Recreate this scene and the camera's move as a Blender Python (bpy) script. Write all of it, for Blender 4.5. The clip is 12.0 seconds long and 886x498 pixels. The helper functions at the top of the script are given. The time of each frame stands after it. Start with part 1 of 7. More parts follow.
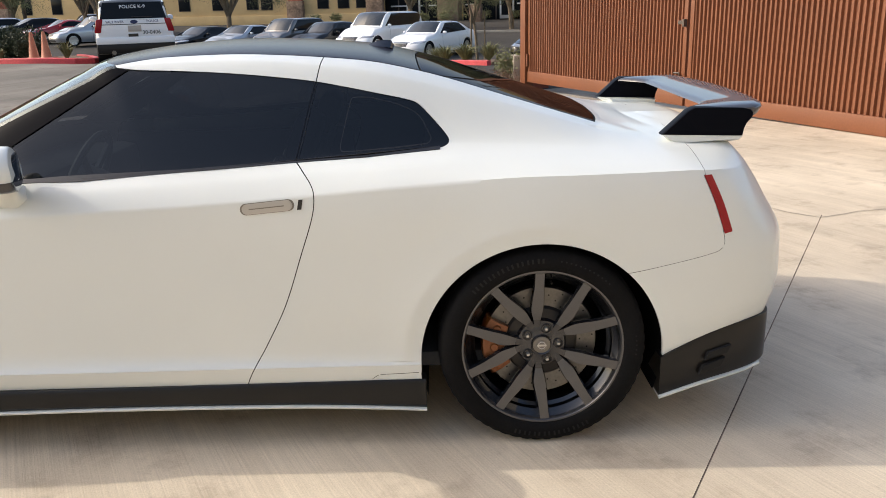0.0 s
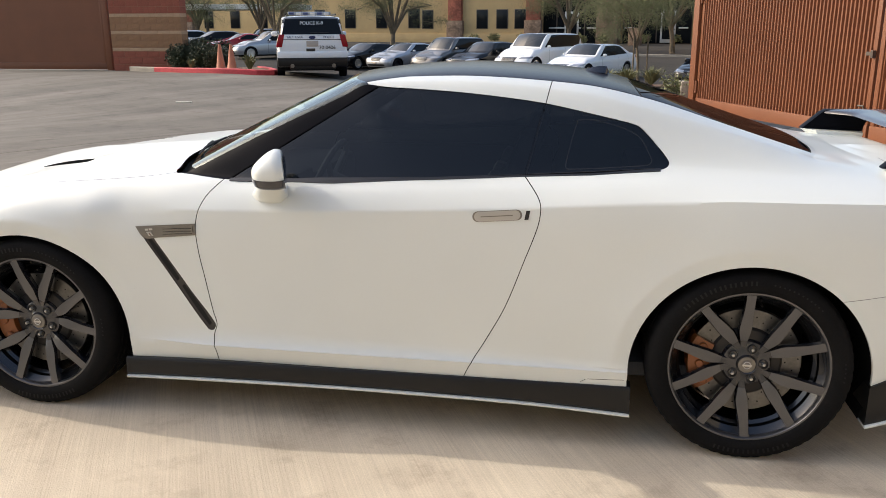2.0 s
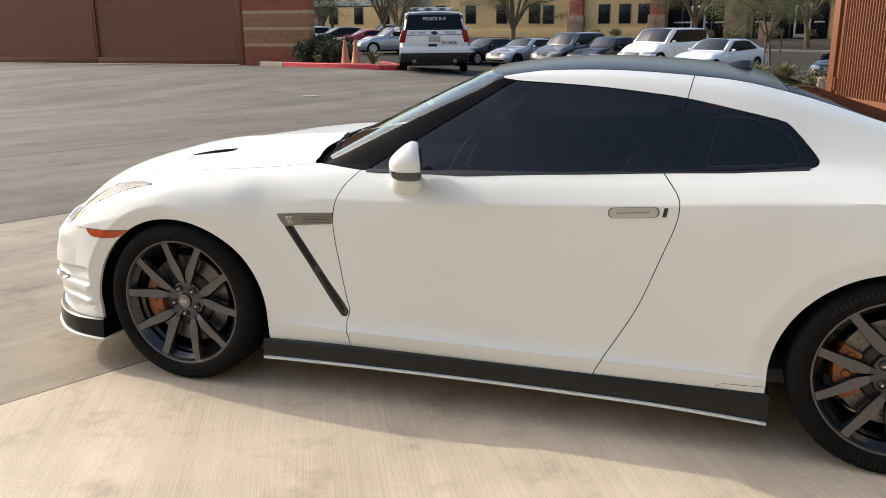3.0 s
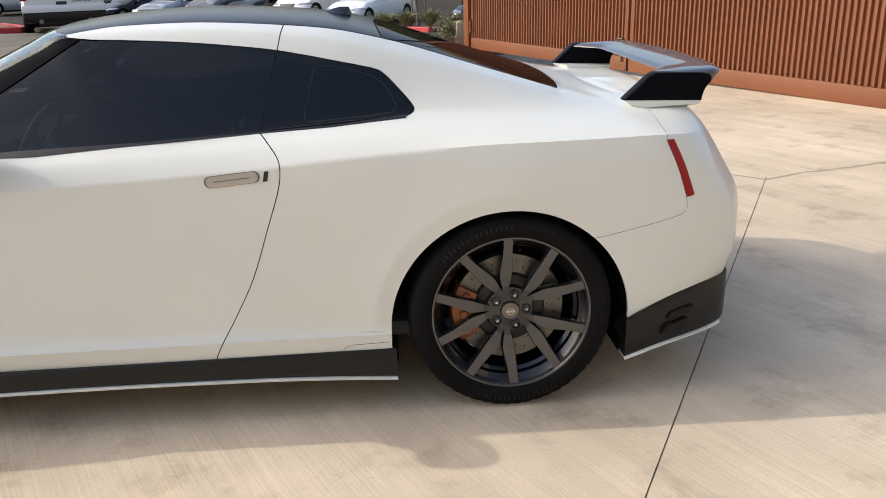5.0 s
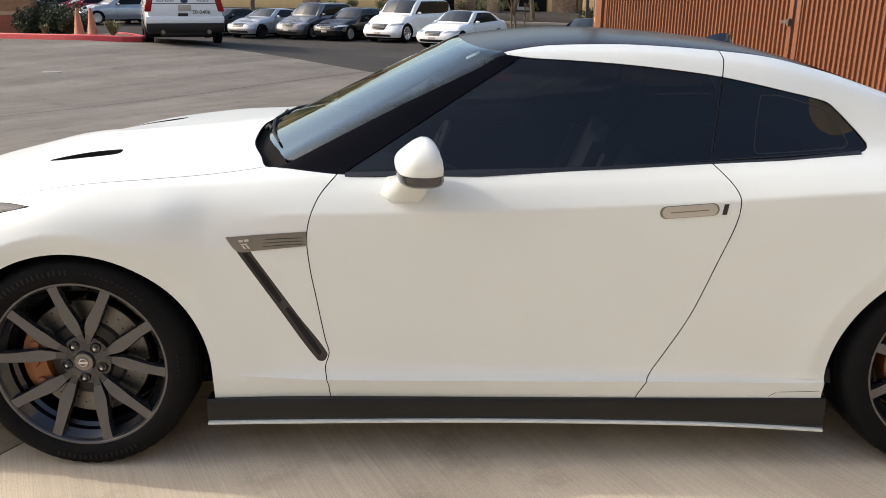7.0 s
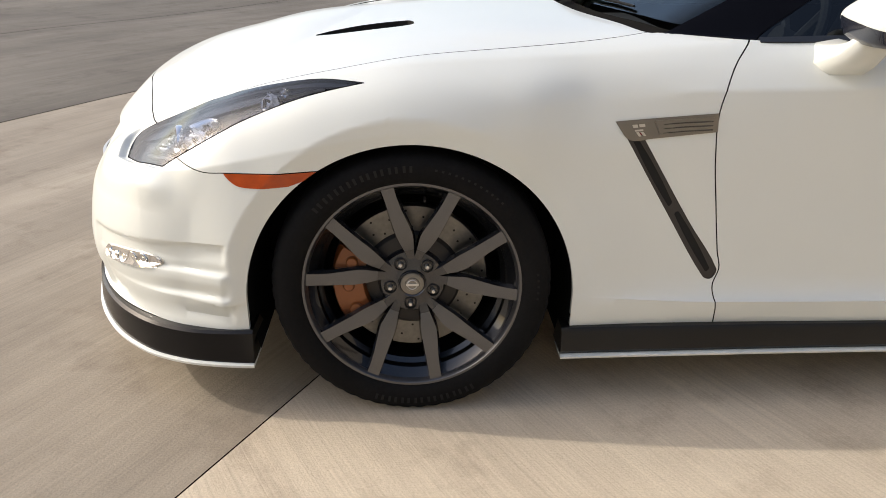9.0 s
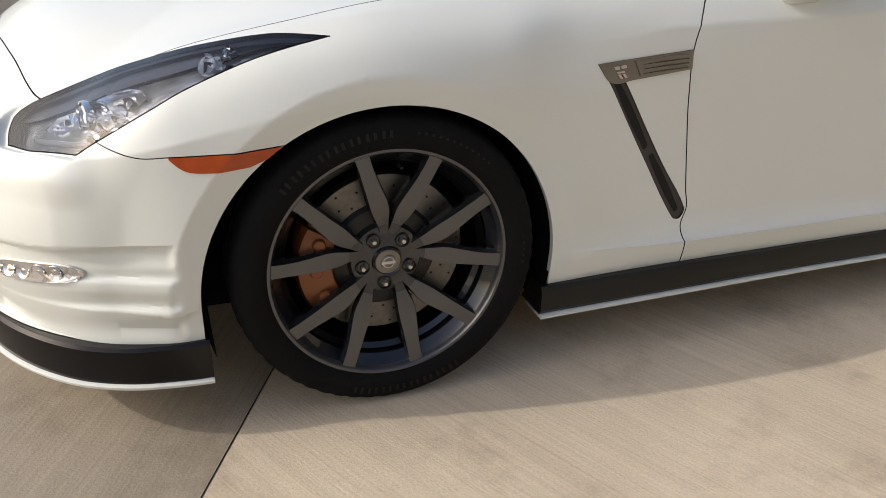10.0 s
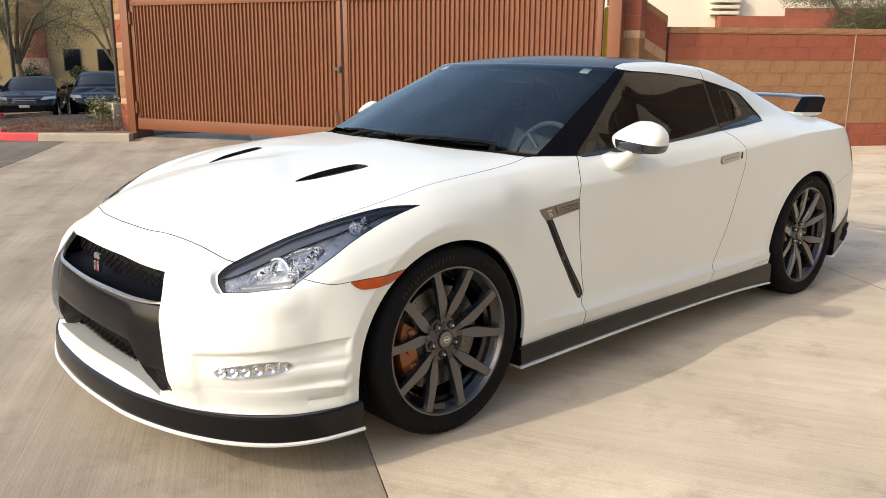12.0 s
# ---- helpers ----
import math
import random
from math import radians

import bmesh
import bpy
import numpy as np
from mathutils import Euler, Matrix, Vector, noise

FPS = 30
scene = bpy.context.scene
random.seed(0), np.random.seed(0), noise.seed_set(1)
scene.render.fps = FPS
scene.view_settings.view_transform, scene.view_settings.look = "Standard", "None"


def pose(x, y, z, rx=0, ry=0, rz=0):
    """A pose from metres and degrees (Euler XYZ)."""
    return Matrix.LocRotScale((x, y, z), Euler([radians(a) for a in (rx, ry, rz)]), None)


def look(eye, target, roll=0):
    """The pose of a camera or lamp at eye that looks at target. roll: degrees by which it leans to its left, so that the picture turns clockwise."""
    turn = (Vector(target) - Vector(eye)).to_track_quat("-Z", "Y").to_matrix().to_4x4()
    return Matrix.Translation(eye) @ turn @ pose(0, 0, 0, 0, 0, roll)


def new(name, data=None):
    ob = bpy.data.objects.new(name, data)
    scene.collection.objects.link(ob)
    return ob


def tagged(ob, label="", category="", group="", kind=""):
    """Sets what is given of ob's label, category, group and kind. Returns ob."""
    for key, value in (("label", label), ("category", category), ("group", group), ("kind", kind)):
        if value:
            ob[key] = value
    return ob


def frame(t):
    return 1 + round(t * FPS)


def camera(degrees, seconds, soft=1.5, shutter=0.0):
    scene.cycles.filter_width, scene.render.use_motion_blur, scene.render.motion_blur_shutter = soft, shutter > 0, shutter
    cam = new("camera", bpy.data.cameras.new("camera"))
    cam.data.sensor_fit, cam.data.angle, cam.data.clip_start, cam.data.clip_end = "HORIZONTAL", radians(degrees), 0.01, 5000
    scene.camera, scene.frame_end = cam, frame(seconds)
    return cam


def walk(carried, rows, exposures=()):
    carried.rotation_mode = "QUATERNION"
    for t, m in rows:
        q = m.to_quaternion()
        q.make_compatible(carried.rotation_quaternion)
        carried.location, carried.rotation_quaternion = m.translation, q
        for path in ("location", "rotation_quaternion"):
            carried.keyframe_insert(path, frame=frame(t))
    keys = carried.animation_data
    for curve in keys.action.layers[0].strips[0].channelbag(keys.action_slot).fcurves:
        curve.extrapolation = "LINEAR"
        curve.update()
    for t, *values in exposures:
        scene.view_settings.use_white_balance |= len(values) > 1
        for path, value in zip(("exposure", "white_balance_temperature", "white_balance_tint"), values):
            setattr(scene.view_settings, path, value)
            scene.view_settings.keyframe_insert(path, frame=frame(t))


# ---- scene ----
cam = camera(56.5, 12.0, 0.9)
METRES, EYE, TILT, LEAN, TURN = 8.0, 1.5, 0.0, 0.0, 0.0
PATH = [
    (0, (1.049, -3.509, 1.478), (1.057, -1.595, 0.901), -1.5),
    (0.5, (0.938, -3.652, 1.491), (0.989, -1.741, 0.905), -0.4),
    (1, (0.887, -3.709, 1.494), (0.938, -1.792, 0.926), 0.0),
    (1.5, (0.848, -3.736, 1.509), (0.771, -1.814, 0.961), 0.1),
    (2, (0.787, -3.754, 1.511), (0.461, -1.853, 0.983), -0.2),
    (2.5, (0.724, -3.776, 1.507), (0.177, -1.924, 0.984), -0.3),
    (2.7, (0.716, -3.78, 1.505), (0.113, -1.946, 0.98), -0.3),
    (4.3, (0.874, -3.66, 1.505), (0.700, -1.763, 0.903), -2.6),
    (4.5, (0.946, -3.62, 1.492), (0.886, -1.715, 0.887), -2.6),
    (5, (0.965, -3.506, 1.481), (1.107, -1.621, 0.828), -1.6),
    (5.5, (0.686, -3.457, 1.512), (0.876, -1.593, 0.813), -1.1),
    (6, (0.386, -3.424, 1.503), (0.538, -1.544, 0.835), -1.4),
    (6.5, (0.056, -3.344, 1.485), (0.156, -1.444, 0.868), -0.3),
    (7, (-0.274, -3.306, 1.481), (-0.252, -1.398, 0.881), 0.5),
    (7.5, (-0.646, -3.247, 1.454), (-0.673, -1.341, 0.849), 1.3),
    (9.3, (-1.505, -2.68, 1.195), (-1.349, -0.86, 0.38), 0.1),
    (9.5, (-1.581, -2.599, 1.194), (-1.318, -0.809, 0.341), 0.4),
    (10, (-1.845, -2.489, 1.197), (-1.227, -0.809, 0.305), 1.5),
    (10.5, (-2.165, -2.546, 1.23), (-1.27, -0.943, 0.438), 1.6),
    (11, (-2.543, -2.694, 1.294), (-1.479, -1.119, 0.67), 1.3),
    (11.5, (-2.945, -2.804, 1.322), (-1.751, -1.284, 0.808), 0.7),
    (12, (-3.302, -3.001, 1.348), (-2.0, -1.554, 0.888), 0.3),
]
walk(cam, [(t, look(eye, target, roll)) for t, eye, target, roll in PATH], [(0, 1.37, 6750, 10), (2.5, 1.26, 6750, 10), (4.5, 1.22, 6750, 10), (5.5, 1.32, 6750, 10), (7.5, 1.31, 6750, 10), (9.3, 1.03, 6750, 10), (10.5, 0.77, 6650, 10), (11, 0.82, 6650, 10), (11.5, 0.92, 6700, 10), (12, 1.23, 6950, 10)])

# ---- sky, sun ----
SUN_DIR = Vector((-1.46, 0.25, 1.0)).normalized()
world = bpy.data.worlds.new("sky_world")
scene.world = world
world.use_nodes = True
_wn = world.node_tree
_sky = _wn.nodes.new("ShaderNodeTexSky")
_sky.sky_type = "NISHITA"
_sky.sun_disc = False
_sky.sun_elevation = math.asin(SUN_DIR.z)
_sky.sun_rotation = math.atan2(SUN_DIR.x, SUN_DIR.y)
_sky.air_density, _sky.dust_density, _sky.ozone_density = 1.0, 3.5, 1.0
_wn.links.new(_sky.outputs[0], _wn.nodes["Background"].inputs[0])
_wn.nodes["Background"].inputs[1].default_value = 0.121
_sun = bpy.data.lights.new("sun", "SUN")
_sun.energy, _sun.angle, _sun.color = 0.93, radians(0.55), (1.0, 0.93, 0.83)
sun_ob = new("sun", _sun)
sun_ob.rotation_euler = SUN_DIR.to_track_quat("Z", "Y").to_euler()
sun_ob.location = (0, 0, 30)


# ---- materials ----
def mat(name, base, rough=0.5, metal=0.0, coat=0.0, spec=0.5, coat_rough=0.03):
    m = bpy.data.materials.new(name)
    m.use_nodes = True
    b = m.node_tree.nodes["Principled BSDF"]
    b.inputs["Base Color"].default_value = (*base, 1)
    b.inputs["Roughness"].default_value = rough
    b.inputs["Metallic"].default_value = metal
    b.inputs["Coat Weight"].default_value = coat
    b.inputs["Coat Roughness"].default_value = coat_rough
    b.inputs["Specular IOR Level"].default_value = spec
    return m


def node(m, kind, **values):
    n = m.node_tree.nodes.new(kind)
    for key, value in values.items():
        n.inputs[key.replace("_", " ")].default_value = value
    return n


def link(m, a, out, b, into):
    m.node_tree.links.new(a.outputs[out], b.inputs[into])


def coords(m, turn=0.0, scale=(1, 1, 1), which="Object"):
    c = m.node_tree.nodes.new("ShaderNodeTexCoord")
    p = m.node_tree.nodes.new("ShaderNodeMapping")
    p.inputs["Rotation"].default_value = (0, 0, turn)
    p.inputs["Scale"].default_value = scale
    link(m, c, which, p, "Vector")
    return p


def ramp(m, src, out, low, high, a, b):
    r = m.node_tree.nodes.new("ShaderNodeValToRGB")
    r.color_ramp.elements[0].position, r.color_ramp.elements[1].position = a, b
    r.color_ramp.elements[0].color, r.color_ramp.elements[1].color = (*low, 1), (*high, 1)
    link(m, src, out, r, "Fac")
    return r


def mix(m, kind, fac, a, b):
    x = m.node_tree.nodes.new("ShaderNodeMix")
    x.data_type, x.blend_type = "RGBA", kind
    if isinstance(fac, float):
        x.inputs[0].default_value = fac
    else:
        m.node_tree.links.new(fac, x.inputs[0])
    for val, n in ((a, 6), (b, 7)):
        if isinstance(val, tuple):
            x.inputs[n].default_value = (*val, 1)
        else:
            m.node_tree.links.new(val, x.inputs[n])
    return x.outputs[2]


def grained(name, base, rough=0.8, amount=0.18, fine=60.0, wide=1.5, bump=0.2, dist=0.004, metal=0.0, turn=0.0, stretch=(1, 1, 1), per_piece=0.0, spec=0.4):
    """A surface with variation at two scales, fine relief and, if asked, a change of tone from piece to piece."""
    m = mat(name, base, rough, metal, spec=spec)
    b = m.node_tree.nodes["Principled BSDF"]
    p = coords(m, turn, stretch)
    n1, n2 = node(m, "ShaderNodeTexNoise", Scale=fine, Detail=6.0), node(m, "ShaderNodeTexNoise", Scale=wide, Detail=5.0, Roughness=0.6)
    link(m, p, 0, n1, "Vector"), link(m, p, 0, n2, "Vector")
    dark = tuple(c * (1 - amount) for c in base)
    light = tuple(min(1, c * (1 + amount)) for c in base)
    r1, r2 = ramp(m, n1, "Fac", dark, light, 0.3, 0.7), ramp(m, n2, "Fac", (1 - amount * 1.6,) * 3, (1 + amount * 0.6,) * 3, 0.3, 0.7)
    col = mix(m, "MULTIPLY", 1.0, r1.outputs[0], r2.outputs[0])
    if per_piece:
        oi = m.node_tree.nodes.new("ShaderNodeObjectInfo")
        r3 = ramp(m, oi, "Random", (1 - per_piece,) * 3, (1 + per_piece,) * 3, 0.0, 1.0)
        col = mix(m, "MULTIPLY", 1.0, col, r3.outputs[0])
    m.node_tree.links.new(col, b.inputs["Base Color"])
    if bump:
        bm = node(m, "ShaderNodeBump", Strength=bump, Distance=dist)
        link(m, n1, "Fac", bm, "Height"), link(m, bm, 0, b, "Normal")
    return m


def paint(name, base, rough=0.3, coat=1.0, metal=0.0, flake=0.02):
    """Car paint: base with a little unevenness under a clear coat."""
    m = mat(name, base, rough, metal, coat)
    b = m.node_tree.nodes["Principled BSDF"]
    p = coords(m)
    n = node(m, "ShaderNodeTexNoise", Scale=900.0, Detail=2.0)
    n2 = node(m, "ShaderNodeTexNoise", Scale=2.2, Detail=4.0)
    link(m, p, 0, n, "Vector"), link(m, p, 0, n2, "Vector")
    r = ramp(m, n, "Fac", tuple(c * (1 - flake) for c in base), tuple(min(1, c * (1 + flake)) for c in base), 0.3, 0.7)
    r2 = ramp(m, n2, "Fac", (0.97,) * 3, (1.0,) * 3, 0.3, 0.7)
    m.node_tree.links.new(mix(m, "MULTIPLY", 1.0, r.outputs[0], r2.outputs[0]), b.inputs["Base Color"])
    return m


def glass(name, tint, gloss_rough=0.0, ior=1.5, sheen=(1, 1, 1)):
    """A pane: what lies behind shows through the tint, gloss by Fresnel."""
    m = bpy.data.materials.new(name)
    m.use_nodes = True
    nt = m.node_tree
    nt.nodes.remove(nt.nodes["Principled BSDF"])
    t = node(m, "ShaderNodeBsdfTransparent", Color=(*tint, 1))
    g = node(m, "ShaderNodeBsdfGlossy", Roughness=gloss_rough, Color=(*sheen, 1))
    f = node(m, "ShaderNodeFresnel", IOR=ior)
    x = nt.nodes.new("ShaderNodeMixShader")
    link(m, f, 0, x, 0), link(m, t, 0, x, 1), link(m, g, 0, x, 2)
    link(m, x, 0, nt.nodes["Material Output"], 0)
    return m


def concrete(name, base, turn, fine=140, bands=(5, 0.30), depth=0.93):
    """Broomed concrete with trowel streaks, stains and scuffs."""
    m = mat(name, base, 0.82, spec=0.35)
    b = m.node_tree.nodes["Principled BSDF"]
    flat = coords(m, 0.0)
    streak = coords(m, turn, (1, 1, 1))
    w = node(m, "ShaderNodeTexNoise", Scale=1.0, Detail=6.0, Roughness=0.7)
    sq = m.node_tree.nodes.new("ShaderNodeMapping")
    sq.inputs["Scale"].default_value = (fine, 1.1, 1)
    link(m, streak, 0, sq, "Vector"), link(m, sq, 0, w, "Vector")
    wide = m.node_tree.nodes.new("ShaderNodeMapping")
    wide.inputs["Scale"].default_value = (*bands, 1)
    w2 = node(m, "ShaderNodeTexNoise", Scale=1.0, Detail=5.0, Roughness=0.65)
    link(m, streak, 0, wide, "Vector"), link(m, wide, 0, w2, "Vector")
    n1, n2, n3 = node(m, "ShaderNodeTexNoise", Scale=0.5, Detail=8.0, Roughness=0.65), node(m, "ShaderNodeTexNoise", Scale=160.0, Detail=3.0), node(m, "ShaderNodeTexNoise", Scale=2.6, Detail=6.0, Roughness=0.7)
    for n in (n1, n2, n3):
        link(m, flat, 0, n, "Vector")
    c = mix(m, "MULTIPLY", 1.0, ramp(m, w, "Fac", tuple(v * 0.85 for v in base), tuple(v * 1.11 for v in base), 0.3, 0.7).outputs[0], ramp(m, n1, "Fac", (0.70, 0.68, 0.665), (1.13, 1.125, 1.12), 0.30, 0.70).outputs[0])
    c = mix(m, "MULTIPLY", 1.0, c, ramp(m, w2, "Fac", (depth, depth * 0.99, depth * 0.98), (1.07, 1.07, 1.06), 0.34, 0.62).outputs[0])
    c = mix(m, "MULTIPLY", 1.0, c, ramp(m, n3, "Fac", (0.66, 0.63, 0.615), (1.02, 1.02, 1.02), 0.26, 0.47).outputs[0])
    c = mix(m, "MULTIPLY", 1.0, c, ramp(m, n2, "Fac", (0.9,) * 3, (1.06,) * 3, 0.3, 0.7).outputs[0])
    m.node_tree.links.new(c, b.inputs["Base Color"])
    add = m.node_tree.nodes.new("ShaderNodeMath")
    link(m, w, "Fac", add, 0), link(m, n2, "Fac", add, 1)
    bm = node(m, "ShaderNodeBump", Strength=0.35, Distance=0.003)
    link(m, add, 0, bm, "Height"), link(m, bm, 0, b, "Normal")
    return m


M_PEARL = paint("pearl_white_paint", (0.675, 0.708, 0.686), 0.40, 0.5)
M_BLACKGLOSS = paint("gloss_black_paint", (0.012, 0.014, 0.022), 0.12, 1.0)
M_ROOF = grained("roof_black_paint", (0.014, 0.012, 0.017), 0.20, 0.1, 300, 2, 0.0, spec=0.12)
M_BLADE = paint("blade_grey_black", (0.034, 0.031, 0.034), 0.38, 0.8)
M_NAVY = mat("blue_black_plastic", (0.0035, 0.004, 0.0065), 0.4, spec=0.03)
M_WIPER = mat("wiper_black", (0.004, 0.004, 0.004), 0.6, spec=0.15)
M_ROOF.node_tree.nodes["Principled BSDF"].inputs["IOR"].default_value = 1.22
M_CARBON = grained("dark_satin_plastic", (0.008, 0.0078, 0.0078), 0.32, 0.15, 300, 3, 0.05, 0.0005, spec=0.32)
M_RUBBER = grained("tyre_rubber", (0.0062, 0.0062, 0.0068), 0.75, 0.2, 120, 6, 0.15, 0.001, spec=0.12)
M_LETTER = mat("raised_rubber", (0.0105, 0.0105, 0.011), 0.5, spec=0.18)
M_TRIM = mat("black_trim", (0.012, 0.012, 0.013), 0.28)
M_GAP = mat("panel_gap_dark", (0.006, 0.006, 0.006), 0.9)
M_WELL = mat("wheel_well_black", (0.006, 0.006, 0.006), 0.95, spec=0.1)
M_GUN = paint("gunmetal_wheel", (0.034, 0.035, 0.040), 0.22, 0.8, 0.6, 0.1)
M_BARREL = paint("dark_wheel_barrel", (0.020, 0.021, 0.024), 0.24, 0.7, 0.7, 0.1)
M_HAT = mat("dark_disc_hat", (0.03, 0.028, 0.027), 0.5, 0.5)
M_GUNFACE = paint("gunmetal_face", (0.092, 0.093, 0.100), 0.30, 0.6, 0.75, 0.1)
M_DISC = grained("brake_steel", (0.17, 0.165, 0.155), 0.40, 0.12, 80, 9, 0.05, 0.0005, metal=0.9)
M_CALIPER = paint("bronze_caliper", (0.19, 0.058, 0.012), 0.38, 0.4, 0.35)
M_CHROME = mat("chrome", (0.80, 0.80, 0.81), 0.10, 1.0)
M_SATIN = mat("satin_silver", (0.56, 0.55, 0.53), 0.30, 0.9)
M_GARNISH = mat("grey_metal_garnish", (0.20, 0.19, 0.175), 0.30, 0.85)
M_LAMPHOOD = mat("slate_lamp_hood", (0.19, 0.20, 0.235), 0.22, 0.6)
M_SMOKE = mat("smoked_housing", (0.055, 0.058, 0.070), 0.4, 0.2)
M_HOUSE = grained("lamp_housing_grey", (0.50, 0.51, 0.52), 0.18, 0.30, 28, 9, 0.5, 0.006, metal=0.8)
M_FACET = mat("bright_lamp_facet", (0.86, 0.88, 0.92), 0.22, 0.6)
M_BEARD = grained("gloss_dark_bumper_insert", (0.0052, 0.0050, 0.0058), 0.20, 0.12, 300, 3, 0.03, 0.0004, spec=0.30)
M_VENT = mat("dark_grey_vent_frame", (0.040, 0.037, 0.036), 0.35, 0.3)
M_HANDLE = mat("silver_handle", (0.46, 0.455, 0.45), 0.30, 0.85)
M_REAR = glass("rear_tinted_glass", (0.045, 0.045, 0.05), 0.03, 1.16, (0.42, 0.42, 0.46))
M_TINT = glass("tinted_glass", (0.13, 0.14, 0.15))
M_SCREEN = glass("windscreen_glass", (0.60, 0.70, 0.72), 0.0, 1.62, (0.88, 0.98, 1.0))
M_LENS = glass("clear_lens", (0.90, 0.93, 0.97), 0.0, 1.45)
M_AMBER = grained("amber_lens", (0.42, 0.058, 0.004), 0.12, 0.16, 30, 9, 0.25, 0.002, spec=0.5)
M_RED = mat("red_lens", (0.27, 0.006, 0.012), 0.16, 0.0, 0.0, 0.3)
M_BADGE = mat("red_enamel", (0.16, 0.012, 0.02), 0.3)
M_SEAT = grained("charcoal_leather", (0.14, 0.14, 0.145), 0.6, 0.2, 180, 5, 0.2, 0.001)
M_DASH = grained("black_dashboard", (0.045, 0.045, 0.047), 0.7, 0.15, 260, 4, 0.2, 0.001)
M_CONCRETE = concrete("broomed_concrete", (0.572, 0.502, 0.396), radians(-27))
M_CONCRETE2 = concrete("older_concrete", (0.362, 0.318, 0.255), radians(28), 95, (1.5, 0.12), 0.70)
M_CONCRETE3 = concrete("grey_worn_concrete", (0.172, 0.156, 0.130), radians(28), 40, (1.2, 0.10), 0.66)
M_JOINT = grained("joint_filler", (0.30, 0.22, 0.165), 0.95, 0.3, 30, 4)
M_ASPHALT = grained("asphalt", (0.060, 0.056, 0.051), 0.95, 0.18, 90, 0.35, 0.4, 0.006, spec=0.08)
M_GATE = grained("rust_orange_steel", (0.168, 0.057, 0.023), 0.5, 0.08, 40, 1.2, 0.06, 0.001)
M_BLOCKRED = grained("red_split_block", (0.25, 0.075, 0.045), 0.9, 0.11, 34, 2, 0.16, 0.005, per_piece=0.05)
M_BLOCKTAN = grained("tan_split_block", (0.265, 0.142, 0.072), 0.9, 0.11, 34, 2, 0.16, 0.005, per_piece=0.05)
M_BLOCKBUFF = grained("buff_split_block", (0.40, 0.26, 0.155), 0.9, 0.11, 34, 2, 0.16, 0.005, per_piece=0.05)
M_MORTAR = grained("mortar", (0.30, 0.165, 0.10), 0.95, 0.15)
M_STUCCO = grained("ochre_stucco", (0.52, 0.37, 0.18), 0.9, 0.08, 70, 0.6, 0.25, 0.004)
M_STUCCOGREY = grained("grey_brown_stucco", (0.62, 0.58, 0.49), 0.9, 0.08, 70, 0.6, 0.25, 0.004)
M_STUCCOBROWN = grained("brown_stucco", (0.31, 0.28, 0.235), 0.9, 0.08, 70, 0.6, 0.25, 0.004)
M_WALLSTRIP = grained("dark_brown_strip", (0.055, 0.036, 0.026), 0.8, 0.15, 40, 2)
M_STUCCOPALE = grained("pale_stucco", (0.66, 0.61, 0.49), 0.9, 0.06, 70, 0.6, 0.2, 0.004)
M_STONE = grained("brown_ledge_stone", (0.24, 0.165, 0.115), 0.9, 0.35, 7, 1.2, 0.9, 0.03)
M_STONERED = grained("red_ledge_stone", (0.30, 0.10, 0.065), 0.9, 0.3, 7, 1.2, 0.9, 0.03)
M_DARKGLASS = mat("dark_window_glass", (0.008, 0.010, 0.012), 0.06, 0.0, 0.0, 0.14)
M_FRAME = mat("bronze_window_frame", (0.06, 0.045, 0.035), 0.45)
M_ALU = mat("pale_door_frame", (0.55, 0.55, 0.53), 0.4, 0.3)
M_KERB = grained("concrete_kerb", (0.33, 0.295, 0.24), 0.85, 0.12)
M_KERBRED = grained("red_kerb_paint", (0.52, 0.055, 0.065), 0.6, 0.14, 30, 3)
M_SOIL = grained("desert_gravel", (0.23, 0.145, 0.095), 0.95, 0.35, 45, 2, 0.9, 0.02)
M_BARK = grained("tree_bark", (0.17, 0.13, 0.085), 0.9, 0.3, 25, 3, 0.7, 0.01)
M_LEAF = grained("palo_verde_leaf", (0.150, 0.160, 0.070), 0.7, 0.3, 8, 1.0, 0.0)
M_LEAFOLIVE = grained("olive_leaf", (0.075, 0.080, 0.036), 0.75, 0.3, 8, 1.0, 0.0)
M_LEAFDARK = grained("shrub_leaf", (0.040, 0.050, 0.020), 0.7, 0.3, 8, 1.0, 0.0)
M_GRASSY = grained("pale_desert_shrub", (0.19, 0.19, 0.085), 0.8, 0.3, 8, 1.0, 0.0)
M_CONE = grained("traffic_cone_orange", (0.46, 0.17, 0.09), 0.6, 0.12)
M_YELLOW = mat("yellow_paint", (0.62, 0.42, 0.04), 0.5)
M_WHITE = paint("white_car_paint", (0.78, 0.78, 0.77), 0.3)
M_SILVER = paint("silver_car_paint", (0.40, 0.41, 0.43), 0.3, 1.0, 0.5)
M_BLACKCAR = paint("black_car_paint", (0.004, 0.004, 0.005), 0.2, 0.2)
M_BLACKCAR.node_tree.nodes["Principled BSDF"].inputs["Specular IOR Level"].default_value = 0.25
M_GREYCAR = paint("grey_car_paint", (0.11, 0.105, 0.10), 0.3, 1.0, 0.4)
M_REDCAR = paint("red_car_paint", (0.36, 0.02, 0.03), 0.25)
M_CREAM = grained("cream_rail_paint", (0.72, 0.68, 0.58), 0.7, 0.05)
M_INK = mat("black_lettering", (0.012, 0.012, 0.014), 0.5)
M_INKBLUE = mat("dark_blue_lettering", (0.02, 0.03, 0.10), 0.5)
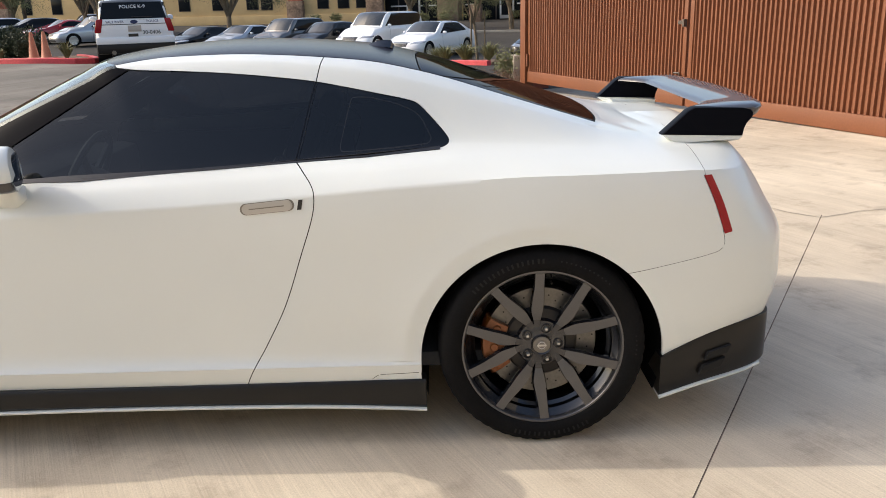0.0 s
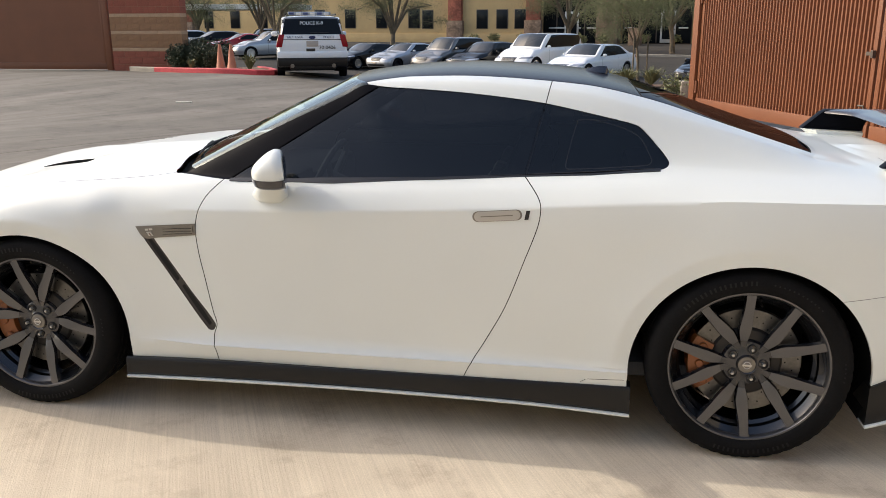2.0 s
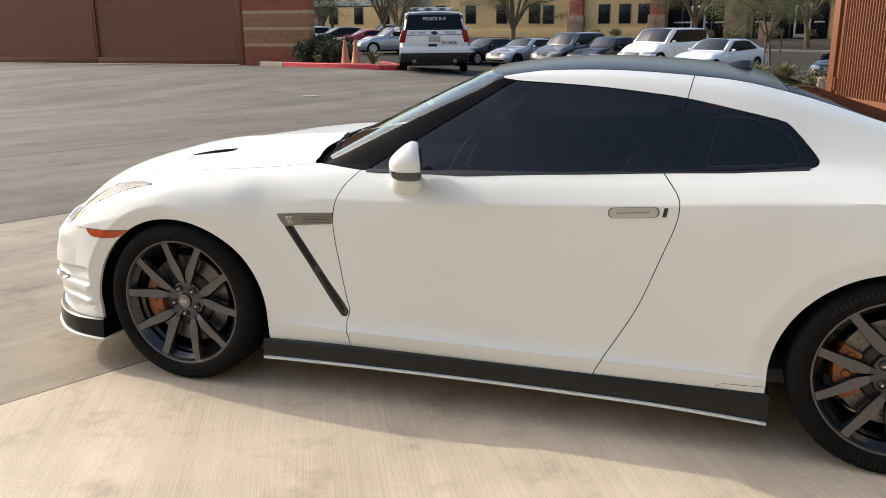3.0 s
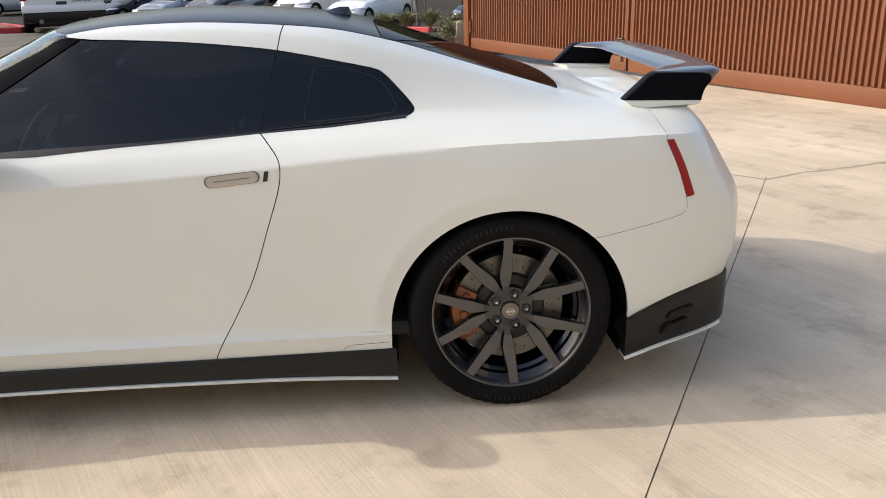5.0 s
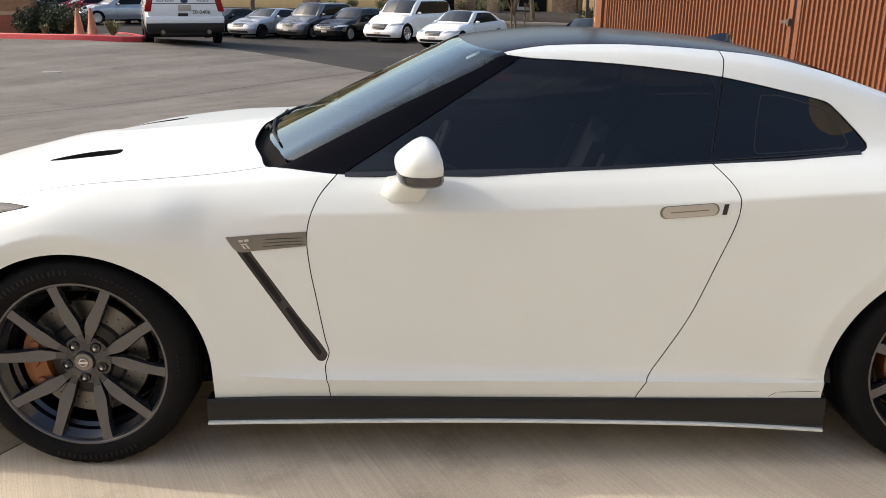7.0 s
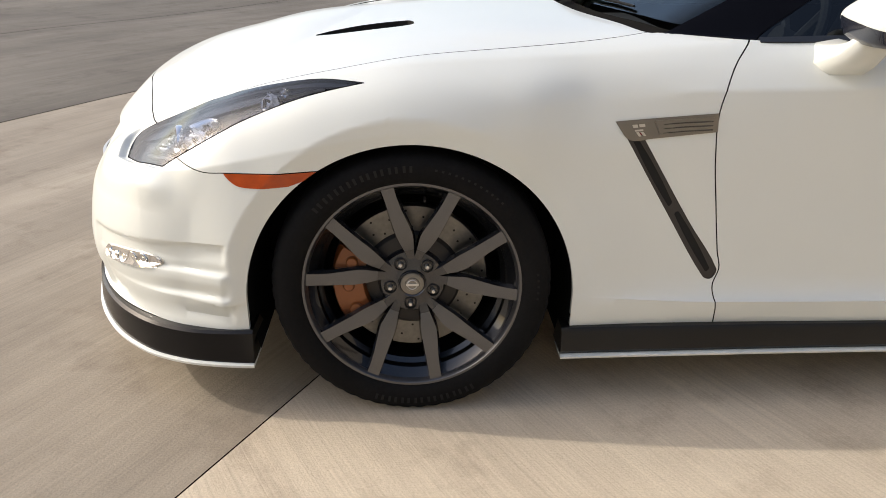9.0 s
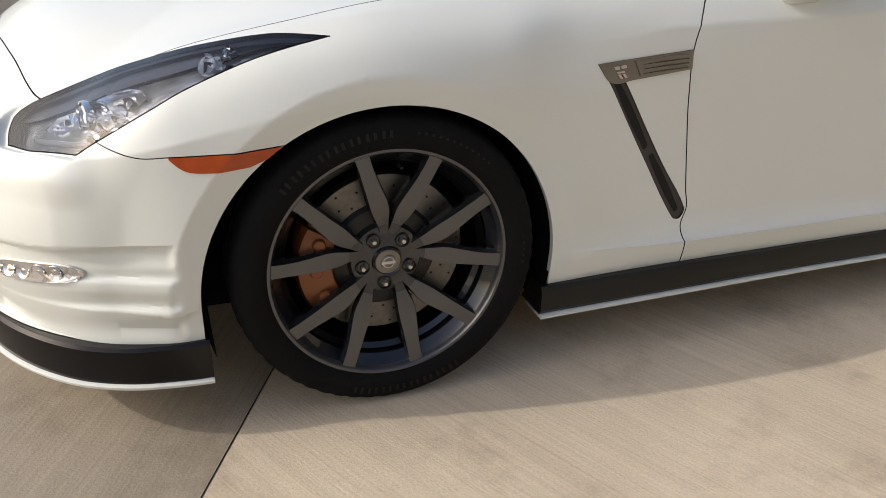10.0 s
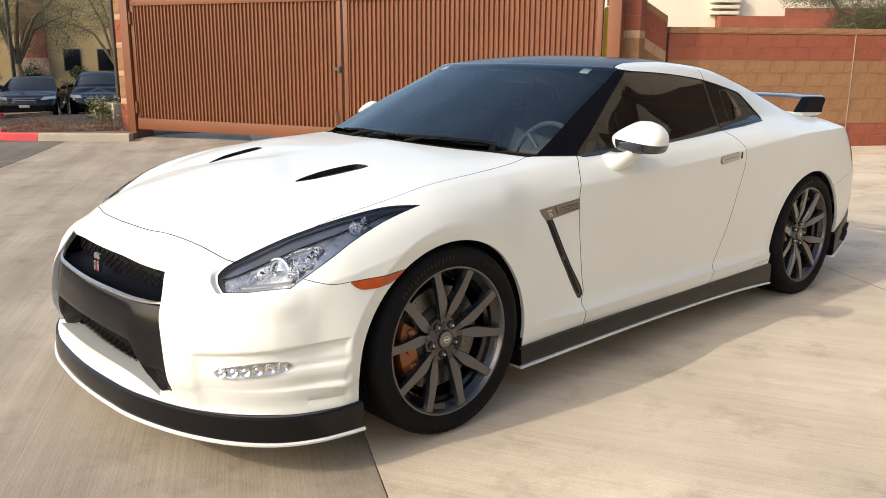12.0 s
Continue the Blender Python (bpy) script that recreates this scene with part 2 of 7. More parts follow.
M_INKWHITE = mat("white_lettering", (0.75, 0.75, 0.75), 0.5)
M_PLATE = mat("number_plate_face", (0.42, 0.36, 0.30), 0.5)
M_LAMPCLEAR = mat("headlamp_glass", (0.30, 0.31, 0.33), 0.1, 0.2, 0.6)
M_CARGLASS = mat("grey_car_glass", (0.020, 0.025, 0.029), 0.05, 0.0, 0.0, 0.7)


# ---- mesh helpers ----
def mesh_data(name, verts, faces, materials, smooth=True, sharp=32.0, face_mats=None):
    me = bpy.data.meshes.new(name)
    me.from_pydata([tuple(map(float, v)) for v in verts], [], [tuple(map(int, f)) for f in faces])
    for m in materials if isinstance(materials, (list, tuple)) else [materials]:
        me.materials.append(m)
    if face_mats is not None:
        me.polygons.foreach_set("material_index", np.asarray(face_mats, np.int32))
    if smooth:
        me.polygons.foreach_set("use_smooth", np.ones(len(me.polygons), bool))
        if sharp < 180:
            me.set_sharp_from_angle(angle=radians(sharp))
    me.update()
    return me


def obj(name, verts, faces, material, parent=None, label="", smooth=True, sharp=32.0, face_mats=None):
    ob = new(name, mesh_data(name, verts, faces, material, smooth, sharp, face_mats))
    ob.parent = parent
    return tagged(ob, label)


def part(name, bm, material, parent, label="", smooth=False):
    me = bpy.data.meshes.new(name)
    bm.normal_update()
    bm.to_mesh(me)
    bm.free()
    for m in material if isinstance(material, (list, tuple)) else [material]:
        me.materials.append(m)
    if smooth:
        me.polygons.foreach_set("use_smooth", np.ones(len(me.polygons), bool))
        me.set_sharp_from_angle(angle=radians(35))
    ob = new(name, me)
    ob.parent = parent
    return tagged(ob, label)


def empty(name, at, label, category, group="", turn=0.0, kind=""):
    ob = new(name)
    ob.matrix_world = pose(*at, 0, 0, turn)
    ob.empty_display_size = 0.2
    return tagged(ob, label, category, group, kind)


def add_box(bm, lo, hi, bevel=0.0, m=None):
    """A box between two corners, with bevelled edges."""
    c = [(a + b) / 2 for a, b in zip(lo, hi)]
    s = [abs(b - a) for a, b in zip(lo, hi)]
    got = bmesh.ops.create_cube(bm, size=1.0, matrix=Matrix.Translation(c) @ Matrix.Diagonal((*s, 1)))
    verts = got["verts"]
    if bevel:
        edges = list({e for v in verts for e in v.link_edges})
        got = bmesh.ops.bevel(bm, geom=edges, offset=min(bevel, min(s) * 0.45), segments=2, affect="EDGES", profile=0.6)
        verts = list({v for f in got["faces"] for v in f.verts} | {v for v in verts if v.is_valid})
    if m is not None:
        bmesh.ops.transform(bm, matrix=m, verts=verts)
    return verts


def box(name, lo, hi, material, parent=None, label="", bevel=0.01, m=None):
    bm = bmesh.new()
    add_box(bm, lo, hi, bevel, m)
    return part(name, bm, material, parent, label, smooth=True)


def add_tube(bm, pts, radii, sides=8):
    """A tapering tube along points."""
    rings = []
    for i, p in enumerate(pts):
        p = Vector(p)
        d = (Vector(pts[min(i + 1, len(pts) - 1)]) - Vector(pts[max(i - 1, 0)])).normalized()
        a = d.orthogonal().normalized() if i == 0 else (rings[-1][1] - d * rings[-1][1].dot(d)).normalized()
        b = d.cross(a)
        r = radii[i] if isinstance(radii, (list, tuple)) else radii
        rings.append(([bm.verts.new(p + r * (a * math.cos(t) + b * math.sin(t))) for t in (2 * math.pi * k / sides for k in range(sides))], a))
    for (r0, _), (r1, _) in zip(rings, rings[1:]):
        for k in range(sides):
            bm.faces.new((r0[k], r0[(k + 1) % sides], r1[(k + 1) % sides], r1[k]))
    bm.faces.new(rings[0][0][::-1])
    bm.faces.new(rings[-1][0])


def lathe(profile, segs=64, axis="y"):
    """Turns (radius, along) points round an axis."""
    V, F = [], []
    n = len(profile)
    for k in range(segs):
        a = 2 * math.pi * k / segs
        for r, h in profile:
            x, z = r * math.cos(a), r * math.sin(a)
            V.append((x, h, z) if axis == "y" else (x, z, h))
    for k in range(segs):
        for i in range(n - 1):
            a, b = k * n + i, ((k + 1) % segs) * n + i
            F.append((a, a + 1, b + 1, b))
    return V, F


def slopes(x, y):
    """Slopes for a curve through points that does not overshoot."""
    h, d = np.diff(x), np.diff(y) / np.diff(x)
    m = np.zeros(len(x))
    if len(x) == 2:
        return np.array([d[0], d[0]])
    for i in range(1, len(x) - 1):
        if d[i - 1] * d[i] > 0:
            w1, w2 = 2 * h[i] + h[i - 1], h[i] + 2 * h[i - 1]
            m[i] = (w1 + w2) / (w1 / d[i - 1] + w2 / d[i])
    m[0] = ((2 * h[0] + h[1]) * d[0] - h[0] * d[1]) / (h[0] + h[1])
    m[-1] = ((2 * h[-1] + h[-2]) * d[-1] - h[-1] * d[-2]) / (h[-1] + h[-2])
    for i, k in ((0, 0), (-1, -1)):
        if m[i] * d[k] <= 0:
            m[i] = 0.0
        elif abs(m[i]) > 3 * abs(d[k]):
            m[i] = 3 * d[k]
    return m


def curve(x, y, q, breaks=()):
    """A smooth curve through (x, y) at q, with a kink allowed at each break."""
    x, y, q = np.asarray(x, float), np.asarray(y, float), np.asarray(q, float)
    out = np.zeros(len(q))
    cuts = [x[0], *[b for b in breaks if x[0] < b < x[-1]], x[-1]]
    for a, b in zip(cuts, cuts[1:]):
        on = (x >= a - 1e-9) & (x <= b + 1e-9)
        xs, ys = x[on], y[on]
        here = (q >= a - 1e-9) & (q <= b + 1e-9)
        m = slopes(xs, ys)
        i = np.clip(np.searchsorted(xs, q[here], side="right") - 1, 0, len(xs) - 2)
        h = xs[i + 1] - xs[i]
        t = (q[here] - xs[i]) / h
        out[here] = (1 + 2 * t) * (1 - t) ** 2 * ys[i] + t * (1 - t) ** 2 * h * m[i] + t * t * (3 - 2 * t) * ys[i + 1] + t * t * (t - 1) * h * m[i + 1]
    return out


def loft(lines, columns, per_column, per_row, row_breaks=(), column_breaks=None):
    """A skin over feature lines, each a list of (column, x, half width, z), from the sill up to the centre line.
    Returns points (x, w, z), triangles, and each point's column and row."""
    s = np.unique(np.concatenate([np.linspace(a, a + 1, per_column + 1) for a in range(columns - 1)]).round(6))
    table = []
    for j, line in enumerate(lines):
        c = np.array(line, float)
        br = (column_breaks or {}).get(j, ())
        table.append([curve(c[:, 0], c[:, k], s, br) for k in (1, 2, 3)])
    table = np.array(table)
    rows = np.arange(len(lines), dtype=float)
    r = np.unique(np.concatenate([np.linspace(a, a + 1, n + 1) for a, n in enumerate(per_row)]).round(6))
    P = np.zeros((len(s), len(r), 3))
    for i in range(len(s)):
        for k in range(3):
            P[i, :, k] = curve(rows, table[:, k, i], r, row_breaks)
    P[..., 1] = np.maximum(P[..., 1], 0)
    nr = len(r)
    i, j = np.meshgrid(np.arange(len(s) - 1), np.arange(nr - 1), indexing="ij")
    a = (i * nr + j).ravel()
    b, c, d = a + nr, a + nr + 1, a + 1
    T = np.concatenate([np.stack([a, b, c], 1), np.stack([a, c, d], 1)])
    S, R = np.meshgrid(s, r, indexing="ij")
    return P.reshape(-1, 3), T, S.ravel(), R.ravel()


class Skin:
    """A triangle skin that can be cut along the zero of a function and split into panels."""

    def __init__(self, P, T, S, R):
        self.D = np.column_stack([P, S, R])
        self.T = T

    def cut(self, fn, mask=None):
        d = fn(self.D)
        d = np.where(np.abs(d) < 1e-7, 1e-7, d)
        pos = d > 0
        tp = pos[self.T]
        n = tp.sum(1)
        todo = (n == 1) | (n == 2)
        if mask is not None:
            todo &= mask(self.D[self.T].mean(1))
        if not todo.any():
            return
        T, keep = self.T[todo], self.T[~todo]
        tp, n = tp[todo], n[todo]
        lone = np.where(n == 1, tp.argmax(1), (~tp).argmax(1))
        rows = np.arange(len(T))
        i, j, k = T[rows, lone], T[rows, (lone + 1) % 3], T[rows, (lone + 2) % 3]
        E = np.sort(np.concatenate([np.stack([i, j], 1), np.stack([i, k], 1)]), axis=1)
        U, inv = np.unique(E, axis=0, return_inverse=True)
        inv = inv.ravel()
        t = d[U[:, 0]] / (d[U[:, 0]] - d[U[:, 1]])
        new_pts = self.D[U[:, 0]] * (1 - t)[:, None] + self.D[U[:, 1]] * t[:, None]
        base = len(self.D)
        a, b = base + inv[: len(T)], base + inv[len(T) :]
        self.D = np.concatenate([self.D, new_pts])
        self.T = np.concatenate([keep, np.stack([i, a, b], 1), np.stack([a, j, k], 1), np.stack([a, k, b], 1)])

    def refine(self, mask):
        """Splits each masked triangle into four."""
        todo = mask(self.centres())
        T, keep = self.T[todo], self.T[~todo]
        E = np.sort(np.concatenate([T[:, [0, 1]], T[:, [1, 2]], T[:, [2, 0]]]), axis=1)
        U, inv = np.unique(E, axis=0, return_inverse=True)
        inv = inv.ravel() + len(self.D)
        self.D = np.concatenate([self.D, (self.D[U[:, 0]] + self.D[U[:, 1]]) / 2])
        n = len(T)
        a, b, c = inv[:n], inv[n : 2 * n], inv[2 * n :]
        self.T = np.concatenate([keep, np.stack([T[:, 0], a, c], 1), np.stack([a, T[:, 1], b], 1), np.stack([c, b, T[:, 2]], 1), np.stack([a, b, c], 1)])

    def gap(self, fn, half, mask=None):
        self.cut(lambda D: fn(D) - half, mask)
        self.cut(lambda D: fn(D) + half, mask)

    def centres(self):
        return self.D[self.T].mean(1)

    def normals(self):
        P = self.D[:, :3]
        f = np.cross(P[self.T[:, 1]] - P[self.T[:, 0]], P[self.T[:, 2]] - P[self.T[:, 0]])
        n = np.zeros_like(P)
        for c in range(3):
            np.add.at(n, self.T[:, c], f)
        return n / np.maximum(np.linalg.norm(n, axis=1), 1e-12)[:, None]


def inside(points, ax, ay):
    """A signed distance to a polygon over two columns of the skin: positive inside."""
    poly = np.array(points, float)

    def fn(D):
        p = np.stack([ax(D) if callable(ax) else D[:, ax], ay(D) if callable(ay) else D[:, ay]], 1)
        best = np.full(len(p), 1e9)
        odd = np.zeros(len(p), bool)
        for a, b in zip(poly, np.roll(poly, -1, 0)):
            ab = b - a
            t = np.clip(((p - a) @ ab) / (ab @ ab), 0, 1)
            best = np.minimum(best, np.hypot(*(p - a - t[:, None] * ab).T))
            if a[1] != b[1]:
                cross = (a[1] > p[:, 1]) != (b[1] > p[:, 1])
                odd ^= cross & (p[:, 0] < (b[0] - a[0]) * (p[:, 1] - a[1]) / (b[1] - a[1]) + a[0])
        return np.where(odd, best, -best)

    return fn


def rounded(points, corners=(), steps=5):
    """A closed outline drawn smoothly through its points, but for the corners named by their index."""
    pts = [Vector(p) for p in points]
    n, out = len(pts), []
    for i in range(n):
        a, b, c, d = pts[i - 1], pts[i], pts[(i + 1) % n], pts[(i + 2) % n]
        size = (c - b).length
        m0 = c - b if i in corners else (c - a) * (size / ((b - a).length + size))
        m1 = c - b if (i + 1) % n in corners else (d - b) * (size / ((d - c).length + size))
        for k in range(steps):
            t = k / steps
            p = (1 + 2 * t) * (1 - t) ** 2 * b + t * (1 - t) ** 2 * m0 + t * t * (3 - 2 * t) * c + t * t * (t - 1) * m1
            out.append((p.x, p.y))
    return out


def compact(P, T):
    used, inv = np.unique(T, return_inverse=True)
    return P[used], inv.reshape(T.shape)


def text_mesh(body, size, depth=0.002):
    """Writing as a mesh, centred, in the x-z plane, facing -y."""
    cu = bpy.data.curves.new("text", "FONT")
    cu.body, cu.size, cu.extrude = body, size, depth
    cu.align_x, cu.align_y = "CENTER", "CENTER"
    cu.resolution_u = 3
    tmp = bpy.data.objects.new("text", cu)
    scene.collection.objects.link(tmp)
    bpy.context.view_layer.update()
    me = bpy.data.meshes.new_from_object(tmp.evaluated_get(bpy.context.evaluated_depsgraph_get()))
    bpy.data.objects.remove(tmp)
    me.transform(Matrix.Rotation(radians(90), 4, "X"))
    return me


# ---- ground ----
def gz(x, y):
    """Height of the ground: level under the coupe, falling gently towards the car park."""
    x, y = np.asarray(x, float), np.asarray(y, float)
    prof = np.interp(y, [3, 7, 10, 13, 18, 22, 26, 30, 40, 60, 75], [0, -.04, -.13, -.19, -.25, -.37, -.70, -.84, -.82, -.45, -.25])
    e = lambda v, a, b: np.clip((v - a) / (b - a), 0, 1) ** 2 * (3 - 2 * np.clip((v - a) / (b - a), 0, 1))
    tilt = np.minimum(.45, .051 * np.maximum(-x, 0)) * e(y, 8, 17) * (1 - e(y, 25, 34))
    return -.012 + prof + tilt + .46 * e(-x, 11, 16) * e(y, 24, 30) * (1 - e(y, 45, 60))


def hz(x, y):
    return float(gz(x, y))


_ax = np.unique(np.concatenate([np.linspace(-1500, -60, 10), np.arange(-60, -6, 1.5), np.arange(-6, 8, .5), np.arange(8, 60, 1.5), np.linspace(60, 1500, 10)]))
_ay = np.unique(np.concatenate([np.linspace(-1500, -40, 8), np.arange(-40, -6, 2), np.arange(-6, 20, .5), np.arange(20, 90, 1.5), np.linspace(90, 1500, 10)]))
_gx, _gy = np.meshgrid(_ax, _ay, indexing="ij")
_n2 = len(_ay)
_i, _j = np.meshgrid(np.arange(len(_ax) - 1), np.arange(_n2 - 1), indexing="ij")
_a = (_i * _n2 + _j).ravel()
_T = np.concatenate([np.stack([_a, _a + _n2, _a + _n2 + 1], 1), np.stack([_a, _a + _n2 + 1, _a + 1], 1)])
land = Skin(np.stack([_gx.ravel(), _gy.ravel(), gz(_gx, _gy).ravel()], 1), _T, np.zeros(_gx.size), np.zeros(_gx.size))
PAD = inside([(-60, 75), (-9.65, 22.4), (-5.74, 18.4), (-3.48, 16.2), (-1.2, 13.6), (.5, 13.35), (2.3, 11.75), (3.4, 12.6), (14, 10), (60, 4), (60, -40), (-60, -40)], 0, 1)
land.cut(PAD)
_near = lambda c: (np.abs(c[:, 0]) < 26) & (c[:, 1] > -14) & (c[:, 1] < 20)
JOINTS = [(2.557, .573, -14, 1.93), (-1.270, .515, -14, 20), (-5.15, .54, -14, 20), (-9.3, .54, -14, 20), (7.2, .573, -14, 9)]
half_joint = lambda x0: .0075 if x0 < -3 else .0024
for x0, sl, ya, yb in JOINTS:
    land.gap(lambda D, x0=x0, sl=sl: (D[:, 0] - x0 - sl * D[:, 1]) / math.hypot(1, sl), half_joint(x0), lambda c, ya=ya, yb=yb: _near(c) & (c[:, 1] > ya) & (c[:, 1] < yb))
CROSS = [(2.05, -.50, 3.66, 26), (12.4, -.52, -20, 26), (-9.5, -.5, -20, 26)]
for y0, sl, xa, xb in CROSS[1:]:
    land.gap(lambda D, y0=y0, sl=sl: (D[:, 1] - y0 - sl * D[:, 0]) / math.hypot(1, sl), .0032, lambda c, xa=xa, xb=xb: _near(c) & (c[:, 0] > xa) & (c[:, 0] < xb))
_c = land.centres()
_kind = np.where(PAD(_c) > 0, 1, 0)
_jn = np.zeros(len(_c), bool)
for x0, sl, ya, yb in JOINTS:
    _jn |= (np.abs((_c[:, 0] - x0 - sl * _c[:, 1]) / math.hypot(1, sl)) < half_joint(x0)) & _near(_c) & (_c[:, 1] > ya) & (_c[:, 1] < yb)
for y0, sl, xa, xb in CROSS[1:]:
    _jn |= (np.abs((_c[:, 1] - y0 - sl * _c[:, 0]) / math.hypot(1, sl)) < .0032) & _near(_c) & (_c[:, 0] > xa) & (_c[:, 0] < xb)
_kind = np.where((_kind == 1) & (_c[:, 0] - .515 * _c[:, 1] < -1.270), 2, _kind)
_kind = np.where((_kind == 2) & (_c[:, 0] - .54 * _c[:, 1] < -5.15), 3, _kind)
_V, _F = compact(land.D[:, :3], land.T[~_jn])
tagged(obj("ground", _V, _F, [M_ASPHALT, M_CONCRETE, M_CONCRETE2, M_CONCRETE3], None, "tan broomed concrete yard meeting a dark asphalt car park", True, 180, _kind[~_jn]), category="ground", kind="structure")
_V, _F = compact(land.D[:, :3] - (0, 0, .004), land.T[_jn])
tagged(obj("ground_joint", _V, _F, M_JOINT, None, "dark sawn joints between the concrete bays", False), category="joint", kind="structure")


def strip(name, pts, width, material, label):
    """A thin crack or line on the ground."""
    V, F = [], []
    for i, (x, y) in enumerate(pts):
        a, b = pts[max(i - 1, 0)], pts[min(i + 1, len(pts) - 1)]
        d = Vector((b[0] - a[0], b[1] - a[1])).normalized()
        for s in (-1, 1):
            px, py = x - d.y * s * width / 2, y + d.x * s * width / 2
            V.append((px, py, hz(px, py) + .003))
    F = [(2 * i, 2 * i + 1, 2 * i + 3, 2 * i + 2) for i in range(len(pts) - 1)]
    return tagged(obj(name, V, F, material, None, label, False), category="crack", kind="structure")


strip("ground_crack", [(3.66, 1.93), (3.50, 2.10), (3.40, 2.32), (3.22, 2.6), (3.1, 3.0)], .010, M_KERB, "thin pale filled crack in the concrete")
strip("ground_crack", [(3.66, 1.93), (3.85, 2.0), (3.99, 2.07), (4.4, 2.15), (5.2, 2.4)], .009, M_KERB, "thin pale filled crack in the concrete")


# ---- gates ----
def gate_leaf(name, base, along, length, z0, z1, material, label, ribs_pitch=.0785, rib=.030):
    """A steel leaf: frame of tubes round a ribbed sheet."""
    leaf = empty(name, (base[0], base[1], 0), label, "gate", "yard gate leaves", math.degrees(math.atan2(along[1], along[0])))
    leaf["kind"] = ""
    fr = .075
    for nm, lo, hi in (("bottom_rail", (0, -.05, z0 - .20), (length, .05, z0)), ("top_rail", (0, -.04, z1), (length, .04, z1 + .10)), ("frame_stile", (0, -.04, z0 + .001), (fr, .04, z1 - .001)), ("frame_stile", (length - fr, -.04, z0 + .001), (length, .04, z1 - .001))):
        box(nm, lo, hi, material, leaf, bevel=.006)
    n = int((length - 2 * fr) / ribs_pitch)
    V, F = [], []
    xs = []
    for k in range(n):
        x = fr + (length - 2 * fr) * k / n
        p = (length - 2 * fr) / n
        xs += [(x, -.022), (x + p * .30, -.022), (x + p * .46, rib - .022), (x + p * .82, rib - .022)]
    xs.append((length - fr, -.022))
    for x, y in xs:
        V += [(x, y, z0), (x, y, z1)]
    F = [(2 * i, 2 * i + 2, 2 * i + 3, 2 * i + 1) for i in range(len(xs) - 1)]
    obj("ribbed_sheet", V, F, material, leaf, smooth=False)
    return leaf


GU = Vector((.393, -.9195, 0))
G1 = Vector((2.86, 12.15, 0))
_lf = 4.36
gate_a = gate_leaf("gate_leaf", G1 - GU * .09, GU, _lf + .06, .17, 2.16, M_GATE, "rust-orange ribbed steel gate leaf, closed")
gate_leaf("gate_leaf", G1 + GU * (_lf + .02), GU, _lf - .20, .17, 2.16, M_GATE, "rust-orange ribbed steel gate leaf, closed")
bm = bmesh.new()
add_box(bm, (_lf - .08, -.09, 1.08), (_lf + .03, -.05, 1.13), .005)
add_box(bm, (_lf + .02, -.10, 1.05), (_lf + .06, -.05, 1.15), .005)
part("latch", bm, M_FRAME, gate_a, "dark steel latch")
bm = bmesh.new()
add_tube(bm, [(_lf - .02, -.07, .10), (_lf - .02, -.07, .42)], .012, 8)
add_tube(bm, [(_lf - .02, -.07, .42), (_lf - .10, -.10, .42)], .012, 8)
part("drop_bolt", bm, M_FRAME, gate_a, "dark drop bolt")


def gate_post(at, along, z1, material, label):
    p = empty("gate_post", (at[0], at[1], hz(at[0], at[1])), label, "gate post", "gate posts", math.degrees(math.atan2(along[1], along[0])))
    box("post", (-.09, -.09, -.05), (.09, .09, z1), material, p, bevel=.008)
    box("post_cap", (-.10, -.10, z1), (.10, .10, z1 + .03), material, p, bevel=.008)
    for z in (.45, z1 - .62):
        bm = bmesh.new()
        add_tube(bm, [(.125, -.06, z), (.125, -.06, z + .22)], .025, 8)
        part("hinge", bm, material, p, smooth=True)
    return p


_pl = G1 - GU * .20
_pr = G1 + GU * (2 * _lf + .0)
gate_post(_pl, GU, 2.65, M_GATE, "rust-orange square steel gate post")
gate_post(_pr, -GU, 2.65, M_GATE, "rust-orange square steel gate post")
_bo = G1 + GU * 8.59 + Vector((.9195, .393, 0)) * .16
box("bollard", (-.06, -.06, 0), (.06, .06, 2.02), M_YELLOW, None, "", .02).matrix_world = Matrix.Translation((_bo.x, _bo.y, hz(_bo.x, _bo.y)))
tagged(bpy.data.objects["bollard"], "yellow painted steel bollard behind the gate", "bollard")

G2 = Vector((-13.96, 20.95, 0))
GU2 = Vector((-1, 0, 0))
for k in range(2):
    gate_leaf("gate_leaf", G2 + GU2 * (.30 + 5.68 * k), GU2, 5.66, hz(-16, 22) + .26, 2.75, M_GATE, "rust-brown flat steel gate leaf in shade, closed", .6, .0)
gate_post(G2 + GU2 * .18, GU2, 3.0, M_GATE, "rust-brown square steel gate post")

# ---- block walls ----
_rng = random.Random(7)


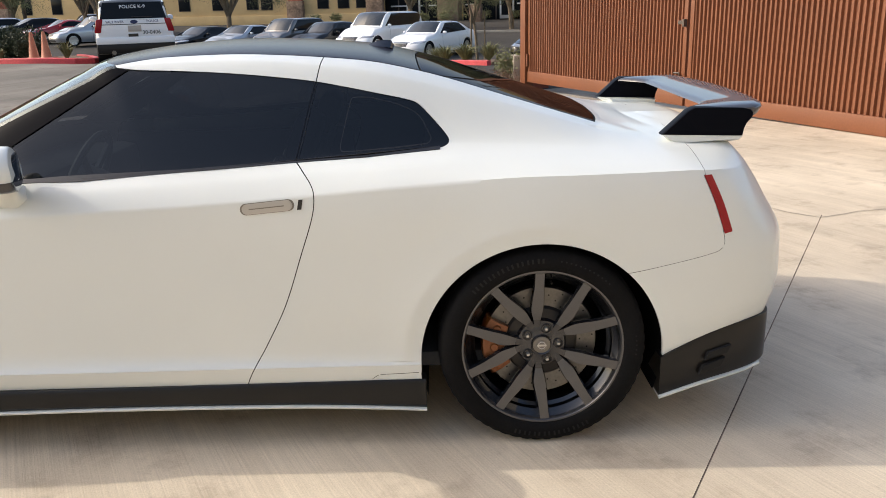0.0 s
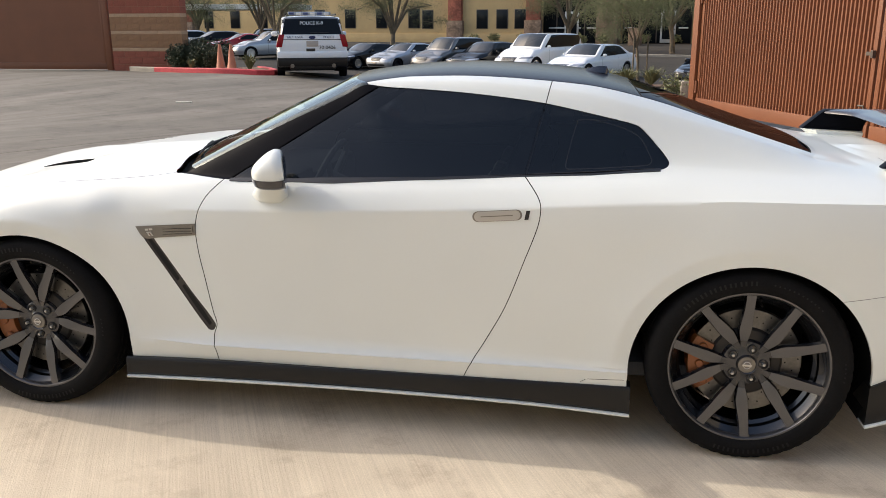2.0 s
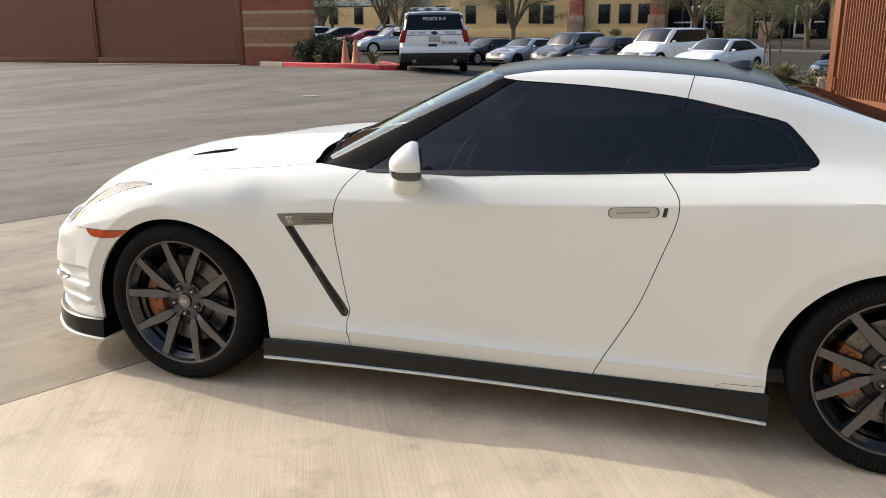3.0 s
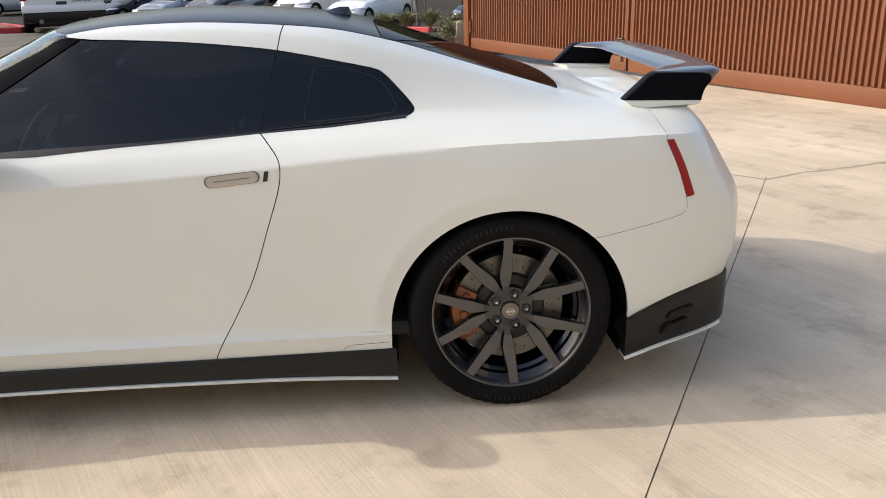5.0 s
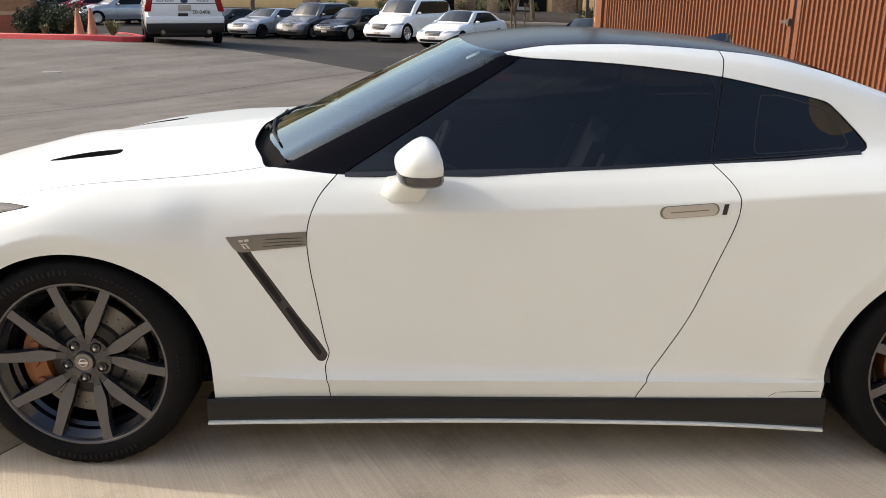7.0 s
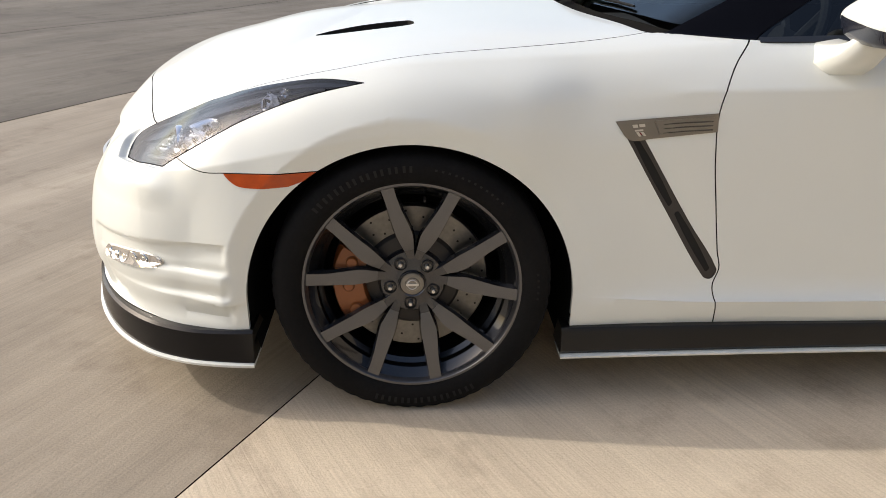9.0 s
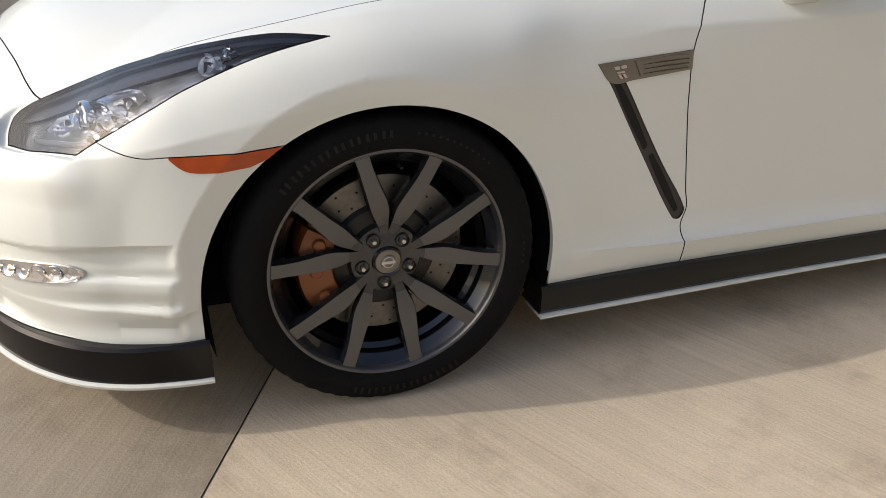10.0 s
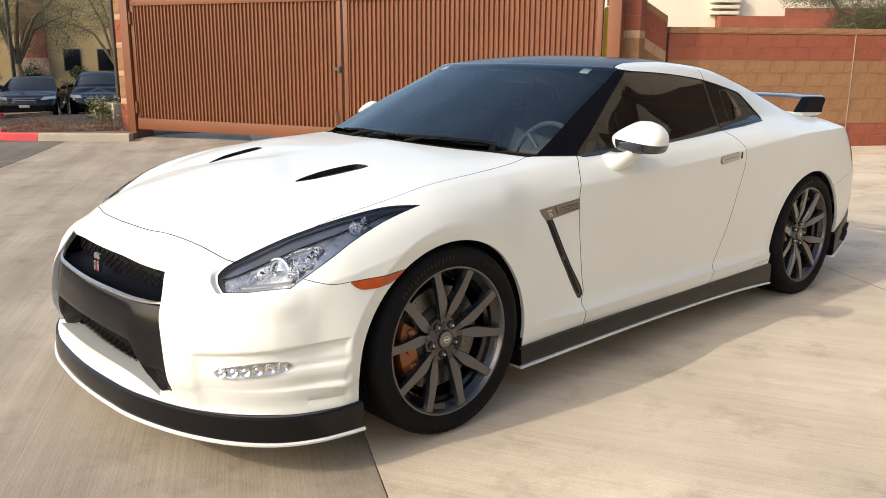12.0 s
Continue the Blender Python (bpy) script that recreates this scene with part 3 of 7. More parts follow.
def block_mesh(name, size, material, rough=.006, shear=0.0):
    """A rough-faced block: a box with a broken front."""
    sx, sy, sz = size
    g = 4
    V, F = [], []
    for iz in range(g):
        for ix in range(g):
            edge = ix in (0, g - 1) or iz in (0, g - 1)
            V.append((-sx / 2 + sx * ix / (g - 1), -sy / 2 - (0 if edge else rough * _rng.uniform(.4, 2.2)), -sz / 2 + sz * iz / (g - 1)))
    for iz in range(g - 1):
        for ix in range(g - 1):
            a = iz * g + ix
            F.append((a, a + 1, a + g + 1, a + g))
    b = len(V)
    V += [(-sx / 2, sy / 2, -sz / 2), (sx / 2, sy / 2, -sz / 2), (sx / 2, sy / 2, sz / 2), (-sx / 2, sy / 2, sz / 2)]
    F += [(b + 1, b, b + 3, b + 2), (0, b, b + 1, 3), (12, 15, b + 2, b + 3), (0, 12, b + 3, b), (3, b + 1, b + 2, 15)]
    V = [(x, y, z + shear * x) for x, y, z in V]
    return mesh_data(name, V, F, material, False)


_blocks = {}


def block_wall(name, label, a, b, courses, base, thick=.20, course=.2, length=.4, rough=.006, shear=0.0):
    """A wall of separate blocks in bond on a mortar core, from a to b; courses: a material for each, from the ground up."""
    d = Vector((b[0] - a[0], b[1] - a[1], 0))
    L = d.length
    u = d / L
    n = max(1, round(L / length))
    bl = L / n
    courses = [c if isinstance(c, tuple) else (c, course) for c in courses]
    top = base + sum(c[1] for c in courses)
    m = Matrix.Translation((a[0], a[1], 0)) @ Matrix.Rotation(math.atan2(u.y, u.x), 4, "Z")
    w = empty(name, (a[0], a[1], 0), label, "wall", "", math.degrees(math.atan2(u.y, u.x)), "structure")
    e, foot = .018, base - .3 if base < .5 else base
    V = [(e, -thick / 2 + .005, foot), (L - e, -thick / 2 + .005, foot), (L - e, thick / 2 - .005, foot), (e, thick / 2 - .005, foot)]
    V += [(e, -thick / 2 + .005, top - .012), (L - e, -thick / 2 + .005, top - .012), (L - e, thick / 2 - .005, top - .012), (e, thick / 2 - .005, top - .012)]
    V = [(x, y, z + shear * x) for x, y, z in V]
    obj("mortar_core", V, [(3, 2, 1, 0), (4, 5, 6, 7), (0, 1, 5, 4), (1, 2, 6, 5), (2, 3, 7, 6), (3, 0, 4, 7)], M_MORTAR, w, smooth=False)
    zc = base
    for c, (mt, high) in enumerate(courses):
        z0, zc = zc, zc + high
        for k in range(n + (c % 2)):
            s0 = (k - .5 * (c % 2)) * bl
            s1 = s0 + bl
            s0, s1 = max(s0, 0), min(s1, L)
            if s1 - s0 < .05:
                continue
            key = (mt.name, round(s1 - s0, 3), thick, high, rough, shear, _rng.randrange(3))
            if key not in _blocks:
                _blocks[key] = block_mesh("block", (s1 - s0 - .009, thick, high - .009), mt, rough, shear)
            o = new("block", _blocks[key])
            o.parent = w
            o.location = ((s0 + s1) / 2, _rng.uniform(-.002, .002), (z0 + zc) / 2 + shear * (s0 + s1) / 2)
    return w


_r, _t, _f = M_BLOCKRED, M_BLOCKTAN, M_BLOCKBUFF
PIL = [_r, _r, _r, (_f, .11), _t, _t, (_f, .11), _t, _t, (_f, .11), _r, _r, (_f, .11), _t, _t]


def pillar(at, along, base, label):
    c = Vector((at[0], at[1], 0))
    return block_wall("pillar_wall", label, c - along * .19, c + along * .19, PIL, base, .40, .2, .4, rough=.006)


_p1 = Vector((2.98, 12.71, 0))
pillar(_p1, GU, hz(_p1.x, _p1.y), "square gate pillar of banded red, tan and buff split blocks")
_p2 = G1 + GU * (2 * _lf + .10) + Vector((.9195, .393, 0)) * .42
pillar(_p2, GU, hz(_p2.x, _p2.y) - .02, "square gate pillar of banded red, tan and buff split blocks")
_cor = (7.40, 4.13)
block_wall("wall_return", "short sloping block wall return in shade behind the gate pillar", (_p2.x + .20, _p2.y), _cor, [_r, _r, _t, _t, _t, _t, _t, (_f, .16), _r, _r, (_t, .10)], .05, .2, .2, .4, rough=.002, shear=-.42)
_end = (_cor[0] + 6.9, _cor[1] - 4.42)
block_wall("wall_east", "banded block wall with red base, tan middle and red upper courses", (_cor[0] + .06, _cor[1] - .04), _end, [_r, _r, _t, _t, _t, _t, _t, _r, _r], -.04, .2, .189, .4, rough=.002)
block_wall("wall_cap", "tan cap course along the block wall", (_cor[0] + .06, _cor[1] - .04), _end, [_t], -.04 + 9 * .189, .22, .095, .4)
_wd = Vector((6.84, -4.38, 0)).normalized()
_sl = Vector((_cor[0] + .06, _cor[1] - .04, 0)) + _wd * 2.98
box("sealant_joint", (-.005, -.112, -.04), (.005, -.100, 1.76), M_KERB, None, "", .003).matrix_world = Matrix.Translation(_sl) @ Matrix.Rotation(math.atan2(_wd.y, _wd.x), 4, "Z")
tagged(bpy.data.objects["sealant_joint"], "pale sealant joint down the block wall", "joint", kind="structure")
block_wall("wall_west", "banded red, tan and buff block wall beside the brown gate", (-13.86, 20.85), (-11.5, 20.85), PIL, hz(-12.6, 20.8), .42, .2, .4, rough=.003)
# Unseen block, added as the building that the side windows reflect.
tagged(box("wall_southeast", (9.5, -11.9, 0), (20, -2.1, 12.0), M_STUCCOBROWN, None, "plain brown stucco block out of view, standing in for the building the side windows reflect", .01), category="wall", kind="structure")
# Unseen wall, added to bounce light onto the car and fill its reflections.
tagged(box("wall_south", (-16, -12.2, 0), (20, -12, 6.8), M_STUCCOGREY, None, "plain grey-brown stucco wall out of view, added to bounce light onto the car", .01), category="wall", kind="structure")

# Dark sloping strip, out of view, added only for the side windows to reflect.
_dark_strip = box("wall_trim", (-3.4, -.10, -.42), (3.4, .0, .42), M_WALLSTRIP, None, "dark brown sloping strip on the stucco wall, out of view", .02)
_dark_strip.matrix_world = Matrix.Translation((9.49, -4.6, 6.95)) @ Matrix.Rotation(radians(-90), 4, "Z") @ Matrix.Rotation(radians(-48), 4, "Y")
tagged(_dark_strip, category="trim", kind="structure")

# ---- kerbs and planted islands ----
def kerb(pts, material, label, height=.14, width=.16):
    sec = []
    for i, (x, y) in enumerate(pts):
        a, b = pts[max(i - 1, 0)], pts[min(i + 1, len(pts) - 1)]
        d = Vector((b[0] - a[0], b[1] - a[1], 0)).normalized()
        n = Vector((-d.y, d.x, 0))
        c = Vector((x, y, hz(x, y)))
        sec.append([c - n * width / 2 + Vector((0, 0, -.1)), c - n * width / 2 + Vector((0, 0, height - .02)), c - n * (width / 2 - .02) + Vector((0, 0, height)), c + n * width / 2 + Vector((0, 0, height)), c + n * width / 2 + Vector((0, 0, -.1))])
    V, F = [tuple(p) for s in sec for p in s], []
    k = 5
    for i in range(len(sec) - 1):
        for j in range(k):
            F.append((i * k + j, i * k + (j + 1) % k, (i + 1) * k + (j + 1) % k, (i + 1) * k + j))
    F += [tuple(range(k))[::-1], tuple(range((len(sec) - 1) * k, len(sec) * k))]
    return tagged(obj("kerb", V, F, material, None, label, True, 30), category="kerb", kind="structure")


def island(pts, label, rise=.10):
    n = len(pts)
    cx, cy = sum(p[0] for p in pts) / n, sum(p[1] for p in pts) / n
    V = [(x, y, hz(x, y) + rise) for x, y in pts] + [(x, y, hz(x, y) - .1) for x, y in pts] + [(cx, cy, hz(cx, cy) + rise + .05)]
    F = [(i, (i + 1) % n, 2 * n) for i in range(n)] + [(n + i, n + (i + 1) % n, (i + 1) % n, i) for i in range(n)]
    return tagged(obj("planting_bed", V, F, M_SOIL, None, label, False), category="planting bed", kind="structure")


kerb([(-13.1, 20.35), (-12.4, 19.9), (-11.9, 19.62)], M_KERB, "plain concrete kerb by the block wall")
kerb([(-11.88, 19.61), (-11, 19.18), (-9.9, 18.72), (-8.9, 18.38), (-8.25, 18.42), (-7.95, 18.8), (-8.05, 19.4), (-8.6, 20.3), (-9.6, 22)], M_KERBRED, "red painted kerb round the planted island")
island([(-11.5, 19.55), (-9.9, 18.84), (-8.9, 18.5), (-8.3, 18.55), (-8.08, 18.85), (-8.2, 19.4), (-8.75, 20.3), (-9.7, 22), (-11.2, 22.2)], "desert gravel bed with shrubs")
kerb([(1.9, 15.5), (1.35, 14.85), (.98, 14.35), (.78, 13.95), (.74, 13.62), (.90, 13.28), (1.24, 12.86)], M_KERBRED, "red painted kerb by the gate pillar")
kerb([(1.25, 12.85), (1.7, 12.25), (2.35, 11.5)], M_KERB, "plain concrete kerb by the gate pillar")
island([(1.3, 14.7), (.86, 13.8), (1.36, 12.92), (2.4, 11.65), (3.0, 12.6), (3.4, 14.6), (1.2, 15.6)], "desert gravel bed beside the gate")
kerb([(-.55, 24.8), (.1, 23.85), (.9, 22.75), (1.75, 21.6), (2.6, 20.6)], M_KERBRED, "red painted kerb along the planted island")
island([(-.35, 24.9), (.2, 24.05), (1.85, 21.75), (2.7, 20.75), (4.2, 21.8), (2.2, 26)], "desert gravel bed with shrubs and a young tree")
kerb([(-28, 47), (-12, 52), (0, 54), (12, 50)], M_KERB, "pale concrete kerb before the office building")

# ---- office building ----
office = empty("office_building", (-8.5, 76, 0), "ochre stucco office building with stone piers and dark windows", "building", "", -15)
BY = 76.0


def bpart(name, lo, hi, material, label="", parent=None):
    o = box(name, (lo[0] + 8, lo[1] - 76, lo[2]), (hi[0] + 8, hi[1] - 76, hi[2]), material, parent or office, label, .02)
    return o


bpart("wall", (-60, BY, -1), (-3, BY + 12, 7.5), M_STUCCO)
bpart("wall", (-3, BY + 1.2, -1), (40, BY + 12, 7.5), M_STUCCO)
bpart("roof", (-61, BY - .5, 7.5), (41, BY + 12.5, 8.1), M_STUCCO)
bpart("plinth", (-60, BY - .12, -.6), (-3, BY + .001, .55), M_STUCCO)


def bwindow(x0, x1, z0, z1, y=BY, cols=1):
    w = bpart("window_frame", (x0, y - .05, z0), (x1, y + .02, z1), M_FRAME)
    for k in range(cols):
        a = x0 + (x1 - x0) * k / cols
        b = x0 + (x1 - x0) * (k + 1) / cols
        bpart("pane", (a + .06, y - .075, z0 + .06), (b - .06, y - .04, z1 - .06), M_DARKGLASS, "", w)


for x in np.arange(-56, -15, 3.6):
    bwindow(x, x + 1.25, 1.05, 2.9)
for x in (-9.2, -7.2, -5.4):
    bwindow(x, x + 1.15, 1.0, 2.75)
bwindow(-14.9, -13.7, 1.0, 2.75)
for x in (-44.5, -30.2, -12.1, -4.3):
    bpart("stone_pier", (x, BY - .5, -1), (x + 1.6, BY + .01, 1.75), M_STONE, "brown ledge stone pier base")
    bpart("stone_pier", (x + .12, BY - .38, 1.75), (x + 1.48, BY + .01, 7.4), M_STONERED, "red ledge stone pier")
bwindow(-3.0, 2.25, -.3, 6.2, BY + 1.2, 4)
bwindow(4.4, 10.4, -.3, 6.2, BY + 1.2, 4)
bwindow(13.4, 26, -.3, 6.2, BY + 1.2, 8)
bpart("stone_pier", (2.35, BY - .3, -1), (4.26, BY + 1.19, 7.4), M_STONE)
bpart("stone_pier", (5.9, BY - 3.3, -1), (6.9, BY - 2.4, 1.1), M_STONE)
bpart("stone_pier", (11.0, BY - .3, -1), (13.1, BY + 1.19, 7.4), M_STONE)
for x in (-.9, 7.75):
    d = bpart("door", (x, BY + 1.0, -.2), (x + 1.3, BY + 1.12, 2.5), M_ALU, "pale framed glass door")
    bpart("pane", (x + .16, BY + .96, .1), (x + 1.14, BY + 1.02, 2.3), M_DARKGLASS, "", d)
for x in (-2.4, 1.2, 4.6, 9.3):
    bpart("mullion", (x, BY + 1.0, 1.0), (x + 3.0 if x < 0 else x + .8, BY + 1.11, 1.12), M_ALU)

annex = empty("office_annex", (11.5, 50, 0), "ochre stucco building with red stone pier and square windows", "building", "", -20)


def apart_(name, lo, hi, material, label="", parent=None):
    return box(name, lo, hi, material, parent or annex, label, .02)


apart_("wall", (-3.0, 2.0, -1.6), (16, 10, 8), M_STUCCO)
for x in (1.99, 3.91, 5.85, 7.8):
    w = apart_("window_frame", (x, 1.93, .22), (x + 1.0, 2.02, 1.56), M_FRAME)
    apart_("pane", (x + .06, 1.90, .28), (x + .94, 1.95, 1.50), M_DARKGLASS, "", w)
apart_("stone_pier", (-.36, 1.4, -1.6), (1.24, 2.01, 1.0), M_STONE)
apart_("stone_pier", (-.26, 1.5, 1.0), (1.14, 2.01, 7.8), M_STONERED)

warehouse = empty("pale_building", (30, 15.6, 0), "pale cream flat-roofed building beyond the block wall", "building", "", -42)
box("wall", (-9, 0, -1), (14, 9, 4.0), M_STUCCOPALE, warehouse, bevel=.02)
box("wall", (-.87, -.7, -1), (14, 0, 2.95), M_BLOCKRED, warehouse, "red block lower wall", .02)
box("wall", (1.75, -.78, -1), (14, -.70, 3.27), M_BLOCKRED, warehouse, "red block lower wall", .02)
for k in range(4):
    box("ledge", (-1.15, -.35 - .05 * k, 3.02 + .24 * k), (0, .0, 3.16 + .24 * k), M_STUCCOPALE, warehouse, bevel=.01)

canopy = empty("carport", (-32, 62, 0), "pale flat carport canopy over parked cars", "carport")
box("canopy_roof", (-16, -3, 2.6), (10, 3, 3.0), M_CREAM, canopy, bevel=.03)
for x in (-14, -6, 2, 9):
    box("post", (x - .1, -.1, 0), (x + .1, .1, 2.6), M_FRAME, canopy, bevel=.02)

lamp_post = empty("lamp_post", (2.82, 13.08, hz(2.82, 13.08)), "black square lamp post on a concrete footing", "lamp post")
box("post", (-.055, -.055, .5), (.055, .055, 7), M_FRAME, lamp_post, bevel=.01)
box("footing", (-.24, -.24, -.1), (.24, .24, .62), M_KERB, lamp_post, bevel=.02)
box("lamp_head", (-.25, -.6, 6.95), (.25, .1, 7.1), M_FRAME, lamp_post, bevel=.02)
far_lamp = empty("lamp_post", (5.9, 31.5, hz(5.9, 31.5)), "thin black lamp post behind the parked cars", "lamp post")
box("post", (-.06, -.06, -.1), (.06, .06, 7), M_FRAME, far_lamp, bevel=.01)
box("lamp_head", (-.25, -.6, 6.95), (.25, .1, 7.1), M_FRAME, far_lamp, bevel=.02)
slat = box("wooden_slat", (-.17, -.02, 0), (.17, .02, .02), M_CREAM, None, "pale wooden slat lying on the concrete", .006)
slat.matrix_world = pose(-7.26, 12.07, hz(-7.26, 12.07), 0, 0, 4)
tagged(slat, "pale wooden slat lying on the concrete", "wooden slat")


# ---- the white coupe ----
from mathutils.bvhtree import BVHTree

coupe = empty("sports_coupe", (0, 0, 0), "pearl white two-door sports coupe with black roof parked on concrete", "car")

SILL = [(0, -2.342, 0, 0.215), (1, -2.327, 0.28, 0.215), (2, -2.273, 0.55, 0.215), (3, -2.118, 0.79, 0.215), (4, -1.96, 0.885, 0.215), (5, -1.8, 0.92, 0.21), (7, -1.39, 0.92, 0.205), (9, -0.97, 0.895, 0.205), (10, -0.6, 0.9, 0.21), (14, 0.95, 0.92, 0.21), (16, 1.39, 0.93, 0.22), (18, 1.85, 0.915, 0.285), (20, 2.16, 0.82, 0.385), (21, 2.25, 0.6, 0.395), (23, 2.29, 0, 0.4)]
LOWER = [(0, -2.36, 0, 0.3), (1, -2.345, 0.28, 0.3), (2, -2.292, 0.555, 0.3), (3, -2.147, 0.785, 0.3), (4, -1.98, 0.885, 0.3), (5, -1.8, 0.925, 0.3), (7, -1.39, 0.93, 0.3), (9, -0.97, 0.905, 0.3), (10, -0.6, 0.923, 0.292), (14, 0.95, 0.932, 0.292), (16, 1.39, 0.94, 0.33), (18, 1.85, 0.925, 0.37), (20, 2.175, 0.825, 0.45), (21, 2.28, 0.6, 0.47), (23, 2.32, 0, 0.48)]
FLANK = [(0, -2.366, 0, 0.37), (1, -2.351, 0.28, 0.37), (2, -2.3, 0.56, 0.37), (3, -2.156, 0.785, 0.37), (4, -1.98, 0.888, 0.37), (5, -1.8, 0.93, 0.37), (7, -1.39, 0.935, 0.37), (9, -0.97, 0.905, 0.365), (10, -0.6, 0.896, 0.362), (12, 0.1, 0.897, 0.342), (14, 0.95, 0.92, 0.33), (16, 1.39, 0.945, 0.4), (18, 1.85, 0.93, 0.45), (20, 2.185, 0.83, 0.52), (21, 2.29, 0.6, 0.54), (23, 2.33, 0, 0.55)]
MIDDLE = [(0, -2.35, 0, 0.5), (1, -2.335, 0.28, 0.5), (2, -2.282, 0.55, 0.5), (3, -2.145, 0.765, 0.515), (4, -1.98, 0.88, 0.53), (5, -1.8, 0.93, 0.55), (7, -1.39, 0.938, 0.55), (9, -0.97, 0.905, 0.55), (10, -0.6, 0.898, 0.55), (12, 0.1, 0.902, 0.55), (14, 0.95, 0.93, 0.56), (16, 1.39, 0.947, 0.58), (18, 1.85, 0.93, 0.6), (20, 2.18, 0.83, 0.64), (21, 2.285, 0.6, 0.66), (23, 2.32, 0, 0.67)]
HIGH = [(0, -2.309, 0, 0.605), (1, -2.292, 0.28, 0.605), (2, -2.224, 0.53, 0.6), (3, -2.098, 0.725, 0.603), (4, -1.985, 0.858, 0.62), (5, -1.8, 0.928, 0.66), (7, -1.39, 0.937, 0.73), (8, -1.15, 0.93, 0.74), (9, -0.95, 0.912, 0.73), (10, -0.6, 0.902, 0.72), (12, 0.1, 0.906, 0.74), (14, 0.9, 0.93, 0.77), (16, 1.39, 0.945, 0.78), (18, 1.85, 0.918, 0.79), (19, 2.0, 0.885, 0.79), (20, 2.125, 0.81, 0.79), (21, 2.215, 0.6, 0.8), (23, 2.25, 0, 0.81)]
SHOULDER = [(0, -2.281, 0, 0.655), (1, -2.264, 0.28, 0.652), (2, -2.193, 0.52, 0.64), (3, -2.066, 0.68, 0.65), (4, -1.95, 0.815, 0.7), (5, -1.8, 0.885, 0.752), (6, -1.6, 0.912, 0.8), (7, -1.39, 0.918, 0.825), (8, -1.15, 0.915, 0.83), (9, -0.95, 0.902, 0.828), (10, -0.6, 0.896, 0.83), (12, 0.1, 0.905, 0.853), (13, 0.5, 0.91, 0.875), (14, 0.9, 0.918, 0.905), (16, 1.39, 0.918, 0.93), (18, 1.85, 0.88, 0.929), (19, 1.98, 0.84, 0.922), (20, 2.07, 0.765, 0.915), (21, 2.14, 0.6, 0.915), (23, 2.17, 0, 0.925)]
UPPER = [(0, -2.236, 0, 0.712), (1, -2.219, 0.27, 0.708), (2, -2.145, 0.49, 0.696), (3, -2.038, 0.63, 0.695), (4, -1.92, 0.745, 0.742), (5, -1.78, 0.815, 0.795), (6, -1.58, 0.855, 0.842), (7, -1.38, 0.862, 0.872), (8, -1.15, 0.858, 0.882), (9, -0.95, 0.853, 0.888), (10, -0.6, 0.852, 0.893), (12, 0.1, 0.87, 0.91), (14, 0.9, 0.86, 0.957), (15, 1.15, 0.845, 0.968), (16, 1.39, 0.84, 0.966), (18, 1.85, 0.795, 0.955), (19, 1.96, 0.755, 0.95), (20, 2.04, 0.7, 0.95), (21, 2.1, 0.57, 0.962), (23, 2.13, 0, 0.972)]
BELT = [(0, -2.166, 0, 0.765), (1, -2.146, 0.265, 0.758), (2, -2.075, 0.47, 0.744), (3, -1.986, 0.6, 0.737), (4, -1.88, 0.695, 0.773), (5, -1.75, 0.765, 0.818), (6, -1.57, 0.802, 0.86), (7, -1.38, 0.808, 0.89), (8, -1.15, 0.803, 0.905), (9, -0.95, 0.8, 0.915), (10, -0.565, 0.798, 0.936), (11, -0.25, 0.822, 0.938), (12, 0.1, 0.822, 0.956), (13, 0.5, 0.805, 0.981), (14, 0.9, 0.768, 1.006), (15, 1.12, 0.748, 1.014), (16, 1.39, 0.745, 1.003), (17, 1.65, 0.735, 0.985), (18, 1.85, 0.7, 0.974), (19, 1.95, 0.665, 0.97), (20, 2.02, 0.62, 0.972), (21, 2.075, 0.53, 0.98), (23, 2.1, 0, 0.99)]
RAIL = [(0, -2.052, 0, 0.82), (1, -2.032, 0.25, 0.812), (2, -1.968, 0.44, 0.8), (3, -1.88, 0.55, 0.796), (4, -1.79, 0.63, 0.815), (5, -1.68, 0.69, 0.842), (6, -1.54, 0.725, 0.872), (7, -1.36, 0.74, 0.901), (8, -1.14, 0.74, 0.92), (9, -0.95, 0.74, 0.932), (10, -0.775, 0.728, 0.944), (11, -0.424, 0.655, 1.126), (11.75, -0.1505, 0.604, 1.250), (12, -0.06, 0.59, 1.291), (13, 0.32, 0.588, 1.3), (14, 0.75, 0.6, 1.266), (15, 1.05, 0.605, 1.198), (16, 1.35, 0.6, 1.113), (17, 1.62, 0.56, 1.03), (18, 1.82, 0.52, 0.995), (19, 1.93, 0.5, 0.986), (20, 1.99, 0.47, 0.985), (21, 2.04, 0.41, 0.99), (23, 2.07, 0, 1.0)]
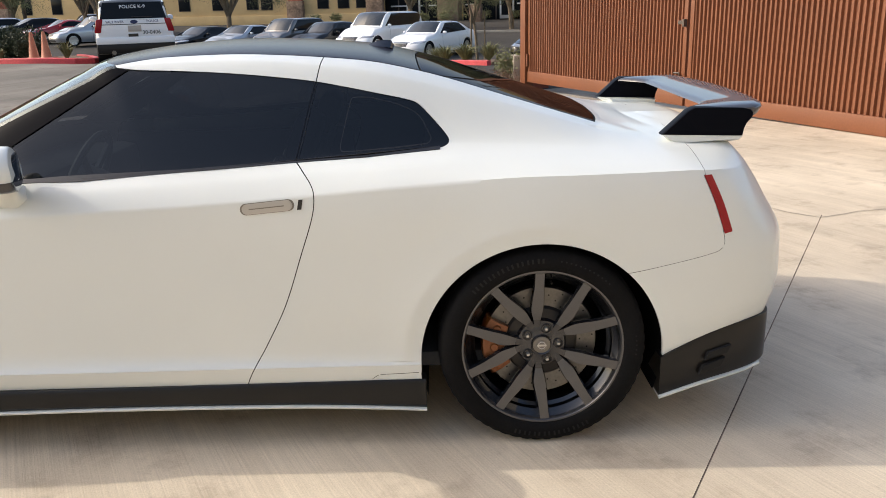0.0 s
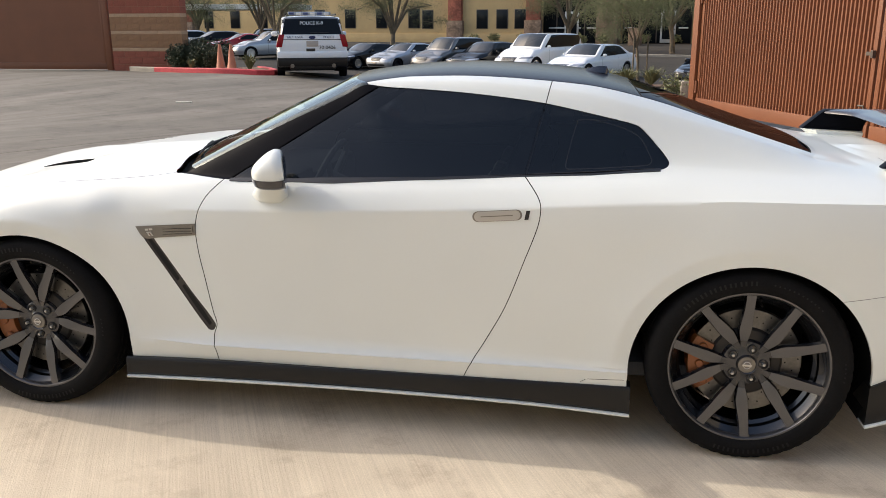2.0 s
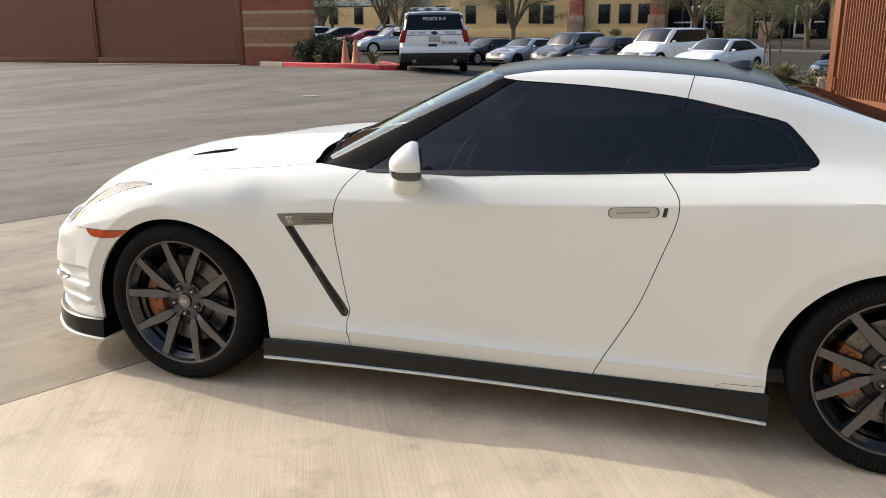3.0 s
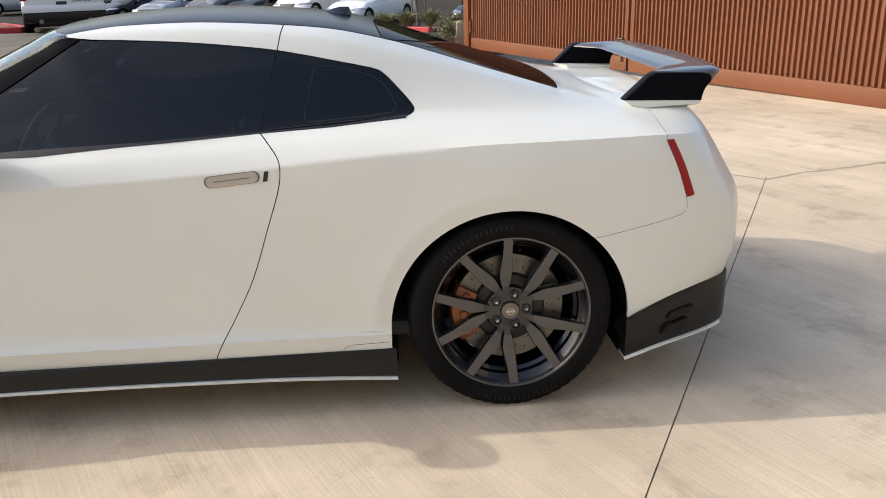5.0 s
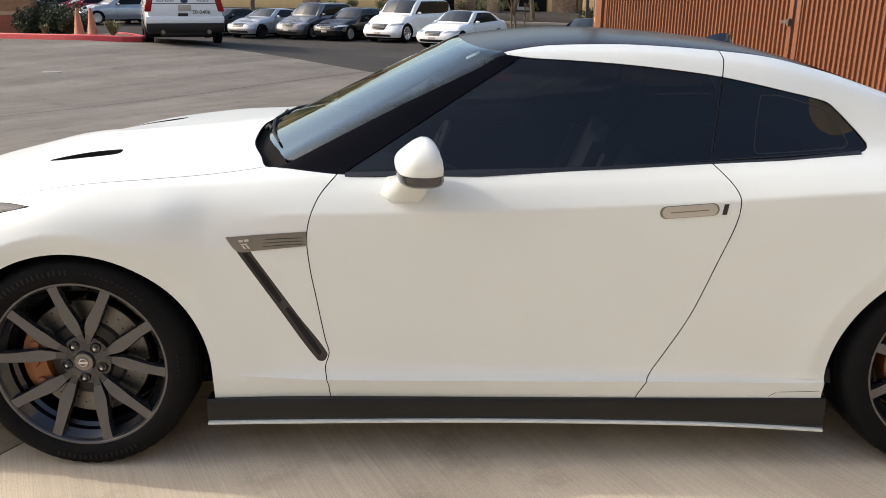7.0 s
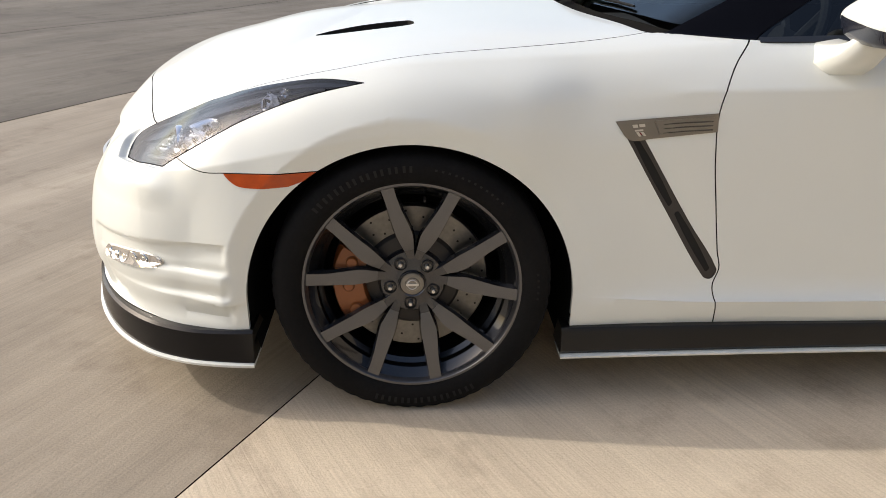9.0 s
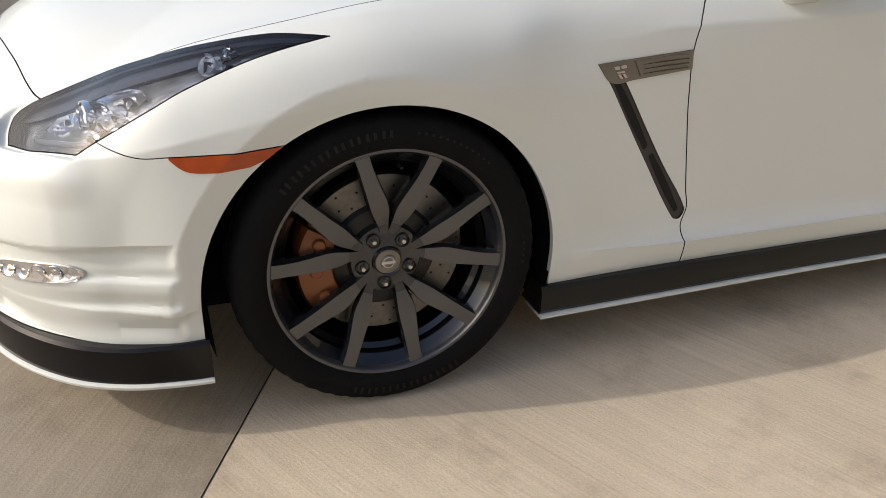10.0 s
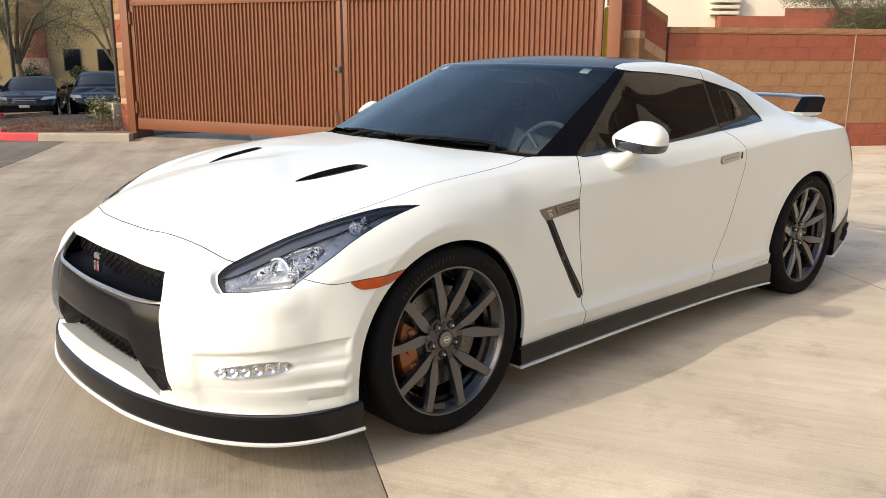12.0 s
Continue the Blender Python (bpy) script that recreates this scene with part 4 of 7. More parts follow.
CANT = [(0, -1.92, 0, 0.856), (1, -1.9, 0.22, 0.849), (2, -1.85, 0.38, 0.84), (3, -1.78, 0.47, 0.841), (4, -1.7, 0.535, 0.856), (5, -1.61, 0.585, 0.876), (6, -1.49, 0.615, 0.897), (7, -1.33, 0.63, 0.918), (8, -1.15, 0.63, 0.937), (9, -0.965, 0.625, 0.944), (10, -0.825, 0.6, 0.95), (11, -0.472, 0.551, 1.131), (11.75, -0.2075, 0.515, 1.256), (12, -0.12, 0.505, 1.296), (13, 0.3, 0.505, 1.319), (14, 0.75, 0.515, 1.29), (15, 1.02, 0.51, 1.232), (16, 1.33, 0.49, 1.135), (17, 1.66, 0.44, 1.03), (18, 1.8, 0.41, 1.002), (19, 1.9, 0.39, 0.995), (20, 1.96, 0.36, 0.995), (21, 2.0, 0.31, 0.998), (23, 2.04, 0, 1.005)]
CROWN = [(0, -1.74, 0, 0.9), (1, -1.73, 0.13, 0.897), (2, -1.69, 0.23, 0.894), (3, -1.64, 0.28, 0.892), (4, -1.59, 0.31, 0.898), (5, -1.53, 0.335, 0.907), (6, -1.44, 0.35, 0.919), (7, -1.31, 0.355, 0.935), (8, -1.14, 0.355, 0.948), (9, -1.01, 0.35, 0.954), (10, -0.905, 0.33, 0.957), (11, -0.546, 0.306, 1.132), (11.75, -0.264, 0.29, 1.262), (12, -0.17, 0.285, 1.302), (13, 0.28, 0.285, 1.338), (14, 0.75, 0.29, 1.308), (15, 1.0, 0.285, 1.255), (16, 1.32, 0.27, 1.148), (17, 1.69, 0.25, 1.028), (18, 1.8, 0.23, 1.008), (19, 1.86, 0.215, 1.0), (20, 1.9, 0.2, 1.0), (21, 1.93, 0.17, 1.0), (23, 1.96, 0, 1.007)]
CENTRE = [(0, -1.54, 0, 0.928), (4, -1.47, 0, 0.934), (7, -1.26, 0, 0.951), (9, -1.04, 0, 0.961), (10, -0.93, 0, 0.965), (11, -0.566, 0, 1.136), (11.75, -0.284, 0, 1.266), (12, -0.19, 0, 1.306), (13, 0.27, 0, 1.345), (14, 0.75, 0, 1.315), (15, 0.99, 0, 1.262), (16, 1.31, 0, 1.155), (17, 1.7, 0, 1.028), (18, 1.8, 0, 1.012), (19, 1.83, 0, 1.006), (23, 1.9, 0, 1.008)]
_kinks = {8: (10, 17), 9: (10, 17), 10: (10, 17), 11: (10, 17)}
P, T, S, R = loft([SILL, LOWER, FLANK, MIDDLE, HIGH, SHOULDER, UPPER, BELT, RAIL, CANT, CROWN, CENTRE], 24, 24, (4, 12, 24, 15, 12, 9, 6, 14, 8, 8, 8), (1, 5), _kinks)


def ease(x, a, b):
    t = np.clip((x - a) / (b - a), 0, 1)
    return t * t * (3 - 2 * t)


# the shoulder crease fades out over the front wheel
_rows = len(np.unique(R))
_grid, _w = P.reshape(-1, _rows, 3), (((R > 4.1) & (R < 6.4)) * (1 - ease(P[:, 0], -1.0, -.72)) * .5).reshape(-1, _rows, 1)
for _ in range(60):
    _mean = _grid.copy()
    _mean[:, 1:-1] = (_grid[:, 2:] + _grid[:, :-2]) / 2
    _grid = _grid + (_mean - _grid) * _w
P = _grid.reshape(-1, 3)
# pockets with fins in the front bumper's corners; normals of the bare skin point inwards
_n = Skin(P, T, S, R).normals()
_top = .423 + .015 * (S - 2.4)
_duct = ease(S, 2.34, 2.48) * (1 - ease(S, 4.70, 4.82)) * ease(P[:, 2], .226, .240) * (1 - ease(P[:, 2], _top - .006, _top + .008))
_ph = ((P[:, 2] - .243 - .006 * (S - 3)) / .068) % 1.0
_fin = (ease(_ph, .0, .62) * (1 - ease(_ph, .80, 1.0))) * (.003 + .009 * ease(S, 2.9, 4.5)) * (1 - ease(P[:, 2], _top - .062, _top - .030))
P = P + _n * (_duct * (.012 - _fin))[:, None]
# the corner where the bumper's face turns into its side
_tent = np.clip(1 - np.abs(S - 3.55) / .75, 0, 1) * ease(P[:, 2], .40, .46) * (1 - ease(P[:, 2], .575, .640))
P = P - _n * (_tent * .010)[:, None]
# hollow behind the front wheel's flare
_hol = ease(P[:, 0], -1.12, -.95) * (1 - ease(P[:, 0], -.93, -.55)) * ease(P[:, 2], .68, .81) * (1 - ease(P[:, 2], .82, .91)) * (P[:, 1] > .7)
P = P + _n * (_hol * 0.012)[:, None]
# raised wheel flares with a crease, strongest towards the front
for _x0, _amp in ((-1.392, .018), (1.388, .007)):
    _ra, _an = np.hypot(P[:, 0] - _x0, np.maximum(P[:, 2] - .30, 0)), np.arctan2(P[:, 2] - .30, P[:, 0] - _x0)
    _up = np.clip((_ra - .412) / .056, 0, 1)
    _fl = np.where(_ra < .468, _up, np.clip(1 - (_ra - .468) / .115, 0, 1) ** 1.5) * ease(_ra, .36, .412)
    _fl = _fl * (P[:, 1] > .6) * ease(P[:, 1], .6, .8) * (.25 + .75 * ease(_an, .75, 1.75)) * ease(P[:, 2], .2, .26)
    P = P - _n * (_fl * _amp)[:, None]
skin = Skin(P, T, S, R)
X, W, Z, CS, CR = 0, 1, 2, 3, 4


def arch(x0, r=.412, zc=.30):
    return lambda D: r - np.where(D[:, Z] > zc, np.hypot(D[:, X] - x0, D[:, Z] - zc), np.abs(D[:, X] - x0))


DOOR = inside(rounded([(-.565, .945), (-.627, .875), (-.660, .778), (-.656, .669), (-.639, .558), (-.617, .424), (-.606, .375), (-.619, .326), (-.608, .266), (-.596, .05), (.345, .05), (.378, .231), (.452, .366), (.528, .512), (.597, .698), (.636, .807), (.647, .86), (.645, .90), (.621, .938), (.56, 1.0), (.56, 1.10), (-.5, 1.10)], (0, 9, 10, 19, 20, 21)), X, Z)
SIDEGLASS = inside(rounded([(-.80, .944), (-.567, .934), (-.393, .931), (-.133, .940), (.126, .954), (.298, .966), (.557, .979), (.815, .991), (1.02, 1.003), (1.066, 1.007), (1.088, 1.017), (1.090, 1.032), (1.047, 1.085), (.995, 1.138), (.972, 1.152), (.878, 1.175), (.653, 1.222), (.505, 1.242), (.322, 1.260), (.141, 1.271), (.034, 1.276), (-.075, 1.288), (-.43, 1.128)], (0, 21, 22)), X, Z)
PILLAR = inside([(-.80, .93), (-.567, .93), (.034, 1.30), (-.08, 1.30), (-.43, 1.135)], X, Z)
QPANE = inside(rounded([(.762, 1.166), (.772, 1.171), (.838, 1.167), (.979, 1.117), (1.03, 1.039), (1.028, 1.028), (1.014, 1.02), (.738, 1.004), (.727, 1.010), (.727, 1.027)], ()), X, Z)
BSPLIT = lambda D: (D[:, X] - (.583 + (D[:, Z] - .98) * .245)) * .97
RAILSPLIT = lambda D: D[:, X] - (.643 + (D[:, Z] - 1.224) * .22)
HOOD = inside(rounded([(-2.195, -.2), (-2.195, .0), (-2.181, .2), (-2.152, .33), (-2.122, .44), (-2.09, .56), (-2.06, .62), (-1.98, .668), (-1.85, .725), (-1.70, .772), (-1.56, .795), (-1.3, .788), (-1.05, .775), (-.90, .757), (-.82, .735), (-.74, .70), (-.74, -.2)], (0, 16, 17)), X, W)
SLANT = lambda D: D[:, Z] - 0.6 * D[:, W]
LAMP = inside(rounded([(-2.124, .284), (-2.135, .248), (-2.137, .209), (-2.094, .178), (-2.065, .164), (-1.997, .129), (-1.972, .142), (-1.918, .166), (-1.85, .198), (-1.785, .231), (-1.667, .277), (-1.58, .301), (-1.500, .318), (-1.60, .345), (-1.715, .351), (-1.864, .349), (-1.964, .340), (-2.071, .316), (-2.108, .299)], (0, 2, 5, 12)), X, SLANT)
NOSE = inside(rounded([(-3, 0), (-3, 1.2), (-2.06, 1.2), (-2.06, .70), (-1.96, .660), (-1.925, .648), (-1.88, .639), (-1.83, .642), (-1.55, .650), (-1.55, 0)], (0, 1, 2, 3, 7, 8, 9)), X, Z)
FMARK = inside(rounded([(-1.833, .641), (-1.814, .622), (-1.794, .612), (-1.75, .610), (-1.682, .612), (-1.60, .640), (-1.60, .648)], (0, 4, 5, 6)), X, Z)
GRILLE = inside(rounded([(0, .662), (.20, .660), (.435, .645), (.493, .55), (.550, .40), (.567, .232), (.505, .236), (.412, .278), (.32, .298), (0, .308), (-.2, .308), (-.2, .662)], (2, 5, 6, 10, 11)), W, Z)
TAIL = inside(rounded([(1.6, 0), (1.6, .59), (1.678, .603), (1.833, .632), (1.965, .660), (1.985, .672), (1.992, .69), (1.988, .72), (1.965, .80), (1.925, .905), (1.922, .93), (1.94, 1.3), (3, 1.3), (3, 0)], (0, 10, 11, 12)), X, Z)
RMARK = inside(rounded([(1.918, .910), (1.946, .910), (1.985, .82), (2.019, .723), (1.990, .718), (1.955, .82)], (0, 1, 3, 4)), X, Z)
HOODVENT = inside(rounded([(-1.665, .348), (-1.55, .335), (-1.40, .358), (-1.380, .40), (-1.388, .436), (-1.47, .433), (-1.58, .406)], ()), X, W)
SIDEVENT = inside(rounded([(-.880, .722), (-.838, .722), (-.700, .505), (-.612, .375), (-.622, .348), (-.645, .352), (-.76, .53)], (0, 1)), X, Z)
GARNISH = inside(rounded([(-.908, .758), (-.662, .777), (-.660, .733), (-.815, .718), (-.872, .715)], (0, 1, 2)), X, Z)
JACK = inside([(.785, .10), (.80, .235), (.83, .256), (.975, .262), (.985, .10)], X, Z)
_rb = lambda D: D[:, CR] - np.interp(D[:, CS], (12.0, 12.5, 13.5, 14.9, 16.0, 17.0), (8.0, 8.75, 8.85, 9.08, 9.0, 8.78))

# the bumper stands proud of the headlamp below it and beside it
skin.refine(lambda c: (c[:, X] > -2.26) & (c[:, X] < -1.45) & (c[:, Z] > .45) & (c[:, Z] < .88) & (c[:, W] > .40))
skin.refine(lambda c: (c[:, X] > -2.24) & (c[:, X] < -1.94) & (c[:, Z] > .50) & (c[:, Z] < .74) & (c[:, W] > .46))
_ld = -LAMP(skin.D)
_shelf = ease(_ld, .005, .017) * (1 - ease(_ld, .05, .13)) * (1 - ease(skin.D[:, X], -2.06, -1.95)) * (1 - ease(SLANT(skin.D), .255, .34)) * ease(skin.D[:, W], .42, .56)
skin.D[:, :3] -= skin.normals() * (_shelf * .018)[:, None]

side = lambda c: (c[:, W] > .55) & (c[:, Z] < 1.02)
for _ in range(2):
    skin.refine(lambda c: (c[:, X] > -.94) & (c[:, X] < -.58) & (c[:, Z] > .33) & (c[:, Z] < .80) & (c[:, W] > .7))
skin.refine(lambda c: (c[:, X] > -1.72) & (c[:, X] < -1.34) & (c[:, Z] > .8) & (c[:, W] > .3) & (c[:, W] < .47))
skin.refine(lambda c: (c[:, CS] < 3.2) & (c[:, Z] < .72) & (c[:, W] < .58))
skin.refine(lambda c: (c[:, X] > 1.88) & (c[:, X] < 2.06) & (c[:, Z] > .68) & (c[:, Z] < .94) & (c[:, W] > .7))
skin.refine(lambda c: (c[:, X] > .68) & (c[:, X] < 1.12) & (c[:, Z] > .96) & (c[:, Z] < 1.2) & (c[:, W] > .55))
for _x0 in (-1.392, 1.388):
    skin.cut(arch(_x0), lambda c: c[:, W] > .5)
up = lambda c: (c[:, W] > .45) & (c[:, Z] > .9) & (c[:, CS] > 9.3) & (c[:, CR] > 6.3)
skin.cut(SIDEGLASS, up)
skin.cut(PILLAR, up)
skin.gap(BSPLIT, .004, up)
skin.gap(QPANE, .0016, up)
skin.gap(DOOR, .0016, side)
skin.gap(RAILSPLIT, .0018, lambda c: (c[:, Z] > 1.2) & (c[:, CR] < 9.2) & (c[:, CS] > 12))
skin.cut(lambda D: D[:, CS] - 12.02, lambda c: c[:, CR] > 7.6)
skin.cut(lambda D: D[:, CS] - 10.1, lambda c: c[:, CR] > 7.2)
skin.cut(lambda D: D[:, CS] - 9.82, lambda c: c[:, CR] > 7.2)
skin.gap(lambda D: D[:, CS] - 14.93, .012, lambda c: c[:, CR] > 8.5)
skin.gap(lambda D: D[:, CS] - 16.93, .012, lambda c: c[:, CR] > 8.5)
skin.gap(_rb, .035, lambda c: (c[:, CS] > 11.9) & (c[:, CS] < 17.1) & (c[:, CR] > 7.8))
PB = lambda D: D[:, CR] - 8.0 + np.interp(D[:, CS], (9.9, 10.2, 10.5, 11.0, 11.5, 12.02), (.10, .14, .145, .13, .11, .09))
skin.cut(PB, lambda c: (c[:, CS] > 9.6) & (c[:, CS] < 12.1))
fore = lambda c: (c[:, CS] < 10.1) & (c[:, Z] > .6) & (c[:, CR] > 4.6)
skin.gap(HOOD, .0014, fore)
lampzone = lambda c: (c[:, CS] < 9) & (c[:, Z] > .55) & (c[:, W] > .45)
skin.gap(LAMP, .0016, lampzone)
BROW = lambda D: SLANT(D) - np.interp(D[:, X], (-2.15, -2.08, -1.9, -1.75, -1.62, -1.52), (.31, .306, .338, .340, .330, .316))
skin.cut(BROW, lampzone)
SHADE = lambda D: SLANT(D) - np.interp(D[:, X], (-2.15, -2.08, -2.0, -1.9, -1.8, -1.70, -1.6, -1.5), (.282, .276, .290, .300, .304, .318, .336, .330))
skin.cut(SHADE, lampzone)
skin.gap(NOSE, .0011, lambda c: (c[:, CS] < 8) & (c[:, W] > .7) & (c[:, X] > -2.02))
skin.cut(FMARK, lambda c: (c[:, W] > .6) & (c[:, CS] < 8))
skin.cut(GRILLE, lambda c: c[:, CS] < 3)
skin.gap(TAIL, .0007, lambda c: (c[:, X] > 1.5) & (c[:, W] > .3))
skin.cut(RMARK, lambda c: (c[:, X] > 1.5) & (c[:, W] > .6))
skin.cut(HOODVENT, lambda c: (c[:, CS] < 9) & (c[:, Z] > .8))
skin.cut(SIDEVENT, side)
skin.cut(GARNISH, side)
skin.gap(JACK, .0010, lambda c: side(c) & (c[:, Z] < .3) & (c[:, X] > .7))
skin.cut(lambda D: D[:, CR] - 7.7, lambda c: (c[:, CS] > 17.05) & (c[:, X] < 2.5))

C = skin.centres()
names = np.full(len(C), "rear_quarter", dtype=object)
names[(C[:, X] < -.3) & (C[:, CS] < 11)] = "front_fender"
names[(C[:, CS] > 17) & (C[:, CR] > 7.7)] = "boot_lid"
names[(TAIL(C) > 0) & (C[:, CR] < 7.7)] = "rear_bumper"
names[(NOSE(C) > 0) & (C[:, CS] < 8)] = "front_bumper"
names[fore(C) & (HOOD(C) > 0)] = "bonnet"
names[side(C) & (DOOR(C) > 0) & (C[:, CS] > 8)] = "door"
_g = (np.abs(DOOR(C)) < .0016) & side(C) & (C[:, CS] > 8)
_g |= (np.abs(HOOD(C)) < .0014) & fore(C)
_g |= (np.abs(NOSE(C)) < .0011) & (C[:, CS] < 8) & (C[:, W] > .7) & (C[:, X] > -2.02)
_g |= (np.abs(TAIL(C)) < .0007) & (C[:, X] > 1.5) & (C[:, W] > .3)
_g |= (np.abs(RAILSPLIT(C)) < .0018) & (C[:, Z] > 1.2) & (C[:, CR] < 9.2) & (C[:, CS] > 12)
_g |= (np.abs(JACK(C)) < .0010) & side(C) & (C[:, Z] < .3) & (C[:, X] > .7)
names[_g] = "panel_gap"
_top = (PB(C) > 0) & (C[:, CS] > 10.1) & (C[:, CS] <= 12.02)
names[_top] = "windscreen"
names[(C[:, CS] > 9.82) & (C[:, CS] <= 10.1) & (PB(C) > 0)] = "cowl_panel"
_in = (_rb(C) > 0) & (C[:, CS] > 12.02)
names[_in & (C[:, CS] <= 14.93)] = "roof"
names[_in & (C[:, CS] > 14.93) & (C[:, CS] <= 16.93)] = "rear_window"
names[((np.abs(C[:, CS] - 14.93) < .012) | (np.abs(C[:, CS] - 16.93) < .012)) & (_rb(C) > -.035)] = "panel_gap"
names[(np.abs(_rb(C)) < .035) & (C[:, CS] > 12.02) & (C[:, CS] < 16.95)] = "panel_gap"
_sg = up(C) & (SIDEGLASS(C) > 0) & (C[:, CR] <= 8.35)
names[_sg & (PB(C) <= 0) | _sg & (C[:, CS] > 12.02)] = "door_window"
_sg = names == "door_window"
names[_sg & (BSPLIT(C) > 0)] = "quarter_window"
names[_sg & (np.abs(QPANE(C)) < .0016)] = "pane_seal"
names[_sg & (np.abs(BSPLIT(C)) < .004)] = "window_gap"
names[_sg & (PILLAR(C) > 0)] = "windscreen_pillar"
_fp = inside([(-.86, .940), (-.567, .934), (.034, 1.276), (-.06, 1.40), (-1, 1.45)], X, Z)
names[(C[:, CS] > 9.9) & (C[:, CS] <= 12.02) & (C[:, CR] > 6.9) & (PB(C) <= 0) & (_fp(C) > 0) & (names != "door_window") & (names != "panel_gap")] = "windscreen_pillar"
names[lampzone(C) & (LAMP(C) > 0)] = "headlamp_lens"
names[lampzone(C) & (np.abs(LAMP(C)) < .0016)] = "panel_gap"
names[(C[:, CS] < 9) & (C[:, Z] > .8) & (HOODVENT(C) > 0)] = "bonnet_vent"
names[side(C) & (SIDEVENT(C) > 0)] = "fender_vent"
names[side(C) & (GARNISH(C) > 0)] = "fender_garnish"
names[(C[:, W] > .6) & (C[:, CS] < 8) & (FMARK(C) > 0)] = "side_marker"
names[(C[:, W] > .6) & (C[:, X] > 1.5) & (RMARK(C) > 0)] = "rear_marker"
names[(C[:, CS] < 3) & (GRILLE(C) > 0)] = "open"
_inarch = ((arch(-1.392)(C) > 0) | (arch(1.388)(C) > 0)) & (C[:, W] > .5)
names[_inarch] = "open"
OUT = -skin.normals()


def emit(name, material, label="", off=0.0, joined=False, key=None, smooth_sharp=40.0, parent=None, thick=0.0):
    """Panels of the skin as parts: one over the centre line, or one on each flank."""
    sel = names == (key or name)
    Pn = skin.D[:, :3] + OUT * off
    V, F = compact(Pn, skin.T[sel])
    left = V * (1, -1, 1)
    if joined:
        far = V.copy()
        on = V[:, 1] < 1e-4
        index = np.where(on, np.arange(len(V)), len(V) + np.cumsum(~on) - 1)
        made = [obj(name, np.concatenate([left, far[~on]]), np.concatenate([F, index[F[:, ::-1]]]), material, parent or coupe, label, sharp=smooth_sharp)]
    else:
        made = [obj(name, left, F, material, parent or coupe, label, sharp=smooth_sharp), obj(name, V, F[:, ::-1], material, parent or coupe, label, sharp=smooth_sharp)]
    return made


emit("bonnet", M_PEARL, joined=True, label="pearl white bonnet with two dark ducts")
emit("front_bumper", M_PEARL, joined=True)
emit("rear_bumper", M_PEARL, joined=True)
emit("boot_lid", M_PEARL, joined=True)
for _k in ("front_fender", "door", "rear_quarter"):
    emit(_k, M_PEARL)
emit("roof", M_ROOF, joined=True, label="gloss black roof panel")
emit("windscreen", M_SCREEN, joined=True)
emit("headliner", M_SEAT, joined=True, off=-.035, key="roof", label="charcoal headlining")
emit("pillar_lining", M_DASH, off=-.022, key="windscreen_pillar")
emit("rear_window", M_REAR, joined=True)
emit("cowl_panel", M_WELL, joined=True, off=-.024, label="black cowl panel")
emit("windscreen_pillar", M_NAVY, off=.0)
emit("door_window", M_TINT, off=-.004)
emit("quarter_window", M_TINT, off=-.004)
emit("pane_seal", M_TRIM, off=-.0035)
emit("window_gap", M_TRIM, off=-.006)
emit("panel_gap", M_GAP, off=-.007, joined=True)
emit("fender_vent", M_VENT, off=-.004, label="black slot behind the front wheel")
emit("fender_garnish", M_GARNISH, off=.003, label="grey metal fender garnish")
emit("side_marker", M_AMBER, off=.002, label="amber side marker lamp")
emit("rear_marker", M_RED, off=.002, label="red side marker lamp")
emit("bonnet_vent", M_TRIM, off=-.022, label="dark bonnet duct")
emit("headlamp_lens", M_LENS, off=.001, label="clear headlamp lens")
names[(names == "headlamp_lens") & (SHADE(C) > 0)] = "lamp_hood"
emit("lamp_hood", M_LAMPHOOD, off=-.020, label="dark slate lamp hood")
emit("headlamp_housing", M_HOUSE, off=-.028, key="headlamp_lens", label="pale silver lamp housing")
names[names == "lamp_hood"] = "headlamp_lens"

names[(names == "headlamp_lens") & (C[:, X] < -2.0) & (LAMP(C) < .007)] = "headlamp_bezel"
emit("headlamp_bezel", M_TRIM, off=-.016, label="black lamp bezel")
names[names == "headlamp_bezel"] = "headlamp_lens"
names[(names == "headlamp_lens") & (BROW(C) > 0)] = "headlamp_brow"
emit("headlamp_brow", M_SMOKE, off=-.010, label="dark strip along the lamp's top")
names[names == "headlamp_brow"] = "headlamp_lens"

# returns where the skin is cut open, at the arches, vents and grille
_edge = np.sort(np.concatenate([skin.T[names != "open"][:, [0, 1]], skin.T[names != "open"][:, [1, 2]], skin.T[names != "open"][:, [2, 0]]]), axis=1)
_u, _cnt = np.unique(_edge, axis=0, return_counts=True)
_rim = _u[_cnt == 1]
_D = skin.D
for _fn, _move, _nm, _mt in ((arch(-1.392), (0, -.016, 0), "arch_lip", M_PEARL), (arch(1.388), (0, -.016, 0), "arch_lip", M_PEARL), (GRILLE, (.026, 0, 0), "grille_return", M_PEARL), (GRILLE, (.10, 0, -.028), "grille_sill", M_PEARL), (GRILLE, (.09, 0, 0), "grille_wall", M_BEARD)):
    _on = (np.abs(_fn(_D[_rim[:, 0]])) < 2e-4) & (np.abs(_fn(_D[_rim[:, 1]])) < 2e-4) & (_D[_rim[:, 0]][:, W] > (.5 if _nm == "arch_lip" else -1))
    _foot = (_D[_rim[:, 0], Z] < .34) & (_D[_rim[:, 0], W] < .512) & (_D[_rim[:, 1], W] < .512)
    _e = _rim[_on & (_foot if _nm == "grille_sill" else ~_foot if "grille" in _nm else True)]
